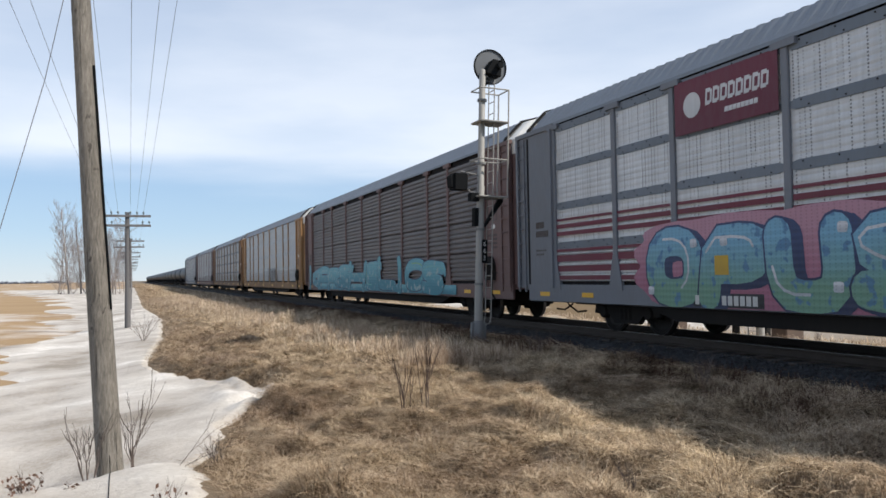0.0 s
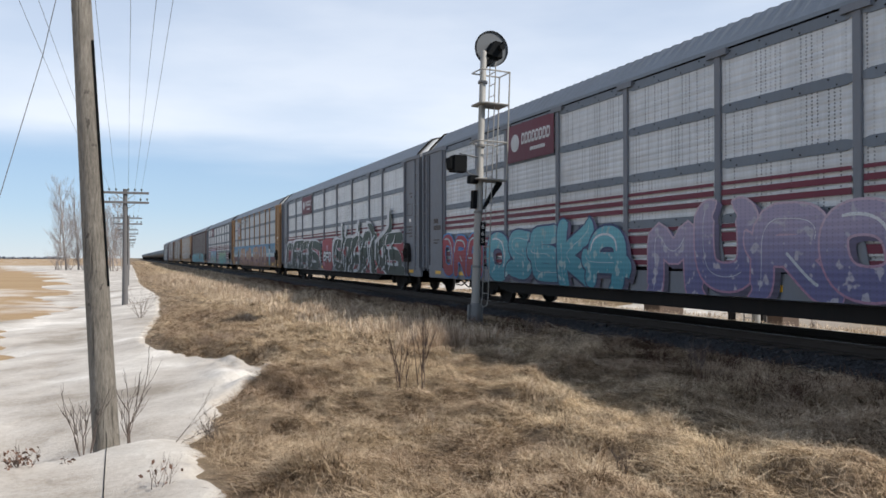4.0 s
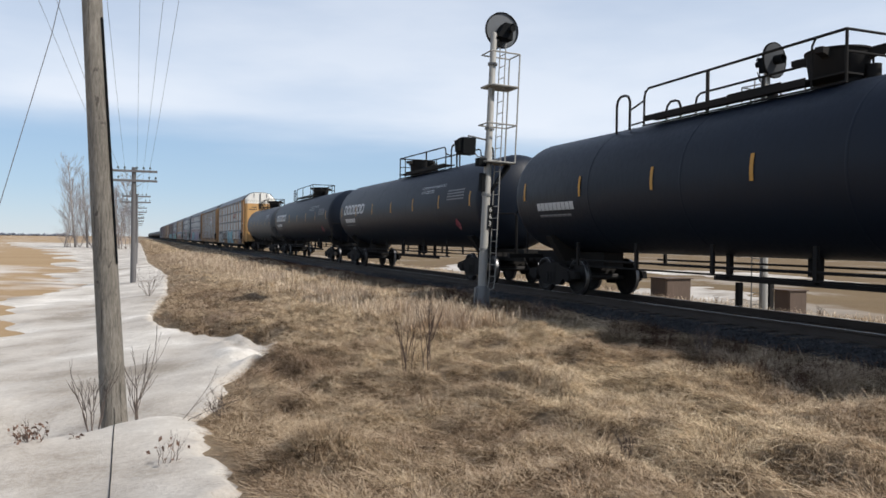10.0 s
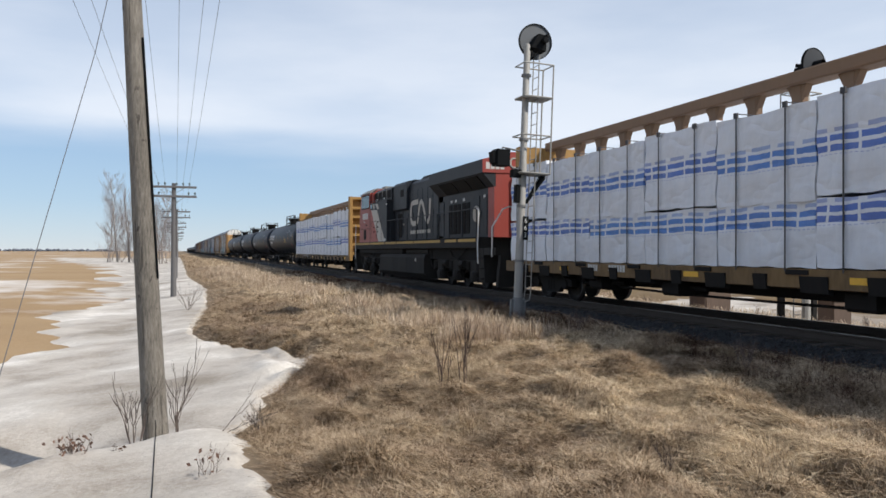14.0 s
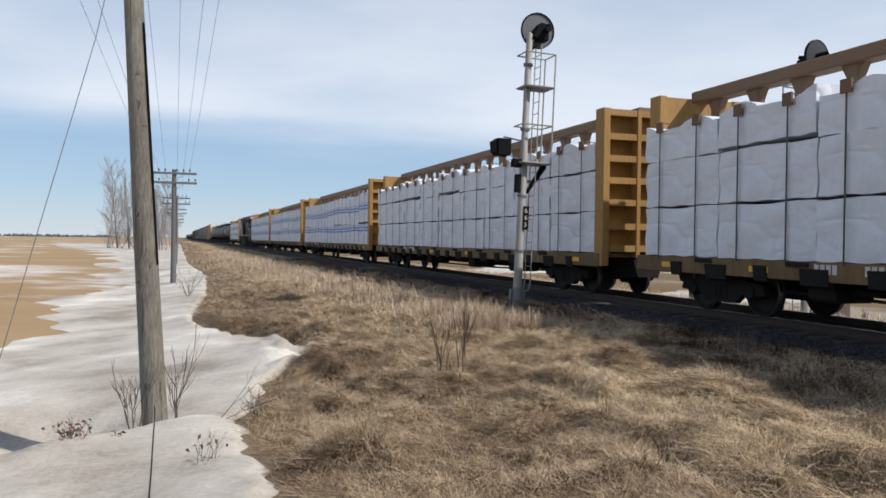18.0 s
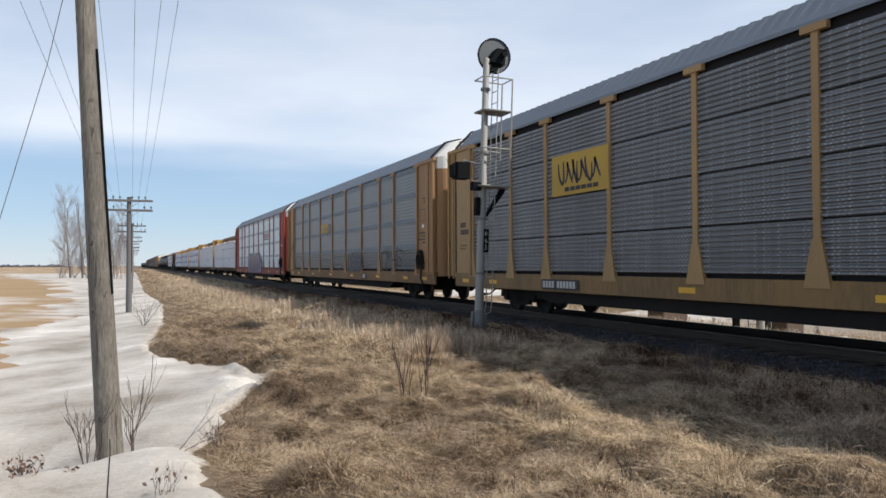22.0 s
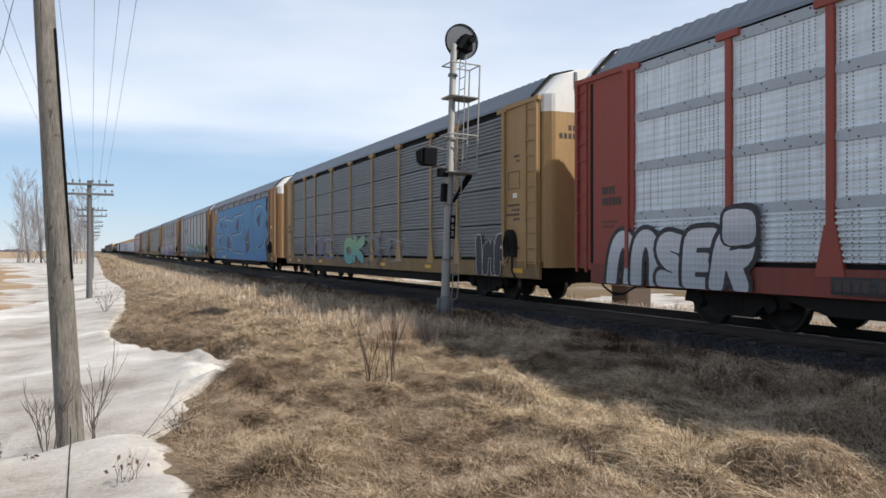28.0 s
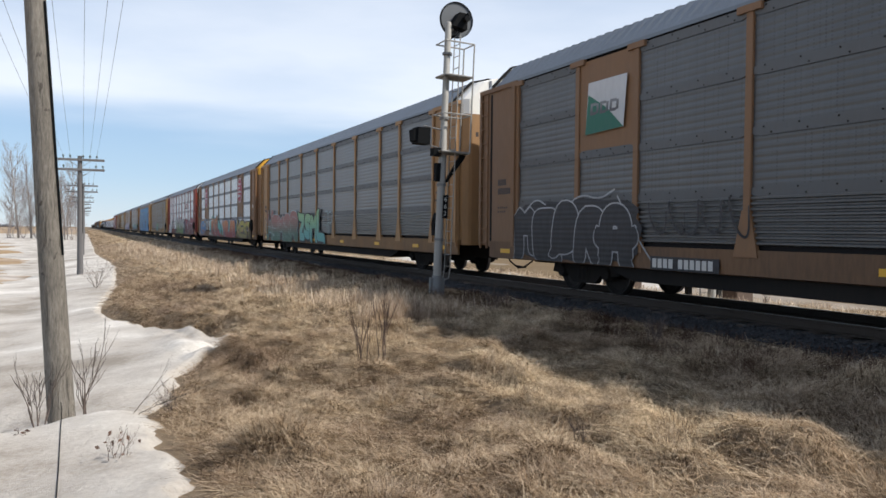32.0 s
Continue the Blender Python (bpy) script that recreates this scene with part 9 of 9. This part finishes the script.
part("graffiti_tag", letters(MB(), "CLHS", 20.8, 23.5, 1.2, 2.0, 58, 0.05), ink("black"), cs1)
marks(cs1, 17.9, 0.86, (3,))
sg = panel_paint(cs2, 6.5, 9.0, 3.05, 4.05, "signyellow", "tan-yellow name board", name="name_board")
part("board_smudge", scrawl(MB(), 6.8, 8.6, 3.3, 3.9, 0.09, 0.004, 60, 6, 1.4), ink("black"), sg, "worn black print that cannot be read")
part("board_line", blocks(MB(), 6, 7.1, 8.6, 3.14, 3.24, 0.004, 0.0, False), ink("black"), sg)
marks(cs2, 6.0, 0.86)
part("chalk_mark", scrawl(MB(), 4.3, 5.8, 4.3, 4.8, 0.03, 0.0, 61, 2, 0.6), ink("ash"), cs2)
# graffiti on the blue-grey car
part("graffiti_cloud", cloud(MB(), -0.3, 5.9, 0.76, 1.96, 0.0, 63, 13), ink("blue"), hype, "blue sprayed background")
piece(hype, "KING", -0.2, 3.4, 0.84, 1.86, "white", "black", None, None, 63, 0.03, width=0.36, curve=1, lap=0.12, shade="black", drop=(0.0, -0.12))
piece(hype, "HYPE", 3.45, 5.75, 0.8, 1.92, "white", "black", None, None, 64, 0.03, width=0.38, curve=1, lap=0.12, shade="black", drop=(0.0, -0.12), base=0.02)
part("graffiti_tag", scrawl(MB(), 6.0, 6.9, 1.5, 2.0, 0.04, 0.0, 66, 6, 1.2), ink("black"), hype)
part("graffiti_cloud", cloud(MB(), 6.7, 13.2, 0.74, 2.14, 0.0, 65, 9), ink("dusk"), hype, "dull violet sprayed background")
piece(hype, "ACRA", 6.9, 13.0, 0.52, 2.14, "blush", "navy", None, "white", 65, 0.06, width=0.46, lap=0.2, jump=0.03, halo="dusk")
piece(hype, "HESR", 13.5, 20.3, 0.58, 2.22, "lilac", "black", None, None, 68, 0.045, width=0.40, lap=0.2, curl=0.3, halo="violet")
part("graffiti_tag", letters(MB(), "SIATN", 20.9, 22.2, 1.45, 1.7, 70, 0.04), ink("dusk"), hype)
part("graffiti_tag", scrawl(MB(), 22.6, 24.9, 0.9, 1.9, 0.04, 0.0, 69, 5, 1.0), ink("black"), hype)
block_parts(hype, "name_mark", 4, 18.2, 20.3, 3.5, 3.8, 0.0, 0.25, "signred", "red slanted block in place of a letter of the name")
panel_paint(hype, 18.1, 20.4, 3.34, 3.42, "black", "black underline")
marks(hype, 6.8, 0.86)
# green lettering on the brown car

for k in range(11):
    blob(ns, 9.0 + 1.22 * k, 1.5 + 0.12 * math.sin(2.1 * k), 0.66, 0.42, "olive", 410 + k, 0.0002 * k, 7, "graffiti_cloud", "mottled olive-green sprayed background")
for text, a, b, lo, hi, sd in (("E", 8.75, 10.1, 0.8, 1.9, 71), ("l", 10.3, 10.9, 1.1, 1.76, 72), ("C", 11.3, 12.65, 0.72, 1.84, 73), ("hol", 12.8, 14.85, 1.08, 1.86, 74), ("o", 15.0, 15.95, 1.12, 1.75, 75), ("C", 16.15, 17.6, 0.72, 1.95, 76), ("re", 17.75, 19.4, 1.05, 1.8, 77), ("w", 19.5, 21.3, 1.02, 1.78, 78)):
    piece(ns, text, a, b, lo, hi, "azure", "navy", None, None, sd, 0.03, width=0.34 if len(text) > 1 else 0.28, lap=0.15, curl=0.7, halo="green")
for d, r in ((8.0, 0.32), (22.05, 0.46)):
    part("graffiti_disc", cloud(MB(), d - r, d + r, 1.42 - r, 1.42 + r, 0.004, 74, 12), ink("green"), ns, "round green sprayed tag")
for k, txt in enumerate(("CLP", "MEX", "2015")):
    words(ns, txt, 22.05 - 0.26, 1.56 - 0.2 * k, 0.14, "pale", 0.006, 0.52)
nm = blocks(MB(), 2, 7.9, 8.75, 3.5, 3.85, 0.0, 0.25)
for k in range(4):
    z = 3.5 + 0.09 * k
    nm.box(FACE - 0.003, FACE, MID - 7.8 + 0.05 * k, MID - 6.9, z, z + 0.045)
part("name_mark", nm, ink("black"), ns, "black emblem of bars and blocks")
part("name_line", blocks(MB(), 14, 6.8, 8.9, 3.3, 3.4, 0.0, 0.2, False), ink("black"), ns)
marks(ns, 6.6, 0.86)
# the whole side in blue
part("graffiti_cloud", cloud(MB(), 1.35, 4.6, 1.2, 4.5, 0.0, 80, 9), ink("flame"), blue, "olive and orange flames behind the letters")
for k, (d, z, h) in enumerate(((1.9, 3.9, 0.9), (2.9, 4.8, 1.1), (3.6, 4.7, 0.8))):
    shard(blue, [(d - 0.3, z - h), (d - 0.12, z - 0.45 * h), (d, z), (d + 0.1, z - 0.4 * h), (d + 0.34, z - h)], "flame", 0.001 + 0.0004 * k, None, "graffiti_flame", "pointed sprayed flame")
shard(blue, [(2.6, 1.4), (2.35, 1.75), (1.65, 2.5), (2.9, 2.35), (2.7, 2.8), (1.75, 3.32), (3.0, 3.3), (2.45, 3.75), (3.3, 3.7), (3.8, 3.85), (3.55, 4.7), (24.6, 4.72), (24.2, 4.0), (25.2, 3.6), (24.3, 3.0), (25.3, 2.4), (24.2, 1.8), (24.8, 0.66), (3.0, 0.66)], "ocean", 0.003, "navy", label="huge blue sprayed body of letters")
for k, pts in enumerate(([(4.6, 2.3), (5.3, 1.75), (5.9, 1.8), (5.8, 2.5), (5.1, 2.45)], [(5.3, 3.65), (5.8, 3.78), (6.35, 3.58), (6.45, 3.14), (5.75, 3.3)], [(7.75, 3.55), (8.5, 3.6), (8.6, 3.17), (7.95, 3.18)], [(9.2, 1.2), (10.4, 1.6), (10.0, 2.6), (9.0, 2.3)], [(13.0, 3.2), (14.6, 3.9), (14.2, 2.7)], [(17.5, 1.1), (18.8, 1.5), (18.4, 2.9), (17.2, 2.3)], [(21.2, 3.4), (22.8, 3.9), (22.3, 2.8)])):
    shard(blue, pts, "plumdark", 0.0048, None, label="dark purple sprayed shadow")
for k, strokes in enumerate(letter_lines("ESEVO", 3.6, 24.4, 0.8, 4.6, 0.3, 81, 1, 0.2, 0.4)):
    for q, (pts, ws) in enumerate(strokes):
        part("graffiti_line", ribbon(MB(), [(a - 0.3, b + 0.1) for a, b in pts], 0.09, 0.006 + 0.001 * k + 0.0004 * q), ink("navy"), blue, "dark drawn line of the huge letters")
        part("graffiti_line", ribbon(MB(), pts[1:], 0.06, 0.0125 + 0.001 * k + 0.0004 * q), ink("icy"), blue, "pale drawn line of the huge letters")
for pts in ([(6.9, 2.18), (7.55, 2.47), (8.6, 2.55), (8.5, 2.1), (7.55, 2.0)], [(5.97, 1.57), (7.05, 1.7), (7.05, 1.22), (6.05, 1.2)], [(4.1, 1.7), (4.55, 2.35), (4.35, 2.4)], [(11.0, 1.5), (12.4, 1.9), (12.2, 1.2)], [(15.6, 2.2), (16.9, 2.6), (16.8, 2.0)], [(19.6, 1.3), (20.8, 1.7), (20.6, 1.0)]):
    shard(blue, pts, "bluegreen", 0.0052, None, label="sea-green sprayed shade")
for pts, w, key, lift in (([(7.07, 4.4), (7.03, 4.02), (6.98, 3.8), (7.2, 3.24), (6.6, 2.95), (6.8, 2.4), (7.06, 1.15)], 0.09, "navy", 0.0056), ([(4.45, 4.13), (4.08, 3.19), (4.2, 2.93), (5.36, 2.97), (6.15, 2.81), (6.07, 2.45), (6.16, 1.94), (5.6, 1.58)], 0.06, "icy", 0.0058), ([(5.25, 4.3), (5.88, 4.11), (6.17, 3.76), (6.25, 3.4)], 0.06, "icy", 0.0058), ([(3.0, 1.97), (3.95, 2.19), (4.08, 2.52), (5.36, 2.43), (5.67, 1.8), (4.32, 1.76)], 0.06, "icy", 0.0058), ([(2.85, 3.12), (4.45, 3.12), (4.8, 2.95), (3.95, 2.87)], 0.06, "navy", 0.0056), ([(2.85, 1.52), (4.44, 1.27), (6.16, 1.5)], 0.07, "navy", 0.0056), ([(7.6, 4.3), (7.75, 3.8), (8.5, 3.85), (9.2, 4.1), (9.0, 3.0)], 0.06, "icy", 0.0058)):
    curve(blue, pts, w, key, lift, "graffiti_line", "drawn line of the huge letters")
for d, z in ((6.62, 1.72), (7.54, 1.58)):
    shard(blue, [(d - 0.16, z), (d - 0.03, z + 0.04), (d, z + 0.22), (d + 0.03, z + 0.04), (d + 0.16, z), (d + 0.03, z - 0.04), (d, z - 0.22), (d - 0.03, z - 0.04)], "white", 0.0062, None, "graffiti_star", "small white four-pointed star")
part("graffiti_tag", letters(MB(), "SOUP", 0.35, 1.2, 1.25, 1.55, 83, 0.05), ink("white"), blue, "small white tag")
marks(blue, 6.4, 0.86, h=0.2, w=0.13)
# scrawls on the dark ribbed car
for k, (txt, a, b, key) in enumerate((("MOK", 2.0, 5.0, "ash"), ("NOKS", 5.2, 9.4, "violet"), ("KSA", 9.5, 13.0, "ash"), ("SAH", 13.2, 16.6, "ash"))):
    part("graffiti_tag", letters(MB(), txt, a, b, 0.9, 1.95, 85 + k, 0.1), ink(key), gry, "faded sprayed letters")
piece(gry, "OK", 11.1, 13.7, 0.8, 1.9, "mint", "ash", None, None, 92, 0.03)
curve(gry, [(16.50, 1.75), (16.90, 1.8), (17.90, 1.65), (18.20, 1.85), (18.35, 1.5), (18.60, 1.2), (18.10, 1.35), (17.80, 1.0), (17.40, 1.05), (16.80, 0.95), (16.65, 1.35), (16.30, 1.55), (16.50, 1.75)], 0.05, "silver", 0.0, "graffiti_line", "pale outlined shape", 0)
piece(gry, "IMP", 23.5, 25.5, 0.72, 1.86, "black", "white", None, None, 90, 0.03, width=0.5, lap=0.25, curve=1)
# red octagon boards
for d in (5.1, 21.3):
    n = 8
    for r, key, lift in ((0.84, "signwhite", 0.0), (0.78, "board_red", 0.003)):
        pts = [at_side(d + r * math.cos(math.pi * (k + 0.5) / 4) / math.cos(math.pi / 8) * 0.95, 3.99 + r * math.sin(math.pi * (k + 0.5) / 4) / math.cos(math.pi / 8), lift) for k in range(n)]
        ob = part("octagon_board" if lift == 0 else "octagon_face", MB().add(pts, [tuple(range(n))]), ink(key), kcs if lift == 0 else oct_, "octagonal board, red with white edge")
        oct_ = ob if lift == 0 else oct_
    bl = MB()
    for k, m in enumerate((6, 4, 8, 6)):
        blocks(bl, m, d - 0.42, d - 0.42 + 0.125 * m, 4.36 - 0.27 * k, 4.49 - 0.27 * k, 0.006, 0.0, False)
        blocks(bl, 1, d - 0.62, d - 0.45, 4.34 - 0.27 * k, 4.57 - 0.27 * k, 0.006, 0.0)
    tagged(part("octagon_mark", bl, ink("signwhite"), oct_), "white blocks in place of the name", kind="stuff")
piece(kcs, "KEAN", 1.35, 5.0, 0.82, 2.05, "blue", "yellow", None, "icy", 94, 0.035, halo="orange", width=0.34, lap=0.2, curl=0.5, curve=1)
blob(kcs, 5.3, 1.55, 0.14, 0.3, "pale", 420, 0.001, 4)
part("graffiti_tag", letters(MB(), "OR", 6.85, 7.25, 1.3, 1.55, 95, 0.025), ink("black"), kcs, "small black tag")
for k in range(7):
    blob(kcs, 7.9 + 0.8 * k, 1.5 + 0.35 * math.sin(1.9 * k), 0.5, 0.5, "aqua", 421 + k, 0.0002 * k, 6, "graffiti_cloud", "turquoise sprayed background")
piece(kcs, "RYEL", 8.2, 12.4, 0.72, 2.1, "ember", "black", None, "white", 96, 0.07, width=0.36, lap=0.25, curl=0.6, curve=1, halo="aqua")
curve(kcs, [(11.9, 1.0), (12.4, 0.9), (12.9, 0.72), (13.4, 0.7)], 0.3, "red", 0.02)
part("graffiti_cloud", cloud(MB(), 13.8, 19.9, 0.74, 1.85, 0.0, 98, 11), ink("aqua"), kcs, "turquoise sprayed background")
piece(kcs, "YELER", 14.0, 19.6, 0.6, 1.94, "ember", "white", None, None, 98, 0.025, shade="navy", drop=(0.2, 0.05), width=0.42, lap=0.12, jump=0.03)
part("graffiti_tag", letters(MB(), "CANTEN RAW", 14.3, 18.9, 1.88, 2.1, 99, 0.04), ink("black"), kcs, "quick black letters")
piece(kcs, "KEST", 20.4, 25.3, 0.66, 1.78, "mustard", "black", None, "olive", 100, 0.06, width=0.27, lap=0.25, curve=1, curl=0.5, shade="black", drop=(0.16, -0.08))
for k, (d, z) in enumerate(((20.9, 1.15), (21.35, 1.62), (22.55, 1.2), (23.9, 1.7), (24.8, 1.3))):
    shard(kcs, [(d - 0.1, z - 0.12), (d - 0.14, z + 0.1), (d - 0.05, z + 0.04), (d, z + 0.18), (d + 0.05, z + 0.04), (d + 0.14, z + 0.1), (d + 0.1, z - 0.12)], "peach", 0.03, None, "graffiti_flame", "small peach flame")
words(kcs, "ISBASA", 21.2, 2.22, 0.2, "black", 0.0, 1.2)
marks(kcs, 6.9, 0.86)
for q, (a, b, z0, z1) in enumerate(((0.0, 0.9, 3.0, 3.5), (0.3, 1.2, 2.3, 2.7), (20.4, 20.6, 1.9, 2.1))):
    part("graffiti_tag", scrawl(MB(), a, b, z0, z1, 0.035, 0.0, 130 + q, 4, 1.3), ink("black"), kcs, "quick black scrawl")
part("graffiti_cloud", cloud(MB(), 1.5, 8.6, 0.76, 2.1, 0.0, 102, 9), ink("black"), ctx, "black sprayed background")
piece(ctx, "HEMGR", 1.35, 8.4, 0.66, 2.24, "salmon", "icy", None, "icy", 102, 0.028, width=0.46, lap=0.3, curl=0.4)
piece(ctx, "ZSML", 8.8, 13.2, 0.80, 2.12, "mint", "black", None, "icy", 103, 0.05, shade="black", width=0.36, lap=0.15, curl=0.5, curve=1)
part("graffiti_tag", letters(MB(), "AR", 13.3, 14.5, 1.1, 2.15, 104, 0.03, 0.8), ink("icy"), ctx)
part("graffiti_tag", scrawl(MB(), 15.0, 17.6, 1.2, 2.2, 0.015, 0.0, 105, 3, 0.6), ink("ash"), ctx)
marks(ctx, 5.4, 0.86)
part("graffiti_cloud", cloud(MB(), 1.6, 6.2, 0.76, 2.05, 0.0, 107, 9), ink("black"), tfm, "black sprayed background")
piece(tfm, "MEBRA", 1.55, 6.0, 0.74, 1.98, "black", "silver", None, None, 108, 0.035, width=0.5, lap=0.22, curve=2, curl=0.5, jump=0.12)
curve(tfm, [(5.6, 2.1), (5.9, 1.7), (6.3, 1.2), (6.7, 0.8)], 0.04, "silver", 0.002)
curve(tfm, [(1.7, 1.6), (2.1, 1.95), (2.5, 2.15), (2.9, 2.0)], 0.04, "silver", 0.002)
curve(tfm, [(3.7, 1.9), (4.3, 2.2), (5.0, 2.05), (5.5, 2.25)], 0.04, "silver", 0.002)
part("graffiti_tag", scrawl(MB(), 6.5, 9.0, 1.3, 2.0, 0.05, 0.0, 109, 5, 1.0), ink("black"), tfm)
marks(tfm, 6.7, 0.80)
fl = part("flag_board", MB().add([at_side(4.45, 3.45), at_side(5.75, 3.5), at_side(5.85, 4.55), at_side(4.55, 4.55)], [(0, 1, 2, 3)]), ink("signwhite"), tfm, "white and green flag emblem")
part("flag_green", MB().add([at_side(4.45, 3.45, 0.003), at_side(5.75, 3.5, 0.003), at_side(5.2, 3.95, 0.003), at_side(4.55, 4.3, 0.003)], [(0, 1, 2, 3)]), ink("signgreen"), fl)
tagged(part("flag_mark", blocks(MB(), 3, 4.6, 5.6, 3.85, 4.1, 0.006, 0.1), ink("ash"), fl), "pale blocks in place of the name", kind="stuff")
# cars that have gone by
piece(old1, "KARSH", 1.0, 12.2, 0.75, 1.95, "teal", "navy", None, "icy", 111, 0.03, curl=0.5, lap=0.3)
piece(old1, "ELIOS", 12.8, 21.8, 0.75, 2.0, "teal", "navy", None, "mint", 112, 0.03, curl=0.5, lap=0.3)
panel_paint(old1, 3.0, 23.0, 0.74, 1.05, "teal", "sprayed turquoise band", 0.0)
part("graffiti_tag", scrawl(MB(), 14.0, 18.0, 1.0, 2.2, 0.12, 0.0, 113, 7, 1.2), ink("black"), old2)
# height notices on the white caps
for car in (bn2, red2, up, cs1, fx2):
    mb = MB()
    text_on(mb, "EXCESS HEIGHT CAR", lambda u, v: (-1.2 + u, -13.675, 4.98 + v), 0.1, fit=1.05)
    text_on(mb, "EXCESS HEIGHT CAR", lambda u, v: (0.12 + u, -13.675, 4.98 + v), 0.1, fit=1.05)
    part("height_notice", mb, M["letter_dark"], car, "black notice: excess height car")


# -- tank lettering --
def on_tank(r, zc, d, v, half, lift=0.006):
    a = math.pi - v / r
    return ((r + lift) * math.cos(a), half - d, zc + (r + lift) * math.sin(a))


def tank_blocks(car, half, r, n, d0, d1, v0, v1, key, name, slant=0.15, hollow=True, label="white slanted blocks in place of the name", lift=0.006):
    zc = 1.1 + r
    mb = MB()
    w, h = (d1 - d0) / n, v1 - v0
    for k in range(n):
        if hollow:
            mb = MB()
        a, b = d0 + w * k + 0.05 * w, d0 + w * (k + 1) - 0.05 * w
        t = 0.27 * (b - a)
        for u0, u1, q0, q1 in ((a, a + t, 0, 1), (b - t, b, 0.1, 0.9), (a + t, b - t, 0.76, 1), (a + t, b - t, 0, 0.24)) if hollow else ((a, b, 0, 1),):
            cuts = 4 if q1 - q0 > 0.3 else 1
            for c in range(cuts):
                qa, qb = q0 + (q1 - q0) * c / cuts, q0 + (q1 - q0) * (c + 1) / cuts
                mb.add([on_tank(r, zc, u + slant * h * q, v0 + h * q, half, lift) for u, q in ((u0, qa), (u1, qa), (u1, qb), (u0, qb))], [(0, 1, 2, 3)])
        if hollow:
            part(name, mb, ink(key), car, label)
    return None if hollow else tagged(part(name, mb, ink(key), car, label), label, kind="stuff")


for k, (car, (a, b)) in enumerate(zip(tanks, ((-148.8, -165.5), (-165.5, -186.15), (-186.15, -206.6), (-206.6, -227.3), (-227.3, -249.3)))):
    half, r = (a - b) / 2, (1.46 if k == 0 else 1.52)
    zc = 1.1 + r
    if k in (1, 2, 4):
        tank_blocks(car, half, r, 6, 2.3, 6.0, -0.06, 0.42, "signwhite", "name_block", 0.3)
    if k:
        tank_blocks(car, half, r, 9, 2.55, 4.4, -0.46, -0.26, "signwhite", "number_bar", 0.0, False, "white bars in place of the number")
        tank_blocks(car, half, r, 7, 2.6, 4.2, -0.64, -0.57, "ash", "small_print", 0.0, False, "small print that cannot be read")
        e = 2 * half
        for q in range(4):
            tank_blocks(car, half, r, 8, e - 3.9, e - 2.4, 0.1 + 0.1 * q, 0.15 + 0.1 * q, "ash", "small_print", 0.0, False, "small print that cannot be read")
        for txt, v in (("LIQUEFIED PETROLEUM GAS", 0.62), ("NOT ODORIZED", 0.44)):
            mb = MB()
            text_on(mb, txt, lambda u, w_, v=v, half=half, r=r, zc=zc, e=e: on_tank(r, zc, e - 6.6 + u, v + w_, half), 0.12, fit=2.3 if v > 0.5 else 1.3)
            part("cargo_notice", mb, ink("signwhite"), car, "white cargo notice")
        if k == 4:
            sg = tank_blocks(car, half, r, 1, 14.1, 15.3, -0.42, -0.1, "signyellow", "safety_sign", 0.0, False, "yellow safety sign")
            for q in range(2):
                tank_blocks(car, half, r, 8, 14.2, 15.2, -0.36 + 0.13 * q, -0.28 + 0.13 * q, "letter", "sign_print", 0.0, False, "dark bars of print that cannot be shown", 0.010)
        pl = [on_tank(r, zc, e - 3.2 + u, -0.75 + v, half, 0.02) for u, v in ((0, -0.24), (0.24, 0), (0, 0.24), (-0.24, 0))]
        part("placard", MB().add(pl, [(0, 1, 2, 3)]), ink("crimson"), car, "red diamond placard")
    else:
        tank_blocks(car, half, r, 8, 12.6, 14.2, 0.3, 0.75, "ash", "notice_panel", 0.0, False, "pale notice that cannot be read")

# sprayed strokes that run together
STROKES = ("graffiti_tag", "graffiti_line", "letter_light", "letter_halo")
for ob in bpy.data.objects:
    if ob.name.startswith(STROKES):
        ob["kind"] = "stuff"

# ---- what moves ----
def motions():
    """The whole train rolls on at one even speed."""
    for ob, mid in CARS:
        walk(ob, [(t, pose(TRACK_X, mid + SPEED * t, 0)) for t in (0.0, 8.0, 16.0, 24.0, 32.0)])


motions()
